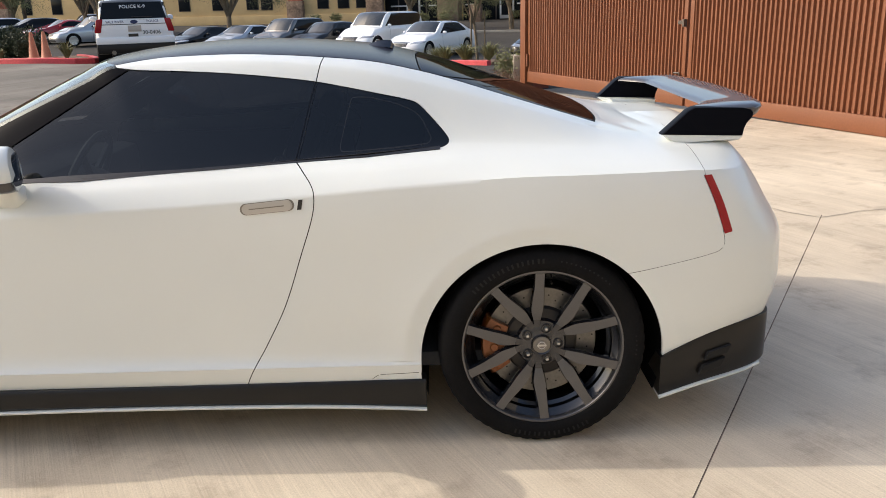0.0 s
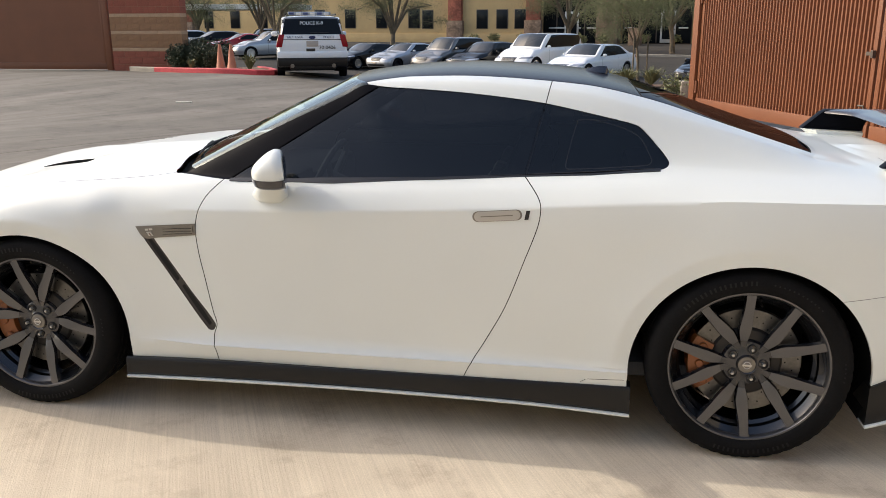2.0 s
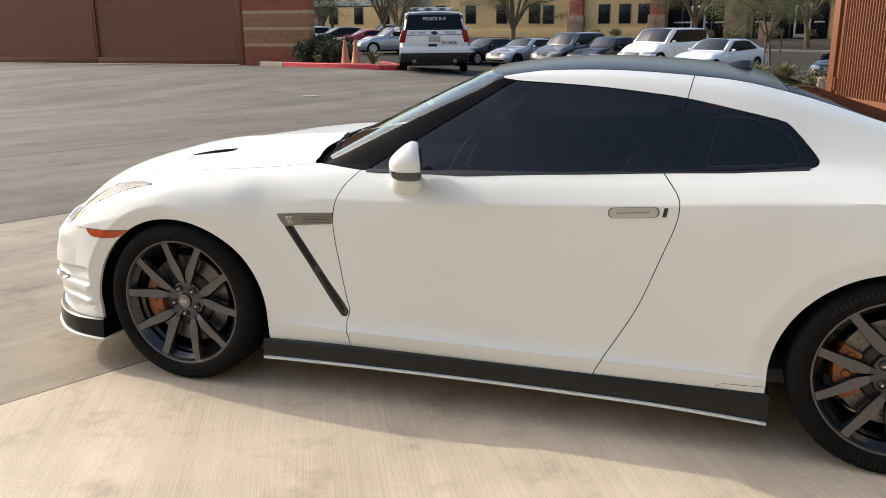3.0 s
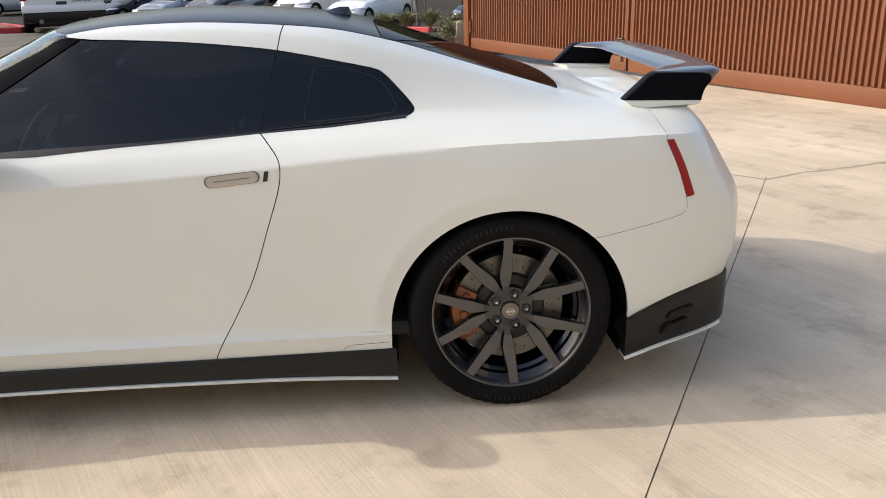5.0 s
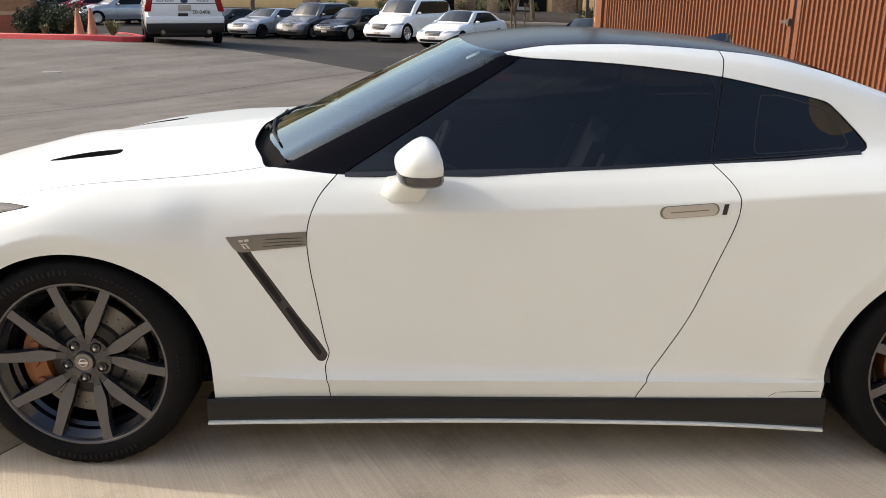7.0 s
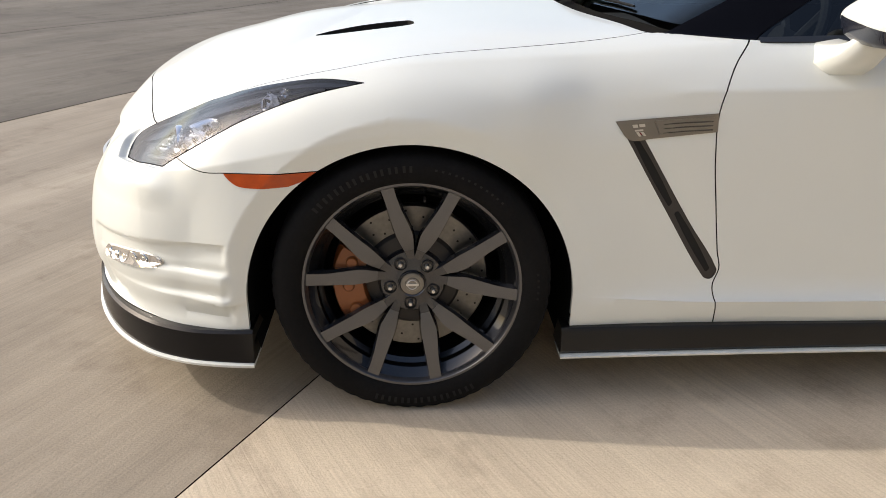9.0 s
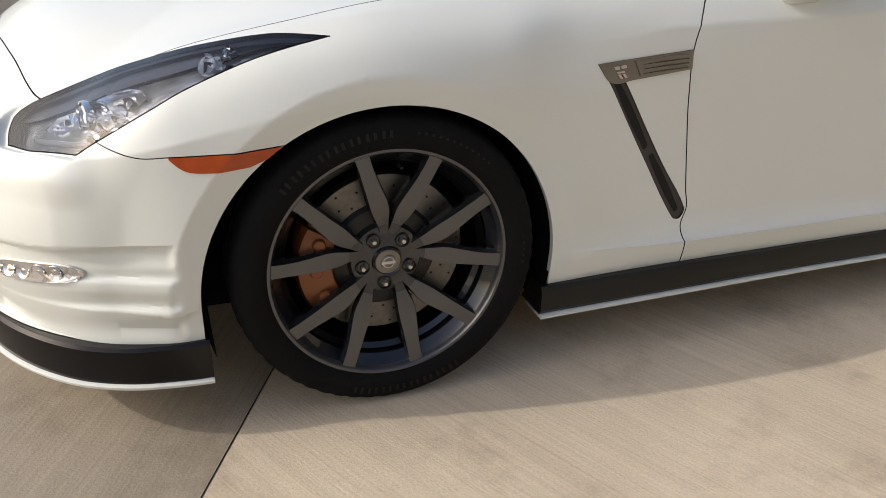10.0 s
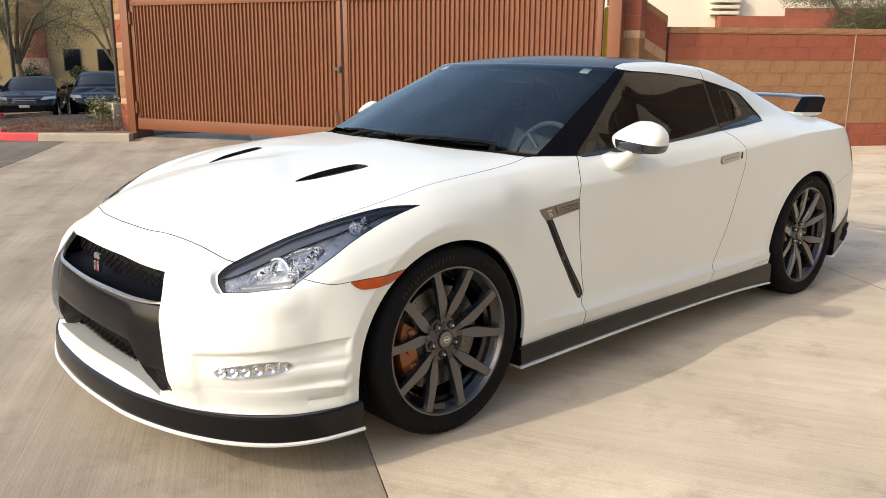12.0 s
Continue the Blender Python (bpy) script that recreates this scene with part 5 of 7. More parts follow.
    _a, _b = _D[_e[:, 0], :3], _D[_e[:, 1], :3]
    if _nm == "grille_wall":
        _a, _b = _a + (.026, 0, 0), _b + (.026, 0, 0)
    _V = np.concatenate([_a, _b, _b + _move, _a + _move])
    _m = len(_e)
    _F = np.stack([np.arange(_m), np.arange(_m) + _m, np.arange(_m) + 2 * _m, np.arange(_m) + 3 * _m], 1)
    for _sg2 in (-1, 1):
        obj(_nm, _V * (1, _sg2, 1), _F, _mt, coupe, sharp=180)
for _key, _deep in (("bonnet_vent", .022), ("fender_vent", .004), ("headlamp_lens", .028), ("window_gap", .006), ("panel_gap", .010)):
    _t = skin.T[names == _key]
    _ee = np.sort(np.concatenate([_t[:, [0, 1]], _t[:, [1, 2]], _t[:, [2, 0]]]), axis=1)
    _uu, _cc = np.unique(_ee, axis=0, return_counts=True)
    _e = _uu[_cc == 1]
    if _key == "headlamp_lens":
        _e = _e[np.maximum(np.abs(LAMP(_D[_e[:, 0]])), np.abs(LAMP(_D[_e[:, 1]]))) < .004]
    _a, _b = _D[_e[:, 0], :3], _D[_e[:, 1], :3]
    _V = np.concatenate([_a, _b, _b - OUT[_e[:, 1]] * _deep, _a - OUT[_e[:, 0]] * _deep])
    _m = len(_e)
    _F = np.stack([np.arange(_m), np.arange(_m) + _m, np.arange(_m) + 2 * _m, np.arange(_m) + 3 * _m], 1)
    for _sg2 in (-1, 1):
        _ob2 = obj({"door_window": "window_seal", "quarter_window": "window_seal", "window_gap": "window_seal", "panel_gap": "panel_return"}.get(_key, _key.replace("_vent", "_vent_wall").replace("_lens", "_rim")), _V * (1, _sg2, 1), _F, M_TRIM if _key == "headlamp_lens" else M_GAP if _key == "panel_gap" else M_TRIM, coupe, sharp=180)
        if "window" in _key or _key == "panel_gap":
            tagged(_ob2, kind="stuff")

_tree = BVHTree.FromPolygons([(p[0], -p[1], p[2]) for p in skin.D[:, :3].tolist()], skin.T[names != "open"].tolist())


def on_skin(x, z, off=0.0, way=(0, 1, 0), start=None):
    """The point of the near flank met by a ray, and its outward normal."""
    o = Vector(start) if start else Vector((x, -2.0, z))
    hit, nrm, _, _ = _tree.ray_cast(o, Vector(way).normalized())
    if hit is None:
        return Vector((x, -.9, z)), Vector((0, -1, 0))
    if nrm.dot(Vector(way)) > 0:
        nrm = -nrm
    return hit + nrm * off, nrm


def both(name, V, F, material, label="", sharp=35.0, parent=None, smooth=True):
    """A part on the near flank and its mirror image on the far one."""
    V = np.array([tuple(v) for v in V], float)
    a = obj(name, V, F, material, parent or coupe, label, smooth, sharp)
    obj(name, V * (1, -1, 1), [tuple(f)[::-1] for f in F], material, parent or coupe, label, smooth, sharp)
    return a


def pad(outline, off, depth, rim=0.0):
    """A plate that follows the flank over an outline of (x, z), proud by off."""
    n = len(outline)
    cx, cz = sum(p[0] for p in outline) / n, sum(p[1] for p in outline) / n
    top, low = [], []
    for x, z in outline:
        h, nr = on_skin(x, z)
        top.append(h + nr * off)
        low.append(h - nr * depth)
    h, nr = on_skin(cx, cz)
    V = top + low + [h + nr * (off + rim)]
    F = [(i, (i + 1) % n, n + (i + 1) % n, n + i) for i in range(n)] + [((i + 1) % n, i, 2 * n) for i in range(n)]
    return V, [f[::-1] for f in F]


def capsule(x0, x1, z0, z1, half, k=7):
    """The outline of a bar with round ends."""
    a = math.atan2(z1 - z0, x1 - x0)
    return [(x1 + half * math.cos(a - math.pi / 2 + math.pi * i / k), z1 + half * math.sin(a - math.pi / 2 + math.pi * i / k)) for i in range(k + 1)] + [(x0 + half * math.cos(a + math.pi / 2 + math.pi * i / k), z0 + half * math.sin(a + math.pi / 2 + math.pi * i / k)) for i in range(k + 1)]


# door handles
both("handle_bezel", *pad(capsule(.425, .565, .846, .858, .0190), .0016, .004), M_GARNISH, "dark handle outline")
both("door_handle", *pad(capsule(.430, .560, .8465, .8575, .0172), .005, .004, .002), M_HANDLE, "flush silver door handle")
both("handle_groove", *pad(capsule(.438, .550, .8470, .8566, .0016), .0072, .001), M_GARNISH)
both("handle_button", *pad([(.592, .842), (.606, .843), (.612, .875), (.598, .874)], .003, .004), M_TRIM, "black lock button")
both("handle_flap", *pad([(.574, .838), (.640, .842), (.644, .844), (.642, .88), (.574, .876)], .0012, .004), M_PEARL)
both("garnish_inlay", *pad([(-.815, .760), (-.672, .769), (-.670, .742), (-.80, .727)], .0065, .002), M_GARNISH)
for _dz in (.754, .744, .734):
    both("garnish_rib", *pad([(-.795, _dz - .003), (-.74, _dz + .0005), (-.675, _dz + .004), (-.675, _dz + .0065), (-.74, _dz + .0035), (-.79, _dz - .0015)], .0085, .002), M_GUN)
for _q in ([(-.868, .750), (-.856, .751), (-.854, .744), (-.865, .743)], [(-.852, .7515), (-.838, .7525), (-.837, .746), (-.850, .745)], [(-.862, .7385), (-.842, .740), (-.841, .7365), (-.860, .735)], [(-.858, .733), (-.852, .7335), (-.845, .724), (-.851, .7235)], [(-.848, .734), (-.841, .7345), (-.833, .725), (-.839, .7245)]):
    both("garnish_badge", *pad(_q, .0055, .003), M_SATIN, "small bright metal badge")
both("badge_inlay", *pad([(-.851, .7325), (-.847, .733), (-.843, .727), (-.846, .7265)], .0055, .001), M_BADGE, "dark red inlay")
both("vent_slot", *pad(rounded([(-.862, .712), (-.846, .712), (-.748, .556), (-.757, .545)], (), 3), -.0025, .004), M_GAP, "black slot")
both("vent_slot", *pad(rounded([(-.738, .522), (-.728, .530), (-.630, .376), (-.640, .366)], (), 3), -.0025, .004), M_GAP, "black slot")
both("window_sill_strip", *pad([(-.55, .937), (-.133, .943), (.298, .969), (.815, .994), (1.06, 1.009), (1.06, 1.001), (.815, .986), (.298, .961), (-.133, .935), (-.55, .929)], .003, .004), M_TRIM, "black window sill strip")

# side skirts with a white lip
_sx = np.linspace(-1.003, .990, 40)
_zt = curve([-1.003, -.6, .3, 1.006], [.214, .226, .230, .236], _sx)
_zb = curve([-1.003, -.58, -.12, .52, 1.006], [.137, .153, .157, .151, .129], _sx)
_wt = curve([-1.003, -.6, .3, 1.006], [.902, .918, .920, .925], _sx)


def sweep(sections, closed=True):
    n = len(sections[0])
    V = [p for s in sections for p in s]
    F = []
    for i in range(len(sections) - 1):
        for k in range(n if closed else n - 1):
            a, b = i * n + k, i * n + (k + 1) % n
            F.append((a, b, b + n, a + n))
    F += [tuple(range(n))[::-1], tuple(range((len(sections) - 1) * n, len(sections) * n))]
    return V, F


both("side_skirt", *sweep([[(x, -w + .05, t), (x, -w - .004, t), (x, -w - .012, t - .012), (x, -w - .014, b + .012), (x, -w - .004, b), (x, -w + .10, b)] for x, t, b, w in zip(_sx, _zt, _zb, _wt)]), M_CARBON, "dark satin side skirt")
both("skirt_lip", *sweep([[(x, -w - .010, b + .001), (x, -w - .018, b - .003), (x, -w - .016, b - .009), (x, -w + .08, b - .008)] for x, t, b, w in zip(_sx, _zt, _zb, _wt)]), M_PEARL, "thin white lip")

# front splitter round the nose
_q = np.linspace(0, 1, 60)
_px = curve([0, .2, .38, .55, .7, .85, 1], [-2.378, -2.360, -2.292, -2.178, -2.04, -1.92, -1.795], _q)
_pw = curve([0, .2, .38, .55, .7, .85, 1], [0, .29, .56, .76, .875, .918, .932], _q)
_pt = curve([0, .4, .75, 1], [.236, .232, .222, .228], _q)
_pb = curve([0, .4, .75, 1], [.158, .151, .138, .138], _q)
_sec, _lip, _foot = [], [], []
for i in range(60):
    d = Vector((_px[min(i + 1, 59)] - _px[max(i - 1, 0)], -_pw[min(i + 1, 59)] + _pw[max(i - 1, 0)], 0)).normalized()
    nn = Vector((d.y, -d.x, 0)) * -1
    if nn.x > 0 and i < 30:
        nn = -nn
    if i >= 30 and nn.y > 0:
        nn = -nn
    c = Vector((_px[i], -_pw[i], 0))
    up1 = Vector((0, 0, 1))
    t, b = _pt[i], _pb[i]
    _sec.append([c - nn * .10 + up1 * (t - .002), c - nn * .004 + up1 * t, c + nn * .004 + up1 * (t - .006), c + nn * .009 + up1 * (b + .016), c + nn * .007 + up1 * b, c - nn * .2 + up1 * b])
    _lip.append([c + nn * .008 + up1 * (b + .001), c + nn * .016 + up1 * (b - .003), c + nn * .014 + up1 * (b - .010), c - nn * .2 + up1 * (b - .009)])
    k = 1 - float(ease(np.array(i), 22, 44))
    c = c - nn * .022 * (1 - k)
    _foot.append([c - nn * .09 + up1 * (t + .004 + .020 * k), c - nn * .045 + up1 * (t + .003 + .016 * k), c - nn * .016 + up1 * (t + .002 + .008 * k), c - nn * .006 + up1 * (t + .001 + .002 * k), c - nn * .008 + up1 * (t - .001), c - nn * .09 + up1 * (t - .001)])
for _nm, _s, _mt, _lb in (("bumper_foot", _foot[:46], M_PEARL, ""), ("front_splitter", _sec, M_BEARD, "dark satin front splitter"), ("splitter_lip", _lip, M_PEARL, "thin white lip")):
    _full = [[Vector((p.x, -p.y, p.z)) for p in s] for s in _s[:0:-1]] + _s
    V, F = sweep(_full)
    obj(_nm, [tuple(v) for v in V], F, _mt, coupe, _lb, sharp=30)

# rear valance with two slots
_vx = np.linspace(0, 1, 30)
_rx = curve([0, .35, .7, .88, 1], [1.792, 1.95, 2.13, 2.20, 2.225], _vx)
_rw = curve([0, .35, .7, .88, 1], [.928, .908, .852, .79, .66], _vx)
_rt = curve([0, .7, 1], [.292, .400, .405], _vx)
_rbz = curve([0, .6, 1], [.150, .215, .235], _vx)
both("rear_valance", *sweep([[(x, -w + .06, t), (x, -w - .004, t), (x, -w - .008, t - .01), (x, -w - .006, b + .01), (x, -w, b), (x, -w + .2, b)] for x, w, t, b in zip(_rx, _rw, _rt, _rbz)]), M_CARBON, "dark satin rear valance")
both("valance_lip", *sweep([[(x, -w - .006, b + .001), (x, -w - .013, b - .003), (x, -w - .011, b - .009), (x, -w + .2, b - .008)] for x, w, t, b in zip(_rx[:24], _rw[:24], _rt[:24], _rbz[:24])]), M_PEARL, "thin white lip")
for _q in ([(1.945, .280), (1.957, .304), (2.040, .323), (2.026, .297)], [(1.927, .226), (1.940, .256), (2.020, .279), (2.004, .250)]):
    _V = [(x, -(.9355 - (x - 1.93) * .235), z) for x, z in _q]
    both("valance_slot", _V + [(x, y + .03, z) for x, y, z in _V], [(0, 1, 2, 3), (0, 4, 5, 1), (1, 5, 6, 2), (2, 6, 7, 3), (3, 7, 4, 0)], M_GAP, "black slot", smooth=False)

# underbody, arch liners and dark interior shell
for _lo, _hi in (((-.98, -.86, .15), (.98, .86, .24)), ((-2.12, -.52, .16), (-1.0, .52, .30)), ((.98, -.55, .16), (2.2, .55, .34)), ((-2.05, -.66, .17), (-1.82, .66, .34)), ((-1.86, -.84, .13), (-1.81, .84, .34)), ((-1.84, -.58, .11), (-1.0, .58, .30)), ((1.0, -.58, .13), (1.8, .58, .34)), ((1.83, -.80, .24), (2.12, .80, .42))):
    box("undertray", _lo, _hi, M_WELL, coupe)
for _x0 in (-1.392, 1.388):
    _V, _F = [], []
    _ang = np.linspace(-.35, math.pi + .35, 26)
    for a in _ang:
        for w in (-.895, -.56):
            _V.append((_x0 + .4165 * math.cos(a), w, .30 + .4165 * math.sin(a)))
    for i in range(25):
        _F.append((2 * i, 2 * i + 1, 2 * i + 3, 2 * i + 2))
    _c = len(_V)
    _V.append((_x0, -.56, .3))
    _F += [(_c, 2 * i + 1, 2 * i + 3) for i in range(25)]
    both("arch_liner", _V, _F, M_WELL)

# headlamp insides
_cast = Vector((.60, .70, -.38))
_rl = random.Random(11)


def lamp_seat(x, w, z):
    """The point of the lens met from in front of the lamp, and its normal."""
    return on_skin(0, 0, 0, _cast, tuple(Vector((x, -w, z)) - _cast * .4))


# the large projector: a chrome ring, a clear domed lens and the pale glass cone before it
h, nr = lamp_seat(-1.988, .742, .678)
_ax = Vector((-.92, -.26, .02)).normalized()
_mt = Matrix.Translation(h - nr * .030 - _ax * .004) @ _ax.to_track_quat("Y", "Z").to_matrix().to_4x4()
for _nm, _prof, _m, _lb in (
    ("projector_barrel", [(.034, -.045), (.037, -.030), (.0365, -.012), (.040, -.004)], M_CHROME, "chrome projector barrel"),
    ("projector_ring", [(.0330, .0), (.0335, .008), (.0365, .012), (.0400, .010), (.0412, .003), (.0400, -.006), (.0365, -.008)], M_CHROME, "chrome projector ring"),
    ("projector_lens", [(.0001, .019), (.012, .0175), (.022, .0130), (.029, .006), (.0332, -.002)], M_LENS, "clear projector lens"),
    ("projector_eye", [(.0001, -.006), (.010, -.004), (.018, .000), (.024, .006), (.0325, .007)], M_FACET, "bright reflector behind the lens"),
):
    V, F = lathe([(r * 1.24, d) for r, d in _prof], 40)
    both(_nm, [_mt @ Vector(v) for v in V], F, _m, _lb)
# the small lamp at the upper tip
for x, w, z, r, deep in ((-1.735, .828, .801, .021, .012),):
    h, nr = lamp_seat(x, w, z)
    ax = (nr + Vector((-.75, -.45, .15))).normalized()
    mt = Matrix.Translation(h - nr * .024) @ ax.to_track_quat("Y", "Z").to_matrix().to_4x4()
    V, F = lathe([(.0001, -.006), (r * .35, -.005), (r * .6, deep * .1), (r * .8, deep * .4), (r * .95, deep * .85), (r, deep), (r * 1.02, -.01)], 12)
    both("lamp_reflector", [mt @ Vector(v) for v in V], F, M_FACET, "bright faceted reflector", smooth=False)
# cut chrome facets round the second lamp and at the tip, and two curved blades over them
for cx, cw, cz, n, reach, deep in ((-1.930, .795, .700, 26, .036, .025), (-1.955, .800, .672, 16, .030, .027), (-1.885, .800, .726, 9, .030, .024), (-1.715, .832, .803, 22, .036, .018), (-2.045, .715, .672, 6, .03, .027)):
    for _ in range(n):
        x, w, z = cx + _rl.uniform(-1, 1) * reach, cw + _rl.uniform(-.25, .25) * reach, cz + _rl.uniform(-.7, .7) * reach
        h, nr = lamp_seat(x, w, z)
        along = (Vector((.6, -.20, .8)) + Vector([_rl.uniform(-.9, .9) for _ in range(3)])).normalized()
        along = (along - nr * along.dot(nr)).normalized()
        across = nr.cross(along)
        a, b = _rl.uniform(.006, .016), _rl.uniform(.003, .008)
        tip = nr * _rl.uniform(.006, .020)
        foot = h - nr * deep
        q = [foot - along * a - across * b, foot + along * a - across * b * .6, foot + along * a * .8 + across * b, foot - along * a * .7 + across * b * .8]
        q += [foot + tip - along * a * .3, foot + tip * .7 + along * a * .4]
        both("lamp_facet", q, [(0, 1, 5, 4), (1, 2, 5), (2, 3, 4, 5), (3, 0, 4)], M_CHROME if _rl.random() < .65 else M_FACET, smooth=False)
for _pts, _up, _th, _mt in (
    ([(-2.100, .690, .636), (-2.05, .742, .642), (-2.01, .786, .648), (-1.985, .815, .655)], .020, .004, M_FACET),
    ([(-1.965, .742, .722), (-1.93, .758, .742), (-1.89, .775, .748), (-1.855, .79, .742), (-1.84, .80, .730)], .018, .003, M_CHROME),
    ([(-1.955, .750, .712), (-1.945, .775, .690), (-1.95, .80, .668)], .018, .003, M_CHROME),
    ([(-2.075, .690, .655), (-2.06, .690, .680), (-2.03, .705, .692), (-2.0, .722, .700)], .022, .003, M_FACET),
):
    _sec = []
    for _p in _pts:
        h, nr = lamp_seat(*_p)
        side_way = nr.cross(Vector((.6, -.5, .3))).normalized() * _th
        _sec.append([h - nr * _up + side_way, h - nr * (_up - .005), h - nr * _up - side_way, h - nr * (_up + .010) - side_way, h - nr * (_up + .010) + side_way])
    both("lamp_blade", *sweep(_sec), _mt)

# running lamps in the bumper ducts
_fog, _bez, _nfog = [], [], 22
for _k in range(_nfog):
    a = 2 * math.pi * _k / _nfog
    for rr, store in ((1.0, _fog), (1.10, _bez)):
        u, v = math.copysign(abs(math.cos(a)) ** .75, math.cos(a)), math.copysign(abs(math.sin(a)) ** .9, math.sin(a))
        c = Vector((-2.103 + u * .071 * (rr * .3 + .7), -.777 - u * .096 * (rr * .3 + .7), .379 + u * .011 + v * .0205 * rr))
        h, nr = on_skin(0, 0, 0, (.72, .69, 0), tuple(c - Vector((.72, .69, 0)) * .4))
        store.append((h, nr))
for nm, ring, off, mt, lb in (("running_lamp_bezel", _bez, .003, M_SATIN, ""), ("running_lamp", _fog, .007, M_LENS, "clear daytime running lamp strip")):
    n = len(ring)
    V = [h + nr * off for h, nr in ring] + [h - nr * .012 for h, nr in ring]
    cc = sum((h for h, _ in ring), Vector()) / n
    cn = sum((nr for _, nr in ring), Vector()).normalized()
    V.append(cc + cn * (off + .006))
    F = [(i, (i + 1) % n, n + (i + 1) % n, n + i) for i in range(n)] + [((i + 1) % n, i, 2 * n) for i in range(n)]
    both(nm, V, F, mt, lb)
for _k in range(6):
    u = -.80 + .32 * _k
    c = Vector((-2.103 + u * .071, -.777 - u * .096, .379 + u * .011))
    h, nr = on_skin(0, 0, 0, (.72, .69, 0), tuple(c - Vector((.72, .69, 0)) * .4))
    q3 = nr.to_track_quat("Y", "Z").to_matrix().to_4x4()
    V, F = lathe([(.0001, .003), (.005, .002), (.009, .0005), (.0170, .0045), (.0176, .0025)], 12)
    mt = Matrix.Translation(h + nr * .003) @ q3
    both("lamp_cell", [mt @ Vector(v) for v in V], F, M_CHROME, "small bright reflector")

# grille: the dark panel across it, shelf, mesh, silver line and badge
_nose = BVHTree.FromPolygons([(p[0], -p[1], p[2]) for p in skin.D[:, :3].tolist()], skin.T.tolist())


def nose_x(w, z):
    """How far forward the bare nose stands."""
    return _nose.ray_cast(Vector((-3, -abs(w) - 1e-4, z)), Vector((1, 0, 0)))[0].x


_u = np.linspace(0, 1, 75)
_knots = (0, .56, .66, .86, 1)
_tw, _tz = np.interp(_u, _knots, (0, .42, .489, .541, .562)), np.interp(_u, _knots, (.548, .550, .552, .415, .240))
_bw, _bz = np.interp(_u, _knots, (0, .345, .362, .462, .555)), np.interp(_u, _knots, (.412, .405, .385, .246, .237))
_V, _F, _nr = [], [], 22
for i in range(75):
    for k in range(_nr):
        f = k / (_nr - 1)
        w, z = _tw[i] + (_bw[i] - _tw[i]) * f, _tz[i] + (_bz[i] - _tz[i]) * f
        hollow = .016 * ease(.336 - z, 0, .008) * ease(w - np.interp(z, (.246, .385), (.462, .362)), .014, .026)
        roll = .004 * (max(0, .12 - f) / .12) ** 2 + .010 * (max(0, f - .92) / .08) ** 2
        _V.append((nose_x(w, z) + .006 + .016 * ease(np.array(w), .34, .50) + roll + hollow, -w, z))
    # the edge turns in towards the mesh
    w, z, x = _bw[i], _bz[i], _V[-1][0]
    deep = np.interp(_u[i], (0, .56, .9, 1), (.085, .085, .07, .01))
    _V.append((x + .004, -w * .997, z - .003))
    _V.append((x + deep, -w * (1 - .14 * deep / .085), z - .010 + .018 * ease(_u[i], .6, .8)))
_n = _nr + 2
for i in range(74):
    for k in range(_n - 1):
        _F.append((i * _n + k, i * _n + k + 1, (i + 1) * _n + k + 1, (i + 1) * _n + k))
both("grille_frame", _V, _F, M_BEARD, "gloss dark panel across the grille", sharp=30)
# the shelf that falls back from the silver line to the upper mesh
_V = []
for i in range(50):
    w, z = np.interp(i / 49, (0, .86, 1), (0, .42, .489)), np.interp(i / 49, (0, .86, 1), (.548, .550, .552))
    x = nose_x(w, z) + .010 + .016 * ease(np.array(w), .34, .50)
    _V.append([(x + d, -w * (1 - .10 * d), z + e) for d, e in ((0, 0), (.012, -.006), (.035, -.009), (.065, -.002), (.095, .016), (.115, .045))])
_F = [(i * 6 + k, i * 6 + k + 1, i * 6 + k + 7, i * 6 + k + 6) for i in range(49) for k in range(5)]
both("grille_shelf", [p for q in _V for p in q], _F, M_NAVY, "black shelf behind the silver line", sharp=60)
_pts = [(w, .550) for w in np.linspace(0, .42, 24)] + [(.45, .5515), (.475, .554), (.483, .562), (.474, .582), (.462, .603), (.450, .624), (.440, .641)]
_c = [Vector((nose_x(w, z) - .001 + .012 * ease(np.array(w), .34, .50), -w, z)) for w, z in _pts]
_sec = []
for i, c in enumerate(_c):
    d = (_c[min(i + 1, len(_c) - 1)] - _c[max(i - 1, 0)]).normalized()
    up1 = Vector((1, 0, 0)).cross(d).normalized()
    r = .0066 if i < 22 else .0066 - .0036 * min(1, (i - 22) / 4)
    _sec.append([c + up1 * r + Vector((.008, 0, 0)), c + up1 * r * .6 - Vector((.002, 0, 0)), c - up1 * r * .6 - Vector((.002, 0, 0)), c - up1 * r + Vector((.008, 0, 0))])
both("grille_trim", *sweep(_sec), M_SATIN, "thin silver line")
for z0, z1, w1, dx in ((.575, .650, .41, .115), (.262, .425, .385, .085)):
    bm = bmesh.new()
    _h = z1 - z0
    for k in np.arange(-w1 - .4, w1 + .4, .046):
        for sl in (-1, 1):
            run = [(k + sl * _h * 1.75 * f, z0 + _h * f) for f in np.linspace(0, 1, 13)]
            run = [p for p in run if abs(p[0]) < w1]
            if len(run) > 1:
                add_tube(bm, [Vector((nose_x(w, .45) + dx + .002 * sl, w, z)) for w, z in run], .0021, 5)
    part("grille_mesh", bm, M_WIPER, coupe, "black woven mesh")
box("grille_back", (-2.19, -.40, .24), (-2.16, .40, .66), M_GAP, coupe)
box("grille_floor", (-2.20, -.42, .205), (-2.04, .42, .222), M_WELL, coupe)
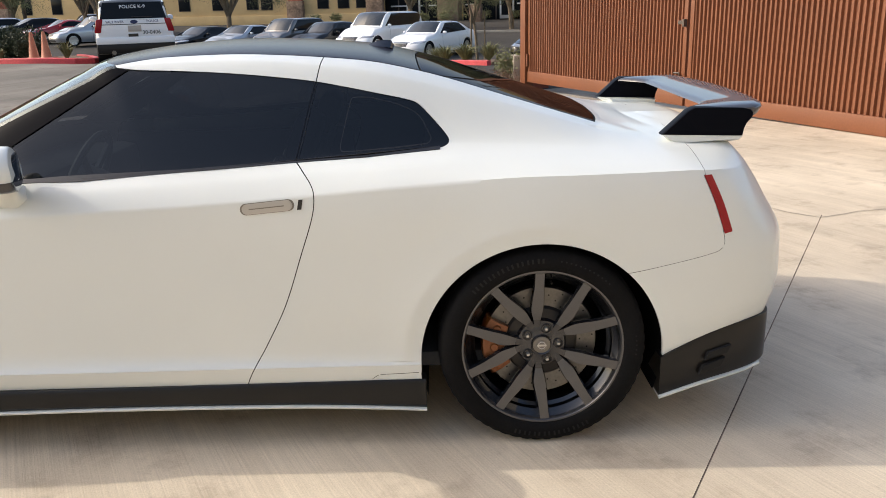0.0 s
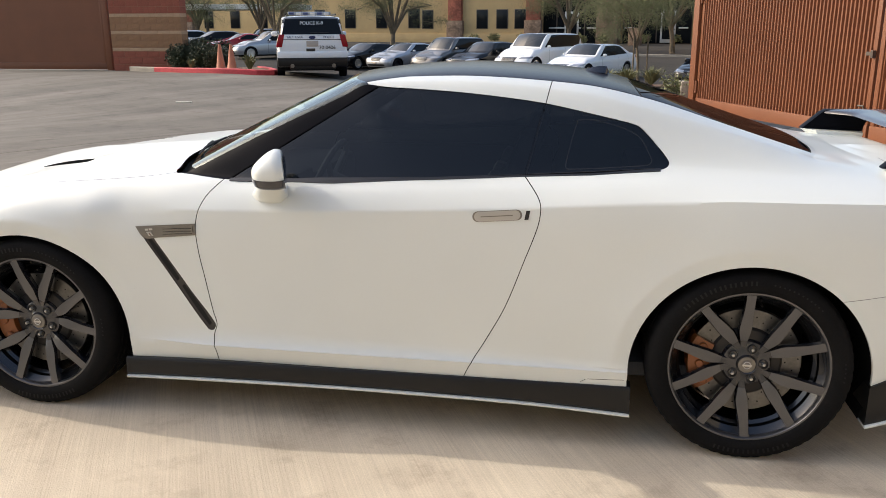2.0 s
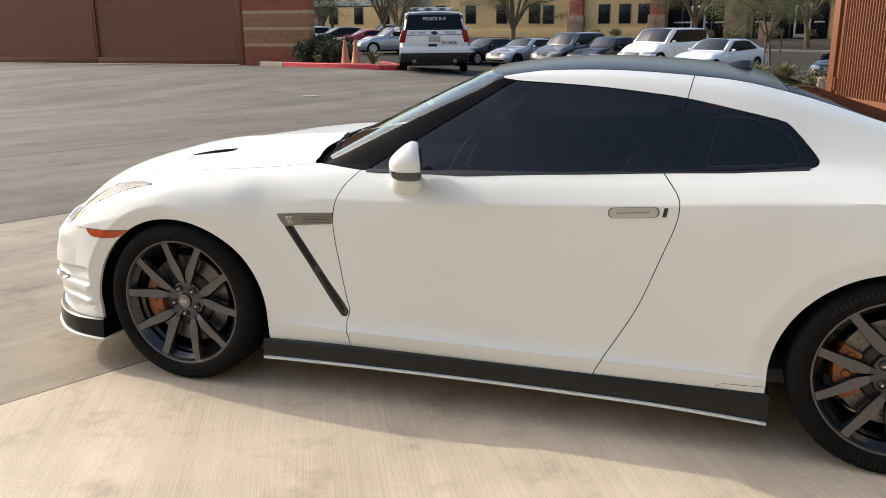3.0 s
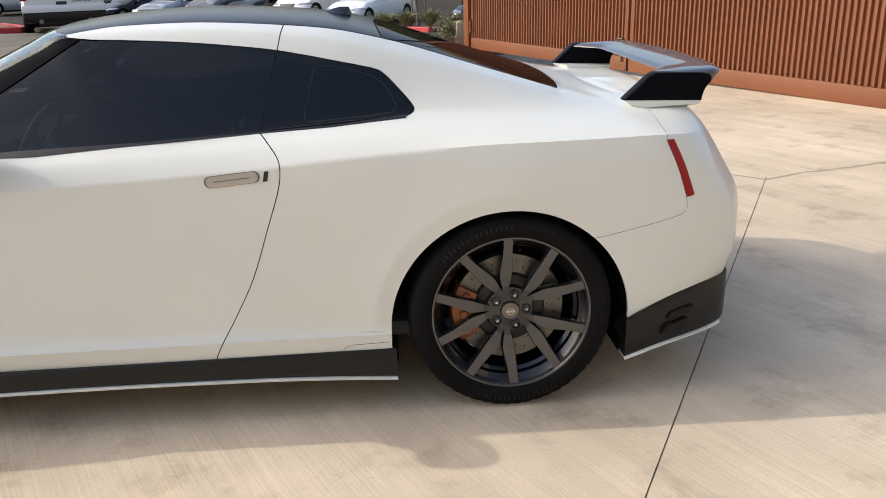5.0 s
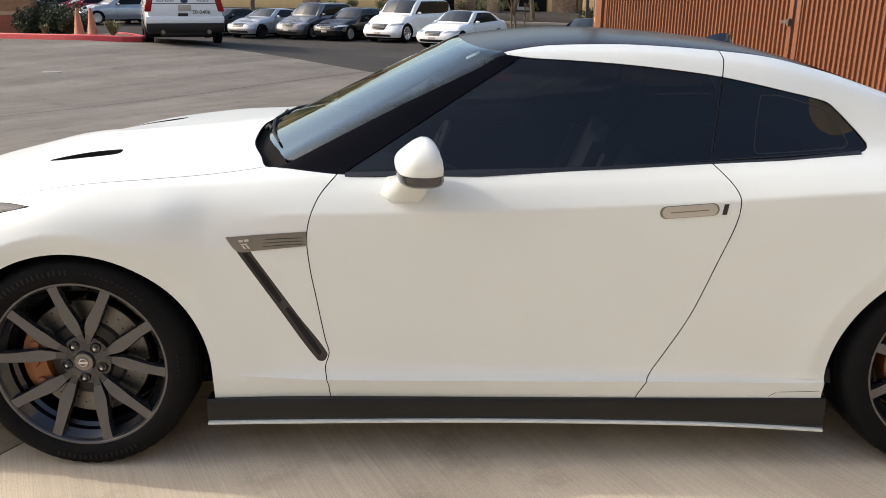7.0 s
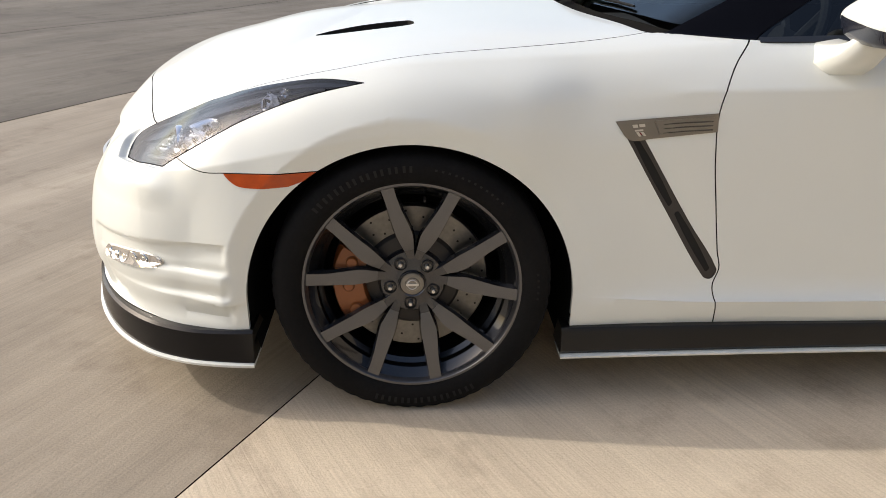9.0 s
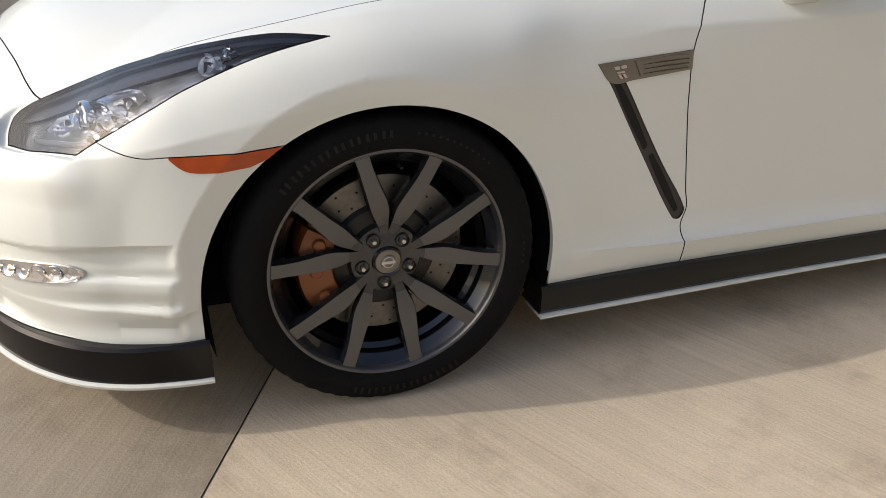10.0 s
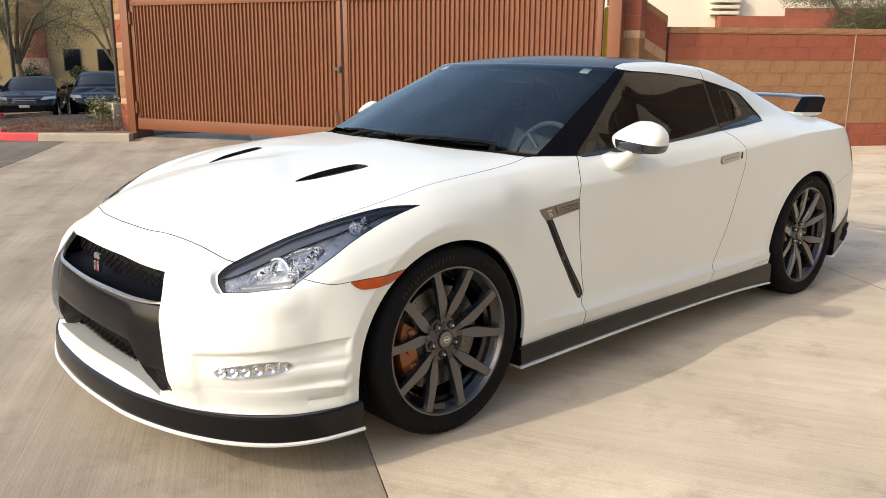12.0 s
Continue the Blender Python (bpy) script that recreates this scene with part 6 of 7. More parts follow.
box("grille_back", (-2.15, -.56, .20), (-2.12, .56, .66), M_GAP, coupe)
bm = bmesh.new()
for lo, hi in (((-2.296, -.024, .618), (-2.281, -.004, .640)), ((-2.296, .002, .618), (-2.281, .022, .640)), ((-2.300, -.022, .574), (-2.285, -.014, .612)), ((-2.300, .010, .574), (-2.285, .022, .594)), ((-2.300, .006, .598), (-2.285, .018, .612))):
    add_box(bm, lo, hi, .004)
part("front_badge", bm, M_CHROME, coupe, "small bright metal badge")
box("badge_inlay", (-2.299, -.013, .574), (-2.286, .009, .610), M_BADGE, coupe, "dark red inlay", .002)


# door mirrors
def superball(c, r, e=0.75, nu=28, nv=16, lo=-1, hi=1, flat=None):
    V, F = [], []
    sg = lambda v, p: math.copysign(abs(v) ** p, v)
    for j in range(nv + 1):
        b = math.asin(lo + (hi - lo) * j / nv)
        for i in range(nu):
            a = 2 * math.pi * i / nu
            p = [sg(math.cos(b), e) * sg(math.cos(a), e) * r[0], sg(math.cos(b), e) * sg(math.sin(a), e) * r[1], sg(math.sin(b), e) * r[2]]
            if flat is not None:
                p[0] = min(p[0], flat - .42 * p[1])
            V.append((c[0] + p[0], c[1] + p[1], c[2] + p[2]))
    for j in range(nv):
        for i in range(nu):
            F.append((j * nu + i, j * nu + (i + 1) % nu, (j + 1) * nu + (i + 1) % nu, (j + 1) * nu + i))
    F.append(tuple(range(nu))[::-1])
    F.append(tuple(range(nv * nu, (nv + 1) * nu)))
    return V, F


_mc = (-.314, -.936, .998)


def mirror_shell(grow, cap):
    """The mirror's shell, domed above, upright below and cut flat behind: its cap, or the black band along its foot."""
    V, F, nu, nv = [], [], 52, 36
    sg = lambda v, p: math.copysign(abs(v) ** p, v)
    for j in range(nv + 1):
        h = -1 + 2 * j / nv
        f = max(0.0, 1 - h ** 2.1) ** .62 if h > 0 else 1 - .16 * h * h - .5 * max(0, -h - .85)
        z = h * .082 if h > 0 else h * .054
        for i in range(nu):
            a = 2 * math.pi * i / nu
            V.append((f * (.076 + grow) * sg(math.cos(a), .72), f ** (.72 if math.sin(a) < 0 else 1.1) * (.116 + grow) * sg(math.sin(a), .66), z))
    for j in range(nv):
        for i in range(nu):
            a, b = j * nu + i, j * nu + (i + 1) % nu
            F += [(a, b, b + nu), (a, b + nu, a + nu)]
    V.append((0, 0, -.054))
    F += [((i + 1) % nu, i, len(V) - 1) for i in range(nu)]
    V = np.array(V)
    V[:, 2] *= 1 - .20 * ease(V[:, 1], -.02, .115)
    V[:, 2] *= 1 - .30 * ease(-V[:, 0], -.02, .075) * (V[:, 2] > 0)
    V[:, 0] = np.minimum(V[:, 0], .034 + grow - .24 * V[:, 1] - .10 * V[:, 2]) - .10 * V[:, 1]
    shell = Skin(V, np.array(F), np.zeros(len(V)), np.zeros(len(V)))
    line = lambda D: np.minimum(.12 * (D[:, 1] + .05) - .012 - D[:, 2], (.075 - D[:, 1]) * .45)
    shell.cut(line)
    on = line(shell.centres()) > 0
    V, F = compact(shell.D[:, :3], shell.T[~on if cap else on])
    return V + np.array(_mc), F.tolist()


both("mirror_cap", *mirror_shell(.0, True), M_PEARL, "pearl white door mirror cap", sharp=40)
both("mirror_band", *mirror_shell(.0015, False), M_BLACKGLOSS, "gloss black lower mirror band", sharp=40)
both("mirror_bezel", *superball((_mc[0] + .004, _mc[1] + .004, _mc[2] + .002), (.040, .098, .052), .7, flat=.0325), M_TRIM, "black mirror surround", sharp=50)
both("mirror_glass", *superball((_mc[0] + .004, _mc[1] + .004, _mc[2] + .004), (.0400, .086, .044), .6, flat=.0360), M_CHROME)
_V, _F = sweep([[(x + dx * s, y, z + dz * s) for dx, dz in ((-.05, .0), (-.035, .028), (.0, .034), (.035, .026), (.05, 0), (.03, -.022), (-.03, -.022))] for x, y, z, s in ((-.365, -.82, .888, 1.55), (-.365, -.872, .890, 1.4), (-.35, -.91, .912, 1.15), (-.335, -.94, .95, .9))])
both("mirror_stalk", _V, _F, M_PEARL, sharp=100)

# rear wing
_secs = []
for w in np.linspace(-.622, .622, 81):
    a = abs(w)
    drop = max(0, a - .52) / .102
    zz = 1.101 - .014 * (1 - math.sqrt(max(0, 1 - drop * drop)))
    xf = 2.035 - .115 * ease(np.array(a), .40, .625)
    xr = 2.262 - .065 * (a / .62) ** 2.5 - .04 * drop ** 4
    th = .018 + .012 * drop
    xm = (xf + xr) / 2
    _secs.append([(xf, w, zz - .018), (xf + .006, w, zz - .009), (xf + .03, w, zz - .003), (xm, w, zz + .004), (xr - .03, w, zz + .006), (xr - .006, w, zz + .002), (xr, w, zz - .008), (xr - .010, w, zz - th), (xm, w, zz - th - .004), (xf + .02, w, zz - th)])
V, F = sweep(_secs)
obj("wing_blade", V, F, M_BLADE, coupe, "gloss black wing blade", sharp=50)
_pl8 = [(1.814, 1.021), (1.86, 1.068), (1.90, 1.109), (1.922, 1.122), (2.0, 1.121), (2.09, 1.117), (2.115, 1.110), (2.124, 1.098), (2.122, 1.082), (2.104, 1.058), (2.096, 1.036), (2.092, 1.010)]
_pl8 = [(1.049 + (x - 1.049) * 1.034, 1.478 - (1.478 - z) * 1.034) for x, z in _pl8]
_pl8 = [(x, 1.005 + (z - 1.005) * .89) for x, z in _pl8]
_cx8, _cz8 = 2.03, 1.05
both("wing_endplate", *sweep([[(_cx8 + (x - _cx8) * k, -w, _cz8 + (z - _cz8) * k) for x, z in _pl8] for w, k in ((.626, .97), (.623, .99), (.618, 1.0), (.585, 1.0), (.568, .97))]), M_NAVY, "black wing end plate", sharp=40)
both("wing_foot", *sweep([[(xf, -w, 1.005), (xr, -w, .995), (xr - .01, -w, .985 - d), (xf + .05, -w, .975 - d)] for w, xf, xr, d in ((.624, 1.846, 2.127, 0), (.61, 1.842, 2.130, .006), (.55, 1.86, 2.12, .02), (.50, 1.89, 2.11, .04))]), M_PEARL, "white wing foot", sharp=30)

# aerial fin, wipers
V, F = sweep([[(x, -wd, z), (x + .004, 0, z + h), (x, wd, z), (x, 0, z - .01)] for x, z, wd, h in ((.775, 1.308, .010, .004), (.80, 1.306, .018, .016), (.835, 1.302, .022, .027), (.868, 1.297, .018, .031), (.88, 1.293, .010, .010))])
obj("aerial_fin", V, F, M_BLACKGLOSS, coupe, "small black roof aerial fin", sharp=50)
for pts, arm in (([(-.905, -.02), (-.880, -.20), (-.845, -.38), (-.795, -.55)], [(-.925, -.10), (-.895, -.20), (-.865, -.31)]), ([(-.835, .50), (-.87, .30), (-.895, .12), (-.905, -.0)], [(-.915, .34), (-.905, .25), (-.90, .18)])):
    lay = lambda p, up: Vector((p[0], p[1], on_skin(0, 0, 0, (0, 0, -1), (p[0], -abs(p[1]) - .001, 2))[0].z + up))
    bm = bmesh.new()
    add_tube(bm, [lay(p, .010) for p in pts], [.005, .006, .006, .004], 6)
    add_tube(bm, [lay(arm[0], .0), lay(arm[1], .018), lay(arm[2], .015)], [.010, .007, .005], 6)
    part("wiper", bm, M_WIPER, coupe, "black windscreen wiper", smooth=True)
both("tax_sticker", [(-.125, -.515, 1.283), (-.125, -.465, 1.287), (-.17, -.47, 1.266), (-.17, -.52, 1.262)], [(0, 1, 2, 3)], M_INKWHITE, smooth=False)


# ---- wheels ----
def wheel(at, mirrored, pair_axis):
    """Rim with ten spokes, tyre, disc, caliper; the axle lies along y and the face towards -y."""
    V, F = lathe([(.268, .262), (.262, .25), (.232, .225), (.222, .15), (.226, .062), (.237, .052), (.240, .034), (.254, .020), (.259, .012)], 96)
    w = obj("wheel", V, F, M_BARREL, coupe, "gunmetal ten-spoke wheel", sharp=30)
    V, F = lathe([(.259, .012), (.262, .006), (.2635, .001), (.2665, -.003), (.2725, -.003), (.2745, .001), (.274, .012)], 96)
    obj("rim_lip", V, F, M_GUNFACE, w, "paler metal rim lip", sharp=30)
    prof = [(.262, .02), (.2695, .004), (.273, -.004), (.280, -.011), (.298, -.0165), (.318, -.0155), (.334, -.008), (.3435, .004), (.3488, .020), (.351, .034)]
    for g in (.058, .098, .142, .182):
        prof += [(.3515, g - .007), (.3445, g - .005), (.3445, g + .005), (.3515, g + .007)]
    prof += [(.351, .212), (.3488, .226), (.3435, .242), (.334, .254), (.318, .262), (.298, .263), (.273, .252), (.262, .235)]
    V, F = lathe(prof, 168)
    V = np.array(V)
    rr = np.hypot(V[:, 0], V[:, 2])
    an = np.arctan2(V[:, 2], V[:, 0])
    slot = ((np.round((an + math.pi) / (2 * math.pi) * 168) % 3) == 0) & (rr > .340) & ((V[:, 1] < .05) | (V[:, 1] > .19))
    V[slot] *= np.array([.993, 1, .993])
    obj("tyre", V, F, M_RUBBER, w, "black low-profile tyre", sharp=40)
    # raised sidewall marks, as plain bars
    def mark(a0, a1, r0, r1, y=-.0162):
        V2, n = [], 4
        for i in range(n + 1):
            a = radians(a0 + (a1 - a0) * i / n)
            V2 += [(r0 * math.cos(a), y, r0 * math.sin(a)), (r1 * math.cos(a), y + (.0008 if r1 > .325 else 0), r1 * math.sin(a))]
        return V2, [(2 * i, 2 * i + 1, 2 * i + 3, 2 * i + 2) for i in range(n)]
    for r0, r1, wide, spots in ((.302, .3185, 1.25, [138 - i * 6.3 - d for i in range(8) for d in (0, 2.9)] + [-60 - i * 6.3 - d for i in range(8) for d in (0, 2.9)]),  (.309, .3145, 1.1, [80 - i * 3.0 for i in range(12)] + [8 - i * 3 for i in range(5)])):
        v, f = mark(-wide, 0, r0, r1, -.0182)
        me3 = mesh_data("sidewall_mark", v, f, M_LETTER, False)
        for a0 in spots:
            o = new("sidewall_mark", me3)
            o.parent = w
            o.rotation_euler = (0, -radians(a0), 0)
    # spokes, in five pairs that close up towards the hub
    rs = [.034, .046, .060, .078, .088, .098, .108, .118, .128, .138, .15, .175, .205, .235, .256, .269]
    hw = curve([.034, .078, .098, .118, .138, .16, .19, .24, .269], [.0085, .0105, .0140, .0178, .0198, .0190, .0166, .0150, .0165], rs)
    fy = curve([.034, .055, .08, .11, .15, .2, .25, .269], [.042, .043, .037, .026, .016, .009, .0045, .003], rs)
    mid = curve([.034, .08, .12, .16, .21, .269], [.0085, .0125, .0125, .0095, .004, 0], rs)
    mes = []
    for way in (-1, 1):
        sec = []
        for r, h, y, c in zip(rs, hw, fy, mid):
            sec.append([(r, y + dy, way * c + dz) for dz, dy in ((-h, 0), (-h * .1 * way, -.0012), (h, 0), (h + .0045, .014), (h + .001, .036), (-h - .001, .036), (-h - .0045, .014))])
        Vs, Fs = sweep(sec)
        fm = [1 if (k % 7) in (0, 1) and i >= 4 else 0 for i in range(len(rs) - 1) for k in range(7)] + [0, 0]
        mes.append(mesh_data("spoke", Vs, [f[::-1] for f in Fs], [M_GUN, M_GUNFACE], True, 24, fm))
    for k in range(10):
        sp = new("spoke", mes[k % 2])
        sp.parent = w
        ang = pair_axis + 72 * (k // 2) + (18 if k % 2 == 0 else -18)
        sp.matrix_basis = Matrix.Rotation(radians(-ang), 4, "Y")
    V, F = lathe([(.0001, .030), (.03, .030), (.034, .027), (.036, .034), (.050, .040), (.066, .042), (.080, .047), (.088, .060), (.086, .09)], 48)
    obj("hub", V, F, M_GUN, w, sharp=30)
    V, F = lathe([(.0001, .0245), (.012, .0245), (.0135, .022), (.017, .022), (.0185, .0245), (.024, .025), (.029, .027), (.030, .031)], 36)
    obj("hub_cap", V, F, M_GARNISH, w, "round metal hub cap")
    bm = bmesh.new()
    add_box(bm, (-.016, .0215, -.0035), (.016, .0245, .0035), .001)
    m_ring = [Vector((.0125 * math.cos(q), .0228, .0125 * math.sin(q))) for q in np.linspace(0, 2 * math.pi, 21)]
    add_tube(bm, m_ring, .0016, 5)
    part("cap_emblem", bm, M_SATIN, w, "plain bright emblem", smooth=True)
    V, F = lathe([(.0001, .027), (.0045, .0275), (.0062, .031), (.0064, .045)], 12)
    nut = mesh_data("lug_nut", V, F, M_SATIN, True, 40)
    V, F = lathe([(.0064, .043), (.0125, .0415), (.0150, .0345), (.0162, .0345), (.0172, .044)], 16)
    seat = mesh_data("nut_seat", V, F, M_TRIM, True, 40)
    for k in range(5):
        a = radians(pair_axis + 36 + 72 * k)
        for me2, nm in ((nut, "lug_nut"), (seat, "nut_seat")):
            o = new(nm, me2)
            o.parent = w
            o.location = (.0575 * math.cos(a), 0, .0575 * math.sin(a))
    V, F = lathe([(.070, .058), (.10, .060), (.118, .064), (.126, .074)], 72)
    obj("disc_hat", V, F, M_HAT, w, "dark brake disc hat", sharp=30)
    V, F = lathe([(.126, .075), (.190, .075), (.192, .079), (.192, .100), (.126, .100)], 72)
    obj("brake_disc", V, F, M_DISC, w, "drilled steel brake disc", sharp=30)
    vs, fs = [], []
    for ring, n, off in ((.136, 12, 0), (.150, 12, 10), (.164, 12, 20), (.179, 12, 5)):
        for k in range(n):
            a = radians(off + 360 * k / n)
            c = (ring * math.cos(a), .0745, ring * math.sin(a))
            b0 = len(vs)
            vs += [(c[0] + .0032 * math.cos(t), c[1], c[2] + .0032 * math.sin(t)) for t in (math.pi / 3 * i for i in range(6))]
            fs.append(tuple(b0 + i for i in range(6)))
    tagged(obj("disc_hole", vs, fs, M_GAP, w, smooth=False), kind="stuff")
    V, F = lathe([(.225, .20), (.10, .20), (.02, .19)], 48)
    obj("wheel_backing", V, F, M_WELL, w)
    sec = []
    for a in np.linspace(radians(152), radians(214), 14):
        c, s = math.cos(a), math.sin(a)
        e = .006 * (abs(a - radians(183)) / radians(31)) ** 4
        sec.append([(r * c, y, r * s) for r, y in ((.118 + e, .066), (.125, .046 + e), (.165, .040 + e), (.198 - e, .048 + e), (.204, .066), (.204, .118), (.118, .118))])
    V, F = sweep(sec)
    obj("brake_caliper", V, F, M_CALIPER, w, "bronze-orange brake caliper", sharp=35)
    for a0 in (160, 183, 206):
        a = radians(a0)
        V, F = lathe([(.0001, 0), (.012, .0), (.015, .004), (.015, .02)], 14)
        o = obj("caliper_bolt", V, F, M_CALIPER, w)
        o.location = (.16 * math.cos(a), .034, .16 * math.sin(a))
    V, F = lathe([(.0001, -.02), (.003, -.02), (.004, 0), (.004, .01)], 8)
    o = obj("valve_stem", V, F, M_TRIM, w)
    o.location = (.222 * math.cos(radians(82)), .04, .222 * math.sin(radians(82)))
    w.matrix_basis = pose(*at, 0, 0, 180 if mirrored else 0) @ pose(0, 0, 0, -1.0 if not mirrored else 1.0, 0, 0) @ Matrix.Diagonal((1.012, 1, 1.012, 1))
    return w


wheel((-1.39, -.922, .338), False, 85)
wheel((1.39, -.926, .338), False, 110)
wheel((-1.39, .922, .338), True, 85)
wheel((1.39, .926, .338), True, 110)


# ---- cabin ----
def seat(name, x, y, label):
    bm = bmesh.new()
    add_box(bm, (-.26, -.25, .30), (.26, .25, .46), .05)
    add_box(bm, (-.27, -.27, .36), (.24, -.18, .52), .04)
    add_box(bm, (-.27, .18, .36), (.24, .27, .52), .04)
    s = part(name, bm, M_SEAT, coupe, label, smooth=True)
    bm = bmesh.new()
    tilt = Matrix.Translation((.22, 0, .44)) @ Matrix.Rotation(radians(22), 4, "Y")
    add_box(bm, (-.06, -.24, 0), (.06, .24, .52), .045, tilt)
    add_box(bm, (-.11, -.27, .05), (.05, -.20, .44), .03, tilt)
    add_box(bm, (-.11, .20, .05), (.05, .27, .44), .03, tilt)
    add_box(bm, (-.045, -.13, .51), (.055, .13, .70), .05, tilt)
    part("seat_back", bm, M_SEAT, s, smooth=True)
    s.location = (x, y, 0)


seat("driver_seat", .10, -.37, "charcoal leather bucket seat")
seat("passenger_seat", .10, .37, "charcoal leather bucket seat")
bm = bmesh.new()
add_box(bm, (-.86, -.70, .62), (-.46, .70, .84), .06)
add_box(bm, (-.60, -.52, .80), (-.40, -.22, .90), .04)
add_box(bm, (-.50, -.14, .30), (.35, .14, .56), .05)
part("dashboard", bm, M_DASH, coupe, "black dashboard", smooth=True)
bm = bmesh.new()
add_box(bm, (.72, -.62, .40), (1.35, .62, .62), .06)
add_box(bm, (.98, -.6, .55), (1.25, .6, .90), .06)
add_box(bm, (-.95, -.84, .24), (1.5, .84, .30), .02)
add_box(bm, (-.62, -.85, .28), (.62, -.80, .86), .02)
add_box(bm, (-.62, .80, .28), (.62, .85, .86), .02)
part("cabin_lining", bm, M_DASH, coupe, smooth=True)
bm = bmesh.new()
_st = Matrix.Translation((-.30, -.37, .86)) @ Matrix.Rotation(radians(-66), 4, "Y")
_ring = [_st @ Vector((.18 * math.cos(a), .18 * math.sin(a), 0)) for a in np.linspace(0, 2 * math.pi, 33)]
add_tube(bm, _ring, .014, 8)
for a in (0, 2.3, -2.3):
    add_tube(bm, [_st @ Vector((0, 0, -.02)), _st @ Vector((.175 * math.cos(a + math.pi), .175 * math.sin(a + math.pi), 0))], .014, 6)
add_tube(bm, [_st @ Vector((0, 0, .03)), _st @ Vector((0, 0, -.2))], .05, 12)
part("steering_wheel", bm, M_SEAT, coupe, "dark leather steering wheel", smooth=True)
bm = bmesh.new()
add_box(bm, (-.10, -.12, 1.205), (-.085, .12, 1.262), .012)
part("interior_mirror", bm, M_GARNISH, coupe, "interior mirror", smooth=True)


# ---- parked vehicles ----
def small_wheel(parent, at, r, width, rim):
    prof = [(r * .66, width * .10), (r * .70, 0), (r * .86, -.012), (r * .95, .004), (r, .03), (r, width - .03), (r * .94, width), (r * .6, width)]
    V, F = lathe(prof, 32)
    t = obj("wheel", V, F, M_RUBBER, parent, sharp=40)
    V, F = lathe([(r * .70, .004), (r * .66, .002), (r * .63, .02), (r * .60, .07), (r * .2, .07)], 32)
    obj("rim", V, F, rim, t, sharp=40)
    sec = [[(q, y, -h), (q, y, h), (q, y + .03, h * .6), (q, y + .03, -h * .6)] for q, h, y in ((.03, r * .10, .025), (r * .35, r * .085, .018), (r * .64, r * .075, .008))]
    Vs, Fs = sweep(sec)
    me = mesh_data("spoke", Vs, Fs, rim, True, 30)
    for k in range(6):
        s = new("spoke", me)
        s.parent = t
        s.rotation_euler = (0, radians(60 * k), 0)
    V, F = lathe([(.0001, .018), (.05, .02), (.07, .04)], 16)
    obj("hub_cap", V, F, rim, t)
    t.matrix_basis = Matrix.Translation(at)
    return t


def parked_car(label, at, turn, paint_mat, L=4.7, W=1.84, H=1.43, wheel_r=.33, base=2.75, over_f=.90, hood=.98, cowl=.34, roof0=.50, roof1=.74, tail=.90, belt=.93, deck=1.02, boxy=0.0, rim=None, dark_roof=False, group="parked cars", under=.28):
    """A parked road car: lofted body with arches, glass, lamps and wheels. The front looks along -x before the turn.
    cowl, roof0, roof1, tail: where the screen starts, the roof starts and ends and the rear glass ends, as shares of the length."""
    car = empty("parked_car", (at[0], at[1], hz(at[0], at[1])), label, "car", group, turn)
    h = W / 2
    x = lambda f: -L / 2 + L * f
    n0 = .62 + .12 * boxy

    def line(zf, zm, zr, wm, nose, tails, wend=.80):
        """nose and tails: how far the line draws in at each end."""
        return [(0, x(nose), 0, zf), (1, x(nose + .012), h * wend * .8, zf), (2, x(nose + .055), h * wm * .955, zf + (zm - zf) * .08), (3, x(.16), h * wm * .99, zf + (zm - zf) * .4), (5, x(.36), h * wm, zm), (8, x(.66), h * wm, zm), (10, x(.86), h * wm * .985, zm + (zr - zm) * .7), (11, x(1 - tails - .04), h * wm * .95, zr), (12, x(1 - tails - .008), h * wend * .8, zr), (13, x(1 - tails), 0, zr)]

    sill = line(.24, .24, under, .93, .02, .02)
    mid = line(.45, .50, max(.50, under + .10), 1.0, .0, .0)
    shl = line(.66, belt - .16, belt - .10, .99, .018, .012)
    blt = line(n0 + .08, belt, deck - .06, .93, .05, .03)
    rf_w = .70 + .10 * boxy
    hood_z = hood
    rail = [(0, x(.075), 0, n0 + .13), (1, x(.085), h * .55, n0 + .13), (2, x(.11), h * .76, n0 + .14), (3, x(.2), h * .80, hood_z - .06), (4, x(cowl), h * .82, hood_z), (5, x(roof0), h * rf_w, H - .05), (6.5, x((roof0 + roof1) / 2), h * rf_w, H - .035), (8, x(roof1), h * rf_w * .98, H - .07), (10, x(tail), h * .78, deck + .01), (11, x(min(tail + .035, .975)), h * .74, deck), (12, x(min(tail + .045, .982)), h * .5, deck), (13, x(min(tail + .05, .985)), 0, deck)]
    crown = [(0, x(.12), 0, n0 + .18), (1, x(.125), h * .35, n0 + .18), (2, x(.14), h * .45, n0 + .185), (3, x(.2), h * .48, hood_z - .03), (4, x(cowl - .02), h * .48, hood_z + .015), (5, x(roof0 - .02), h * .42, H - .012), (6.5, x((roof0 + roof1) / 2), h * .42, H), (8, x(roof1 + .005), h * .42, H - .03), (10, x(tail - .005), h * .45, deck + .02), (11, x(tail + .02), h * .42, deck + .01), (13, x(tail + .03), 0, deck + .01)]
    centre = [(0, x(.15), 0, n0 + .21), (3, x(.22), 0, hood_z - .015), (4, x(cowl - .03), 0, hood_z + .022), (5, x(roof0 - .03), 0, H), (6.5, x((roof0 + roof1) / 2), 0, H + .006), (8, x(roof1 + .01), 0, H - .02), (10, x(tail - .008), 0, deck + .025), (13, x(tail + .015), 0, deck + .015)]
    kk = {j: (4, 10) for j in (4, 5, 6)}
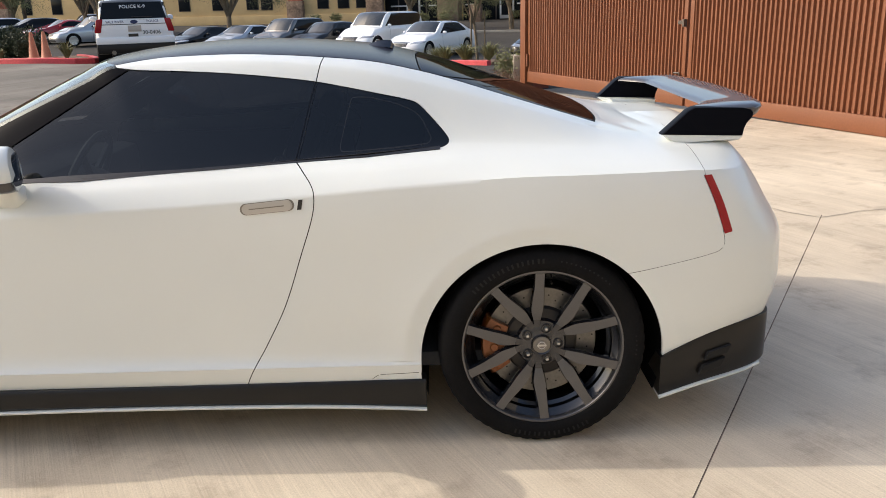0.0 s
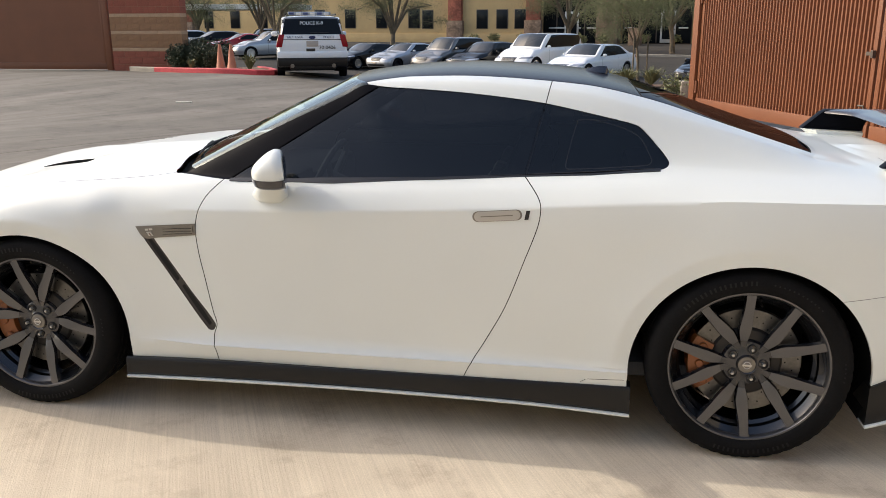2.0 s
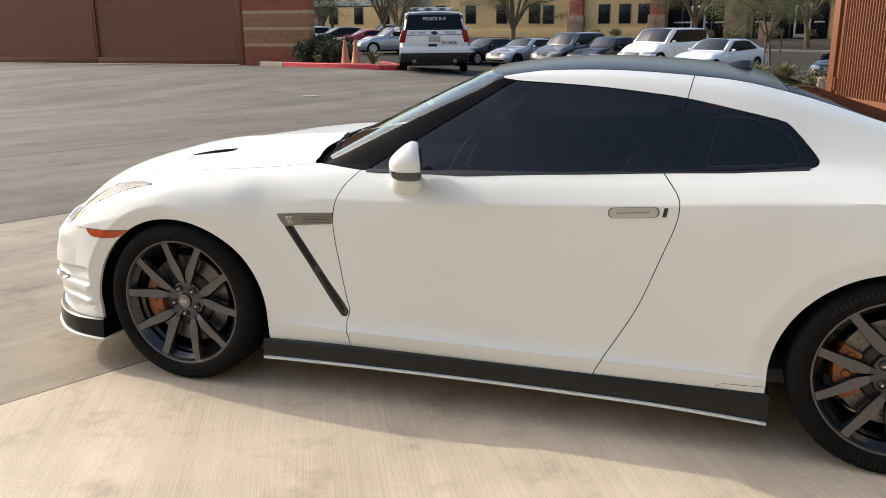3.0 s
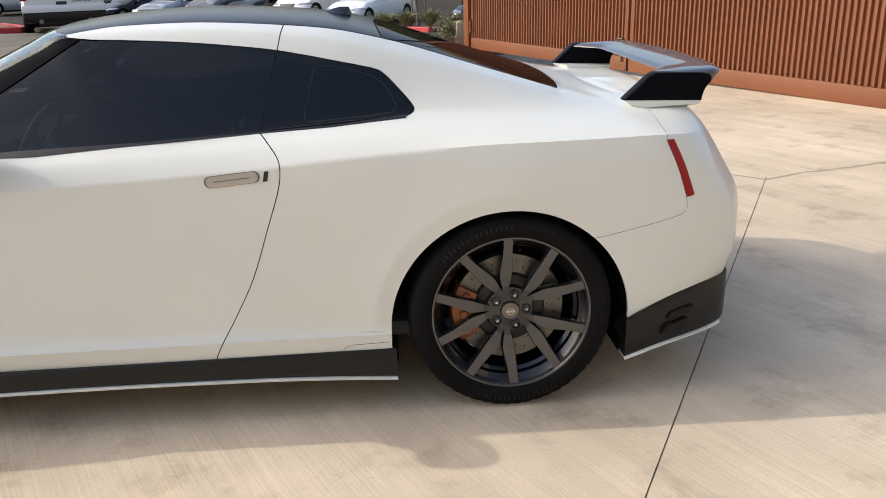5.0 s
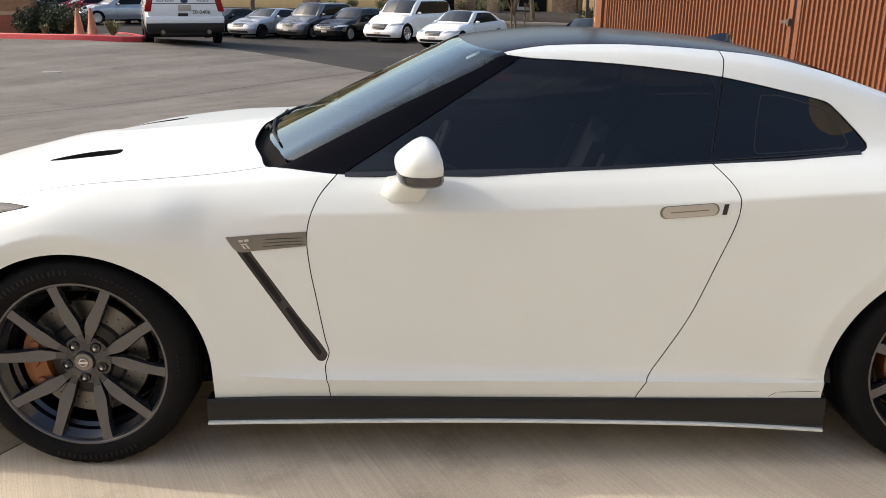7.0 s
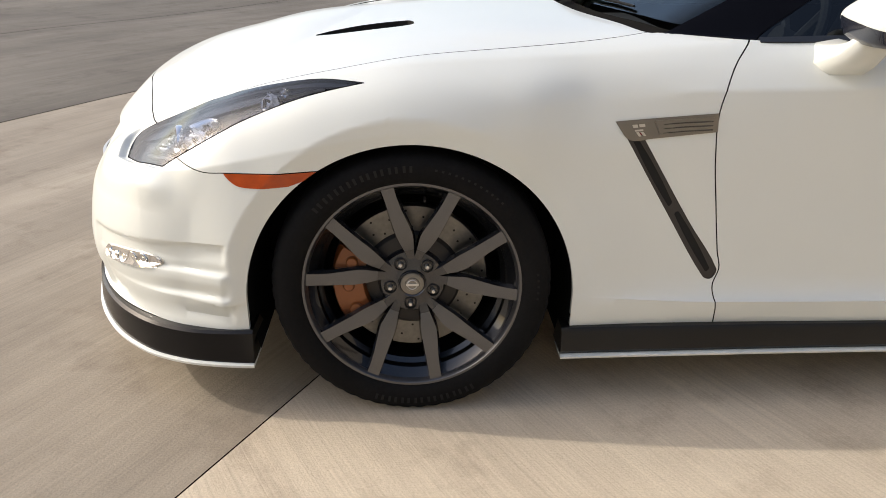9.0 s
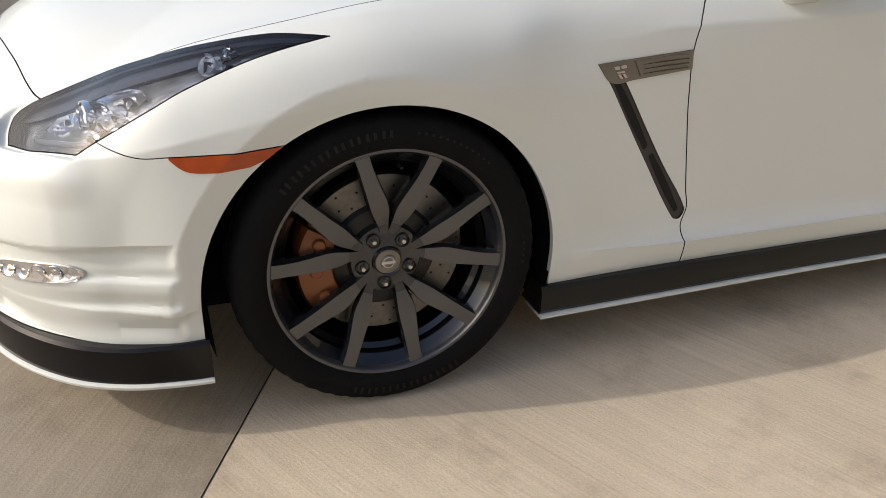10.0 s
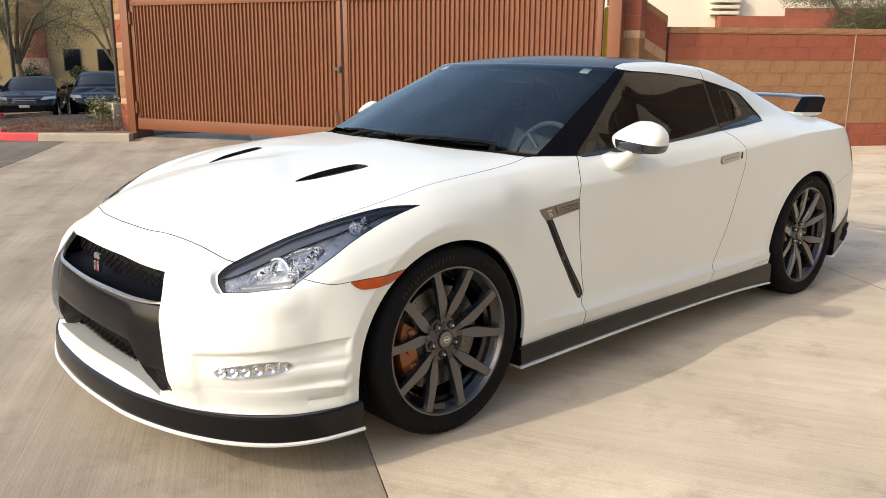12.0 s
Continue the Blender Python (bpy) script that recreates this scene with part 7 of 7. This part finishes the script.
    P2, T2, S2, R2 = loft([sill, mid, shl, blt, rail, crown, centre], 14, 9, (3, 4, 4, 6, 4, 3), (), kk)
    sk = Skin(P2, T2, S2, R2)
    xf, xr = x(0) + over_f, x(0) + over_f + base
    ar = wheel_r + .05
    for x0 in (xf, xr):
        sk.cut(arch(x0, ar, wheel_r - .01), lambda c: (c[:, W_] > h * .5) & (c[:, 2] < ar + wheel_r + .02))
    glass_in = inside([(x(cowl + .045), belt + .03), (x(.5), belt + .03), (x(tail - .075), deck - .02 + .03 * boxy), (x(roof1 + .02 + .05 * boxy), H - .12), (x(roof1 - .04), H - .09), (x(roof0 + .03), H - .085)], 0, 2)
    sk.cut(glass_in, lambda c: (c[:, 4] > 2.8) & (c[:, 4] < 4.4) & (c[:, 3] > 3.5))
    for s_, in ((4.0,), (5.0,), (8.0,), (10.0,)):
        sk.cut(lambda D, s_=s_: D[:, 3] - s_ - .06 * (1 if s_ in (4, 8) else -1), lambda c: c[:, 4] > 4.0)
    sk.cut(lambda D: D[:, 4] - 4.12, lambda c: c[:, 3] > 3.8)
    lampf = inside([(.50 * h, n0 + .005), (.97 * h, n0 + .04), (.99 * h, n0 + .12), (.60 * h, n0 + .10)], 1, 2)
    sk.cut(lampf, lambda c: (c[:, 0] < x(.14)))
    lampr = inside([(.60 * h, deck - .23), (.99 * h, deck - .21), (.99 * h, deck - .06), (.66 * h, deck - .08)], 1, 2)
    sk.cut(lampr, lambda c: (c[:, 0] > x(.93)))
    gr = inside([(-.1, n0 - .10 * (1 + boxy)), (.36 * h, n0 - .09 * (1 + boxy)), (.42 * h, n0 + .085), (-.1, n0 + .09)], 1, 2)
    sk.cut(gr, lambda c: (c[:, 0] < x(.1)))
    lowg = inside([(-.1, .27), (.70 * h, .28), (.62 * h, .38), (-.1, .38)], 1, 2)
    sk.cut(lowg, lambda c: (c[:, 0] < x(.1)))
    door_x = [x(.385), x(.385) + .26 * L, x(.80)]
    for dx in door_x:
        sk.gap(lambda D, dx=dx: D[:, 0] - dx, .005, lambda c: (c[:, 4] < 3) & (c[:, 2] > .3) & (c[:, 4] > .4))
    c = sk.centres()
    nm = np.full(len(c), "body", dtype=object)
    for dx in door_x:
        nm[(np.abs(c[:, 0] - dx) < .005) & (c[:, 4] < 3) & (c[:, 2] > .3) & (c[:, 4] > .4)] = "door_gap"
    if dark_roof:
        nm[(c[:, 4] > 4.12) & (c[:, 3] > 5) & (c[:, 3] < 8)] = "roof_panel"
    nm[(c[:, 4] > 2.8) & (c[:, 4] < 4.4) & (c[:, 3] > 3.5) & (glass_in(c) > 0)] = "side_glass"
    nm[(c[:, 4] > 4.12) & (c[:, 3] > 4.06) & (c[:, 3] < 4.94)] = "windscreen"
    nm[(c[:, 4] > 4.12) & (c[:, 3] > 8.06) & (c[:, 3] < 9.94)] = "rear_glass"
    nm[(lampf(c) > 0) & (c[:, 0] < x(.14))] = "headlamp"
    nm[(lampr(c) > 0) & (c[:, 0] > x(.93))] = "tail_lamp"
    nm[((gr(c) > 0) | (lowg(c) > 0)) & (c[:, 0] < x(.1))] = "grille"
    for x0 in (xf, xr):
        nm[(arch(x0, ar, wheel_r - .01)(c) > 0) & (c[:, W_] > h * .5) & (c[:, 2] < ar + wheel_r + .02)] = "none"
    for key, mt in (("body", paint_mat), ("door_gap", M_GAP), ("roof_panel", M_BLACKGLOSS), ("side_glass", M_DARKGLASS), ("windscreen", M_CARGLASS), ("rear_glass", M_CARGLASS), ("headlamp", M_LAMPCLEAR), ("tail_lamp", M_RED), ("grille", M_TRIM)):
        sel = nm == key
        if not sel.any():
            continue
        V, F = compact(sk.D[:, :3], sk.T[sel])
        if key in ("headlamp", "tail_lamp", "side_glass", "door_gap"):
            obj(key, V * (1, -1, 1), F, mt, car, sharp=38)
            obj(key, V, F[:, ::-1], mt, car, sharp=38)
        else:
            obj(key, np.concatenate([V * (1, -1, 1), V]), np.concatenate([F, F[:, ::-1] + len(V)]), mt, car, sharp=38)
    rim = rim or M_SATIN
    for x0 in (xf, xr):
        for sd in (-1, 1):
            wh = small_wheel(car, (x0, sd * (h - .02), wheel_r), wheel_r, .2, rim)
            if sd > 0:
                wh.matrix_basis = wh.matrix_basis @ Matrix.Rotation(math.pi, 4, "Z")
    box("underbody", (x(.06), -h * .8, .16 if under < .3 else .34), (x(.94), h * .8, .40 if under < .3 else .5), M_WELL, car, bevel=.02)
    for x0 in (xf, xr):
        box("arch_box", (x0 - ar, -h * .9, .2), (x0 + ar, h * .9, .62), M_WELL, car, bevel=.02)
    for k in range(3):
        box("grille_bar", (x(.0) + .035, -.36 * h, n0 - .06 + .05 * k), (x(.0) + .075, .36 * h, n0 - .045 + .05 * k), M_SATIN, car, bevel=.004)
    box("number_plate", (x(0) - .012, -.15, .40), (x(0) + .03, .15, .48), M_PLATE, car, bevel=.004)
    for sd in (-1, 1):
        V, F = superball((x(cowl + .075), sd * (h + .06), belt + .06), (.06, .10, .075), .8, 14, 8)
        obj("door_mirror", V, F, paint_mat, car)
    return car


W_ = 1
HEAD = 58.0
parked_car("white luxury saloon with dark glass roof in the car park", (.95, 33.6), HEAD, M_WHITE, 5.2, 1.9, 1.49, .35, 3.16, .93, hood=.99, belt=.96, deck=1.07, cowl=.32, roof0=.46, roof1=.70, tail=.88, dark_roof=True)
parked_car("large white four-wheel-drive estate in the car park", (-1.5, 37.4), HEAD, M_WHITE, 5.3, 2.03, 1.88, .41, 3.07, 1.0, hood=1.21, belt=1.21, deck=1.25, cowl=.28, roof0=.42, roof1=.87, tail=.965, boxy=1.0, rim=M_CHROME)
parked_car("black saloon in the car park", (-4.1, 38.0), HEAD, M_BLACKCAR, 4.87, 1.85, 1.47, .335, 2.87, .84, cowl=.33, roof0=.47, roof1=.71, tail=.88)
parked_car("dark grey compact crossover in the car park", (-6.1, 38.8), HEAD, M_GREYCAR, 4.53, 1.82, 1.67, .345, 2.62, .92, hood=1.06, belt=1.06, deck=1.14, cowl=.29, roof0=.44, roof1=.84, tail=.95, boxy=.5)
parked_car("silver grey coupe in the car park", (-8.5, 39.4), HEAD, M_SILVER, 4.64, 1.82, 1.38, .335, 2.81, .78, hood=.95, belt=.92, deck=1.0, cowl=.33, roof0=.47, roof1=.68, tail=.89, rim=M_GUN)
parked_car("black low coupe in the car park", (-11.0, 40.6), HEAD, M_BLACKCAR, 4.5, 1.82, 1.32, .33, 2.6, .85, hood=.92, belt=.90, deck=.98)
parked_car("silver saloon behind the planted island", (-16.6, 41.6), 38, M_SILVER, 4.9, 1.85, 1.48, .33, 2.8, .9, cowl=.33, roof0=.46, roof1=.71, tail=.88)
parked_car("red sports car behind the planted island", (-20.0, 45.0), 38, M_REDCAR, 4.4, 1.85, 1.25, .33, 2.55, .95, hood=.86, belt=.86, deck=.95, cowl=.36, roof0=.52, roof1=.66, tail=.9)
parked_car("black convertible behind the planted island", (-22.6, 47.0), 38, M_BLACKCAR, 4.6, 1.85, 1.36, .33, 2.7, .9)
parked_car("pale silver saloon in the far row", (-25.8, 49.0), 38, M_SILVER, 4.7, 1.85, 1.42, .33, 2.75, .9)
parked_car("grey estate car in the far row", (-23.3, 57.5), 20, M_SILVER, 4.7, 1.85, 1.66, .35, 2.7, .9, hood=1.05, belt=1.05, deck=1.12, cowl=.30, roof0=.44, roof1=.84, tail=.95, boxy=.5)
parked_car("black compact roadster with closed roof in the car park", (5.2, 26.9), HEAD + 8, M_BLACKCAR, 4.1, 1.79, 1.30, .315, 2.43, .82, hood=.90, belt=.90, deck=1.0, cowl=.40, roof0=.55, roof1=.68, tail=.82)
parked_car("black saloon with a paper in its windscreen", (7.65, 27.4), HEAD + 8, M_BLACKCAR, 4.7, 1.83, 1.45, .33, 2.76, .82, cowl=.33, roof0=.47, roof1=.71, tail=.88)


# ---- patrol car ----
def patrol():
    car = parked_car("white police sport utility vehicle with roof light bar seen from behind", (-7.45, 20.75), -70, M_WHITE, 5.0, 1.98, 1.70, .375, 2.86, .95, hood=1.12, belt=1.12, deck=1.16, cowl=.27, roof0=.41, roof1=.90, tail=.985, boxy=1.0, rim=M_TRIM, group="", under=.50)
    car.name = "police_car"
    xe = 2.5
    bm = bmesh.new()
    add_box(bm, (xe - .30, -.95, .34), (xe + .05, .95, .60), .05)
    add_box(bm, (xe - .30, -.62, .26), (xe + .03, .62, .40), .04)
    part("rear_bumper", bm, M_CARBON, car, "dark grey rear bumper", smooth=True)
    bm = bmesh.new()
    add_box(bm, (xe - .25, -.96, .575), (xe + .075, .96, .76), .05)
    part("bumper_top", bm, M_WHITE, car, "white upper bumper", smooth=True)
    bm = bmesh.new()
    add_box(bm, (xe - .02, -.88, .72), (xe + .05, .88, 1.20), .04)
    part("tailgate", bm, M_WHITE, car, smooth=True)
    V = [(xe + .035, -.80, 1.20), (xe + .035, .80, 1.20), (xe - .13, .70, 1.60), (xe - .13, -.70, 1.60), (xe - .02, -.80, 1.18), (xe - .02, .80, 1.18), (xe - .2, .70, 1.60), (xe - .2, -.70, 1.60)]
    obj("tailgate_window", V, [(0, 1, 2, 3), (7, 6, 5, 4), (0, 4, 5, 1), (1, 5, 6, 2), (2, 6, 7, 3), (3, 7, 4, 0)], M_DARKGLASS, car, "dark rear window", smooth=False)
    for sd in (-1, 1):
        bm = bmesh.new()
        add_box(bm, (xe - .12, .80, .86), (xe + .062, .965, 1.20), .035, Matrix.Diagonal((1, sd, 1, 1)))
        for v in bm.verts:
            v.co.y -= sd * .07 * max(0, v.co.z - .98) / .2
        part("tail_lamp", bm, M_RED, car, "red tail lamp", smooth=True)
        bm = bmesh.new()
        add_tube(bm, [(xe - .1, sd * .56, .37), (xe + .065, sd * .56, .37)], .055, 12)
        part("exhaust_tip", bm, M_GARNISH, car, "bright exhaust tip", smooth=True)
    bm = bmesh.new()
    add_box(bm, (.35, -.62, 1.715), (.62, .62, 1.81), .03)
    part("light_bar", bm, M_LAMPCLEAR, car, "clear roof light bar", smooth=True)
    for k in range(6):
        box("light_module", (.34, -.58 + .2 * k, 1.73), (.63, -.44 + .2 * k, 1.795), M_SATIN if k % 2 else M_INKBLUE, car, bevel=.01)
    box("roof_rail", (-1.0, -.70, 1.695), (1.9, -.66, 1.75), M_TRIM, car, bevel=.01)
    box("roof_rail", (-1.0, .66, 1.695), (1.9, .70, 1.75), M_TRIM, car, bevel=.01)
    box("number_plate", (xe + .045, -.16, .88), (xe + .062, .16, 1.03), M_PLATE, car, bevel=.004)
    box("step_pad", (xe + .045, -.17, .755), (xe + .062, .07, .83), M_TRIM, car, bevel=.004)
    box("tailgate_stripe", (xe + .049, -.86, 1.055), (xe + .056, .86, 1.072), M_INK, car, bevel=.002)
    bm = bmesh.new()
    bmesh.ops.create_circle(bm, cap_ends=True, segments=24, radius=.09, matrix=Matrix.Translation((xe + .058, 0, 1.12)) @ Matrix.Rotation(radians(90), 4, "Y") @ Matrix.Diagonal((.5, 1, 1, 1)))
    part("emblem", bm, M_INKBLUE, car, "oval dark emblem")
    box("wiper", (xe + .015, -.05, 1.23), (xe + .045, .45, 1.245), M_TRIM, car, bevel=.004)
    for body, size, y, z, mt, tilt, dx in (("POLICE K-9", .125, 0, 1.49, M_INKWHITE, -19, -.075), ("SALT RIVER", .085, -.46, 1.125, M_INKBLUE, 0, .056), ("POLICE", .09, .45, 1.125, M_INKBLUE, 0, .056), ("30-0406", .135, .40, .85, M_INK, 0, .056)):
        me = text_mesh(body, size)
        me.materials.append(mt)
        o = new("lettering", me)
        o.parent = car
        o.matrix_basis = Matrix.Translation((xe + dx, y, z)) @ Matrix.Rotation(radians(tilt), 4, "Y") @ Matrix.Rotation(radians(90), 4, "Z")
        tagged(o, "painted lettering")
    return car


patrol()

# ---- cones ----
def cone(at):
    c = empty("traffic_cone", (at[0], at[1], hz(at[0], at[1]) + .10), "orange traffic cone standing in the planted island", "traffic cone", "traffic cones")
    V, F = lathe([(.0001, .70), (.030, .70), (.042, .65), (.13, .06), (.15, .04), (.15, .03)], 24, "z")
    obj("cone_body", V, [f[::-1] for f in F], M_CONE, c, sharp=40)
    box("cone_base", (-.2, -.2, 0), (.2, .2, .04), M_CONE, c, bevel=.01)


cone((-9.62, 19.15))
cone((-9.15, 18.85))


# ---- plants ----
def leaves(rng, centres, count, spread, size, flat=.6):
    """Many small leaves about clump centres, as one list of quads."""
    g = np.random.default_rng(rng.randrange(1 << 30))
    pick = g.integers(0, len(centres), count)
    mid, reach = np.array([tuple(c) for c, _ in centres])[pick], np.array([r for _, r in centres])[pick]
    unit = lambda v: v / np.maximum(np.linalg.norm(v, axis=1), 1e-9)[:, None]
    p = mid + unit(g.normal(size=(count, 3)) * (1, 1, flat)) * (reach * g.random(count) ** .45)[:, None]
    a = unit(g.normal(size=(count, 3)))
    b = unit(np.cross(a, g.normal(size=(count, 3))))
    s = (size * g.uniform(.6, 1.3, count))[:, None]
    V = np.stack([p - a * s, p + b * s * .4, p + a * s, p - b * s * .4], 1).reshape(-1, 3)
    return V, np.arange(count * 4).reshape(-1, 4)


def tree(at, height, spread, label, leaf=None, seed=1, count=5200, trunk=.13, low=.45, stakes=False, name="tree", size=.055):
    rng = random.Random(seed)
    z0 = hz(at[0], at[1])
    t = empty(name, (at[0], at[1], z0), label, "tree", "trees of the car park")
    bm = bmesh.new()
    fork = height * low * .6
    bend = rng.uniform(-.25, .25)
    add_tube(bm, [(0, 0, -.1), (bend * .3, .02, fork * .5), (bend, .05, fork)], [trunk, trunk * .8, trunk * .65], 9)
    part("trunk", bm, M_BARK, t, smooth=True)
    bm = bmesh.new()
    clumps = []
    for k in range(8):
        a = 2 * math.pi * k / 8 + rng.uniform(-.3, .3)
        reach = spread * rng.uniform(.45, 1.0)
        top = height * rng.uniform(.50, 1.0)
        p0 = Vector((bend, .05, fork * rng.uniform(.8, 1)))
        p3 = Vector((reach * math.cos(a), reach * math.sin(a), top))
        p1 = p0.lerp(p3, .35) + Vector((0, 0, .12 * height))
        p2 = p0.lerp(p3, .7) + Vector((rng.uniform(-.2, .2), rng.uniform(-.2, .2), .06 * height))
        add_tube(bm, [p0, p1, p2, p3], [trunk * .55, trunk * .36, trunk * .22, trunk * .08], 6)
        for q, s in ((p2, .26), (p3, .30), (p1.lerp(p2, .5), .22), (p3 - Vector((0, 0, .16 * height)), .20)):
            for _ in range(3):
                c = q + Vector((rng.gauss(0, .16), rng.gauss(0, .16), rng.gauss(0, .09))) * spread
                clumps.append((c, spread * s * rng.uniform(.6, 1.1)))
                add_tube(bm, [q, q.lerp(c, .5) + Vector((0, 0, .05)), c], [trunk * .14, trunk * .09, trunk * .04], 4)
    part("branchwork", bm, M_BARK, t, smooth=True)
    V, F = leaves(rng, clumps, int(count * 3.6), spread, size * .43)
    obj("crown", V, F, leaf or M_LEAF, t, "thin airy green foliage", smooth=False)
    if stakes:
        for dx in (-.22, .25):
            bm = bmesh.new()
            add_tube(bm, [(dx, -.1, -.1), (dx, -.1, 1.8)], .03, 7)
            part("stake", bm, M_BARK, t, "wooden tree stake", smooth=True)
    return t


tree((2.58, 26.4), 4.4, 2.3, "young green tree held by two stakes", seed=3, stakes=True, trunk=.06, low=.62, count=11000)
tree((-10.8, 46.0), 6.2, 3.4, "palo verde tree with crooked trunk and airy crown", seed=5, trunk=.2, count=9000, size=.08)
tree((-16.5, 42.0), 5.4, 3.0, "palo verde tree with airy crown", seed=8, trunk=.16, count=8000, size=.075)
tree((-20.6, 50.0), 6.2, 3.4, "palo verde tree with airy crown", seed=9, trunk=.18, count=8000, size=.085)
tree((-.6, 58.5), 6.6, 3.8, "palo verde tree before the office entrance", seed=12, trunk=.22, count=9000, size=.09)
tree((6.5, 56.0), 6.6, 3.4, "palo verde tree before the office entrance", seed=14, trunk=.2, count=8000, size=.09)
tree((10.8, 34.0), 6.4, 2.6, "palo verde tree with green-grey branches", seed=17, trunk=.13, count=6500, low=.4, size=.06)
tree((8.0, 38.0), 6.5, 3.6, "palo verde tree with airy crown", seed=18, trunk=.2, count=8000, size=.08)
tree((-30, 60.0), 7, 4.2, "palo verde tree with airy crown", seed=19, trunk=.2, count=8000, size=.1)
tree((24.6, 8.0), 4.3, 2.6, "dense olive green tree beyond the block wall", M_LEAFOLIVE, seed=21, trunk=.2, count=15000, size=.06)


def shrub(at, r, h, label, material, seed, count=900, size=.035, rise=.1):
    rng = random.Random(seed)
    s = empty("shrub", (at[0], at[1], hz(at[0], at[1]) + rise), label, "shrub", "shrubs in the planted beds")
    cl = [(Vector((rng.uniform(-.5, .5) * r, rng.uniform(-.5, .5) * r, h * rng.uniform(.3, .75))), r * rng.uniform(.35, .6)) for _ in range(9)]
    V, F = leaves(rng, cl, count, r, size, .8)
    V[:, 2] = np.maximum(V[:, 2], -.05)
    obj("foliage", V, F, material, s, smooth=False)
    bm = bmesh.new()
    for c, _ in cl[:5]:
        add_tube(bm, [(0, 0, -.1), c * .6, c], [.02, .012, .006], 5)
    part("stems", bm, M_BARK, s)


def blades(at, r, h, label, material, seed, count=60, rise=.1):
    """A tuft of long narrow leaves."""
    rng = random.Random(seed)
    s = empty("desert_tuft", (at[0], at[1], hz(at[0], at[1]) + rise), label, "plant", "tufts in the planted beds")
    V, F = [], []
    for _ in range(count):
        a, o = rng.uniform(0, 2 * math.pi), rng.uniform(.25, 1.0)
        d = Vector((math.cos(a), math.sin(a), 0))
        sd = Vector((-d.y, d.x, 0)) * .018
        hh = h * rng.uniform(.6, 1.0)
        p = [d * .03, d * r * o * .5 + Vector((0, 0, hh * .7)), d * r * o + Vector((0, 0, hh * (1.1 - .4 * o)))]
        k = len(V)
        V += [p[0] - sd, p[0] + sd, p[1] + sd * .8, p[1] - sd * .8, p[2]]
        F += [(k, k + 1, k + 2, k + 3), (k + 3, k + 2, k + 4)]
    obj("foliage", V, F, material, s, smooth=False)


shrub((-11.0, 20.3), .75, .62, "dark clipped green shrub", M_LEAFDARK, 31, 5200, .045)
shrub((-10.35, 20.2), .75, .68, "dark clipped green shrub", M_LEAFDARK, 32, 5200, .045)
shrub((-9.95, 19.4), .5, .5, "low dark green shrub", M_LEAFDARK, 33, 3000, .04)
shrub((-11.4, 21.2), .8, .75, "dark clipped green shrub", M_LEAFDARK, 34, 5200, .045)
blades((-8.75, 19.15), .45, .5, "pale grey-green agave tuft", M_GRASSY, 35, 90)
blades((-10.5, 19.1), .3, .35, "small pale green tuft in gravel", M_GRASSY, 36, 60)
for k, (x, y) in enumerate(((1.4, 23.6), (2.0, 22.8), (2.7, 22.1), (2.1, 24.2), (1.2, 25.1))):
    blades((x, y), .75, .62, "loose pale green desert grass", M_GRASSY, 40 + k, 130)
for k, (x, y) in enumerate(((1.25, 13.7), (1.6, 13.2), (2.1, 12.9), (2.5, 12.8), (1.8, 14.2))):
    shrub((x, y), .50, .10, "low brown ground cover", M_SOIL, 60 + k, 2200, .016)
shrub((2.55, 13.1), .38, .75, "small green shrub beside the pillar", M_LEAF, 70, 1300)
for k, (x, y) in enumerate(((6.6, 33.0), (7.2, 33.6), (7.9, 33.2), (8.6, 34.0))):
    blades((x, y), .9, 1.2, "tall loose pale desert grass", M_GRASSY, 80 + k, 150)
for k, x in enumerate((-9.5, -7.6, -5.2, -1.5, .3, 2.0, 5.6, 8.2)):
    shrub((x, 72.5), .7, .8, "round pale green shrub before the building", M_GRASSY, 90 + k, 500, .09)
for k, (x, y) in enumerate(((9.0, 48.5), (11.5, 48.8), (14.2, 48.5))):
    shrub((x, y), .8, 1.3, "round green shrub before the building", M_LEAFDARK, 100 + k, 900, .08)
